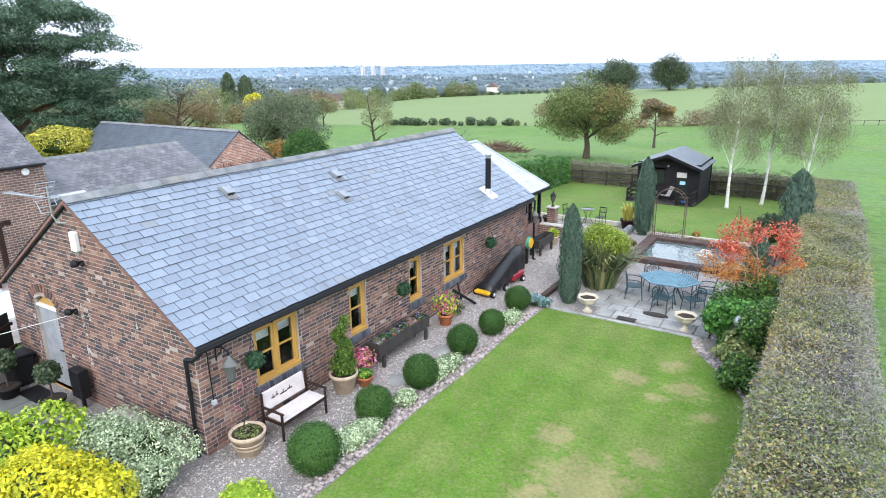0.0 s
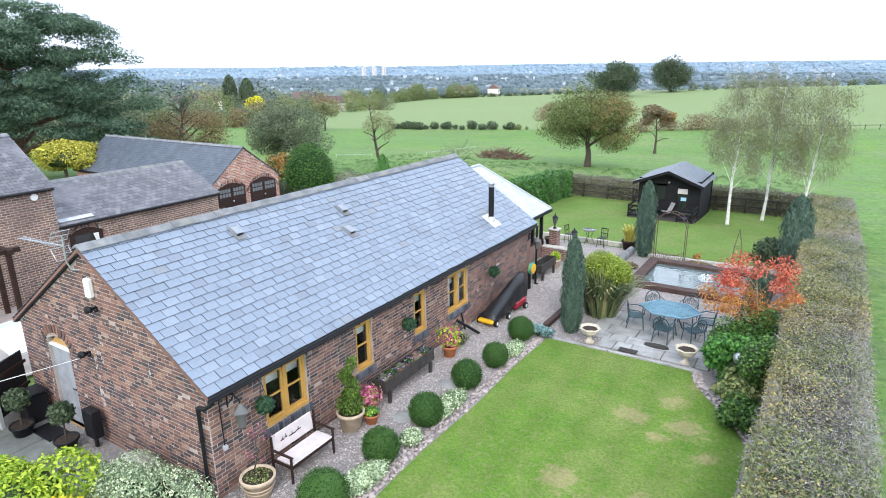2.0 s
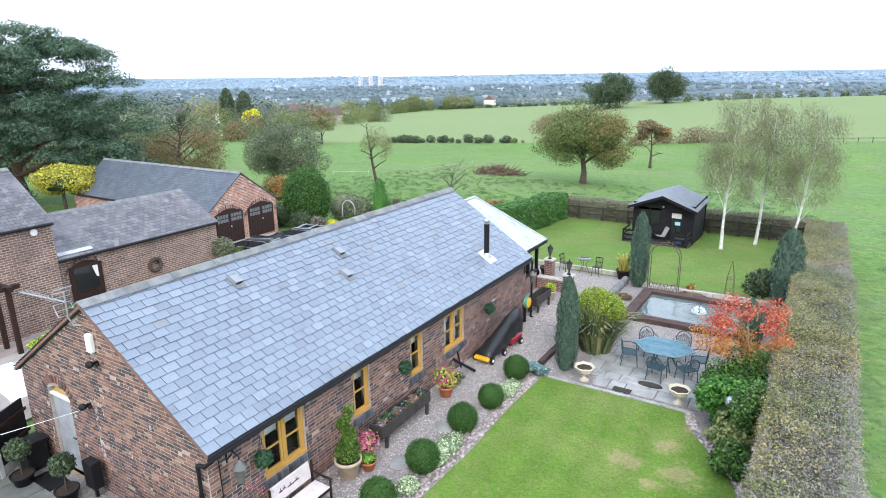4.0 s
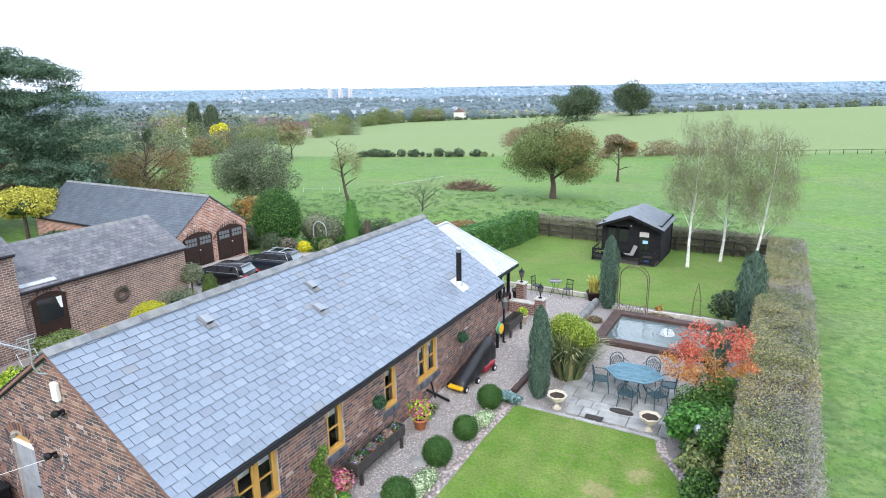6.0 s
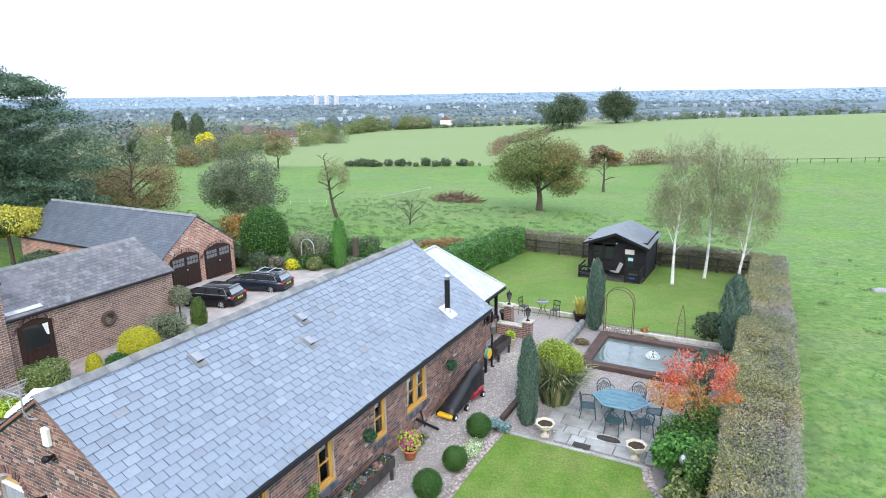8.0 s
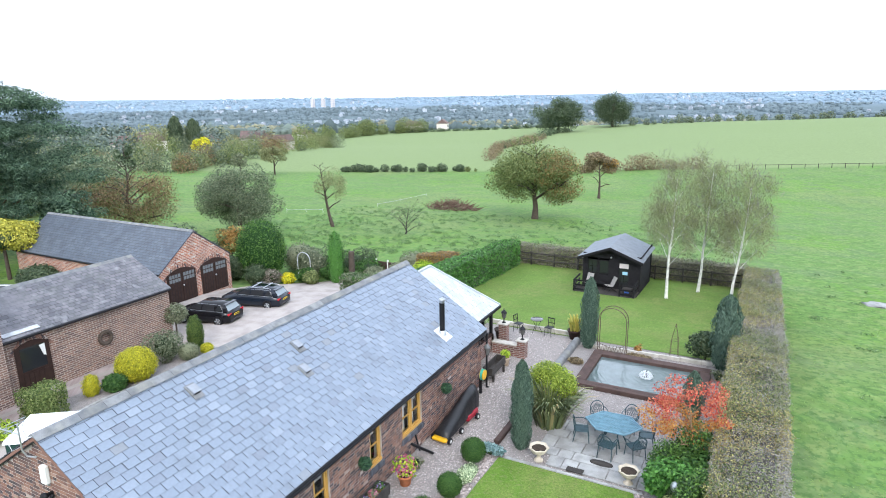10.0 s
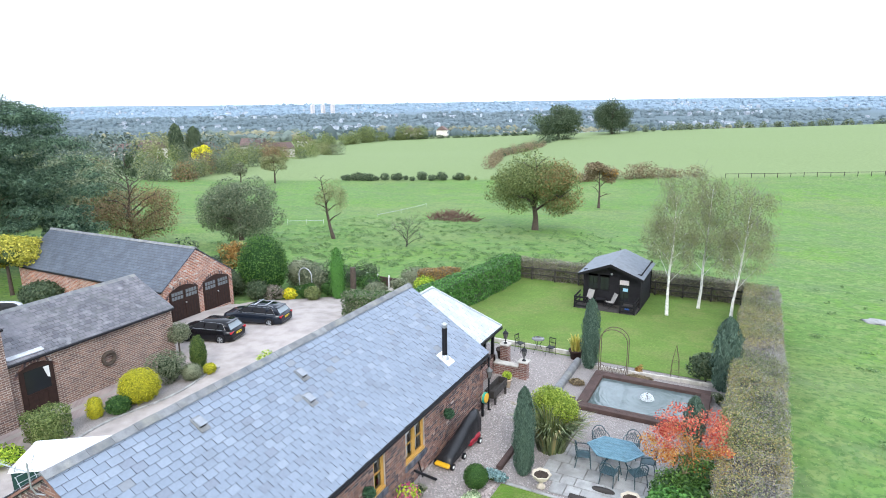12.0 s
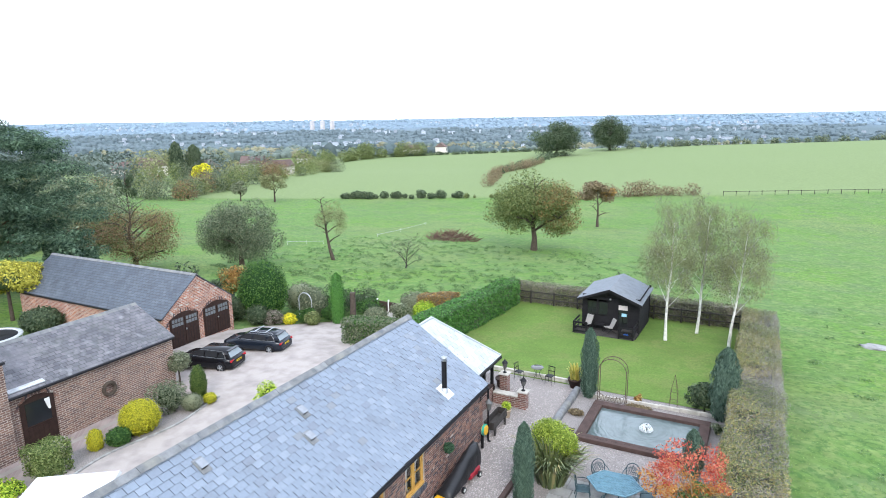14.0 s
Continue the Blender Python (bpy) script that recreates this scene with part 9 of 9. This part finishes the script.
def slate_shape(w, g, side, chip=0.0):
    """One slate: dressed top face, a tail and two sides that take the darkened edge colour."""
    v = [(chip, 0.006, 0.022), (0, w - 0.006, 0.022), (-g, w - 0.006, 0.002), (-g, 0.006, 0.002), (chip - 0.004 * side, 0.006, 0), (-0.004 * side, w - 0.006, 0), (-g, w - 0.004, -0.006), (-g, 0.004, -0.006)]
    return v, [(0, 1, 2, 3)], [(0, 4, 5, 1), (0, 3, 7, 4), (1, 5, 6, 2)]


def slate_mesh(parts_):
    """Top faces in the slate material, cut edges in the dark one of joint shadow and dirt."""
    b, edge = B(), []
    for v, top, cut, m in parts_:
        b.add(v, top + cut, m)
        edge += [0] * len(top) + [1] * len(cut)
    me = b.mesh("slate", M_SLATE)
    me.materials.append(M_SLATEEDGE)
    me.polygons.foreach_set("material_index", edge)
    me.update()
    return me


me_slate = slate_mesh([(*slate_shape(SW, gauge * 1.12, 1), None)])
rngs, singles, slate_far = random.Random(8), 0, []
for side in (1, -1):
    for j in range(GAUGE_N):
        y = -0.03 - (SW / 2 if j % 2 else 0) + rngs.uniform(-0.012, 0.012)
        while y < 15.43:
            a, c = max(y, -0.03), min(y + SW, 15.45)
            y += SW
            if c - a < 0.05:
                continue
            xx = 0.03 - (run + 0.03) * j / GAUGE_N if side == 1 else -7.53 + (run + 0.03) * j / GAUGE_N
            m = Matrix.Translation((xx + rngs.uniform(-0.006, 0.006), a, EZ + (RZ - EZ) * j / GAUGE_N - 0.01 + rngs.uniform(0, 0.007))) @ pose(0, 0, 0, 0, math.degrees(ang) * side + rngs.uniform(-0.3, 0.3), rngs.uniform(-0.6, 0.6))
            if side == 1 and abs(c - a - SW) < 1e-4 and singles < 300 and a < 5.2:
                o = new("slate", me_slate)
                o.parent = roof_base
                o.matrix_world = m
                singles += 1
            else:
                slate_far.append((*slate_shape(c - a, gauge * 1.12 * side, side, rngs.choice((0, 0, 0, 0, -0.015, 0.008))), m))
tagged(part("slating", slate_mesh(slate_far), None, roof_base), "blue-grey natural slates in even courses", kind="stuff")
# ridge tiles
y = -0.04
while y < 15.4:
    l = 0.62 if y > 0.6 else 1.0
    rz = RZ + 0.03 + rngs.uniform(-0.006, 0.006)
    part("ridge_tile", B().prism([(RX - 0.19, rz - 0.1), (RX - 0.18, rz - 0.085), (RX - 0.03, rz + 0.02), (RX + 0.03, rz + 0.02), (RX + 0.18, rz - 0.085), (RX + 0.19, rz - 0.1), (RX, rz - 0.03)], "y", y, min(y + l - 0.008, 15.46)), M_RIDGE, house)
    y += l
part("verge", B().prism([(0.02, EZ - 0.03), (RX, RZ - 0.03), (-7.5, EZ - 0.03), (-7.5, EZ - 0.1), (RX, RZ - 0.11), (0.02, EZ - 0.11)], "y", -0.025, 0.0), M_BRICK, house, "brick-red mortared verge")

# lime-white splashes and runs on the gable bricks
M_LIMEWASH = mat("lime_stain", (0.5, 0.48, 0.46), 0.95, 0.4, 12, 60, 0.2)
rngw = random.Random(6)
for cx, cz, w, h, n in ((-4.0, 1.75, 0.05, 0.75, 16), (-3.9, 2.3, 0.3, 0.12, 8), (-1.9, 2.45, 0.1, 0.16, 4), (-2.2, 1.3, 0.9, 0.6, 7), (-3.0, 3.0, 0.7, 0.4, 6), (-6.3, 1.4, 0.06, 0.8, 8)):
    for k in range(n):
        x, z = cx + rngw.uniform(-w, w), cz + rngw.uniform(-h, h)
        r = rngw.uniform(0.015, 0.045)
        part("lime_stain", B().prism([(x + r * rngw.uniform(0.5, 1.2) * math.cos(a * 0.785), z + r * rngw.uniform(0.6, 1.5) * math.sin(a * 0.785)) for a in range(8)], "y", HY0 - 0.0135, HY0 - 0.011), M_LIMEWASH, gable_near)
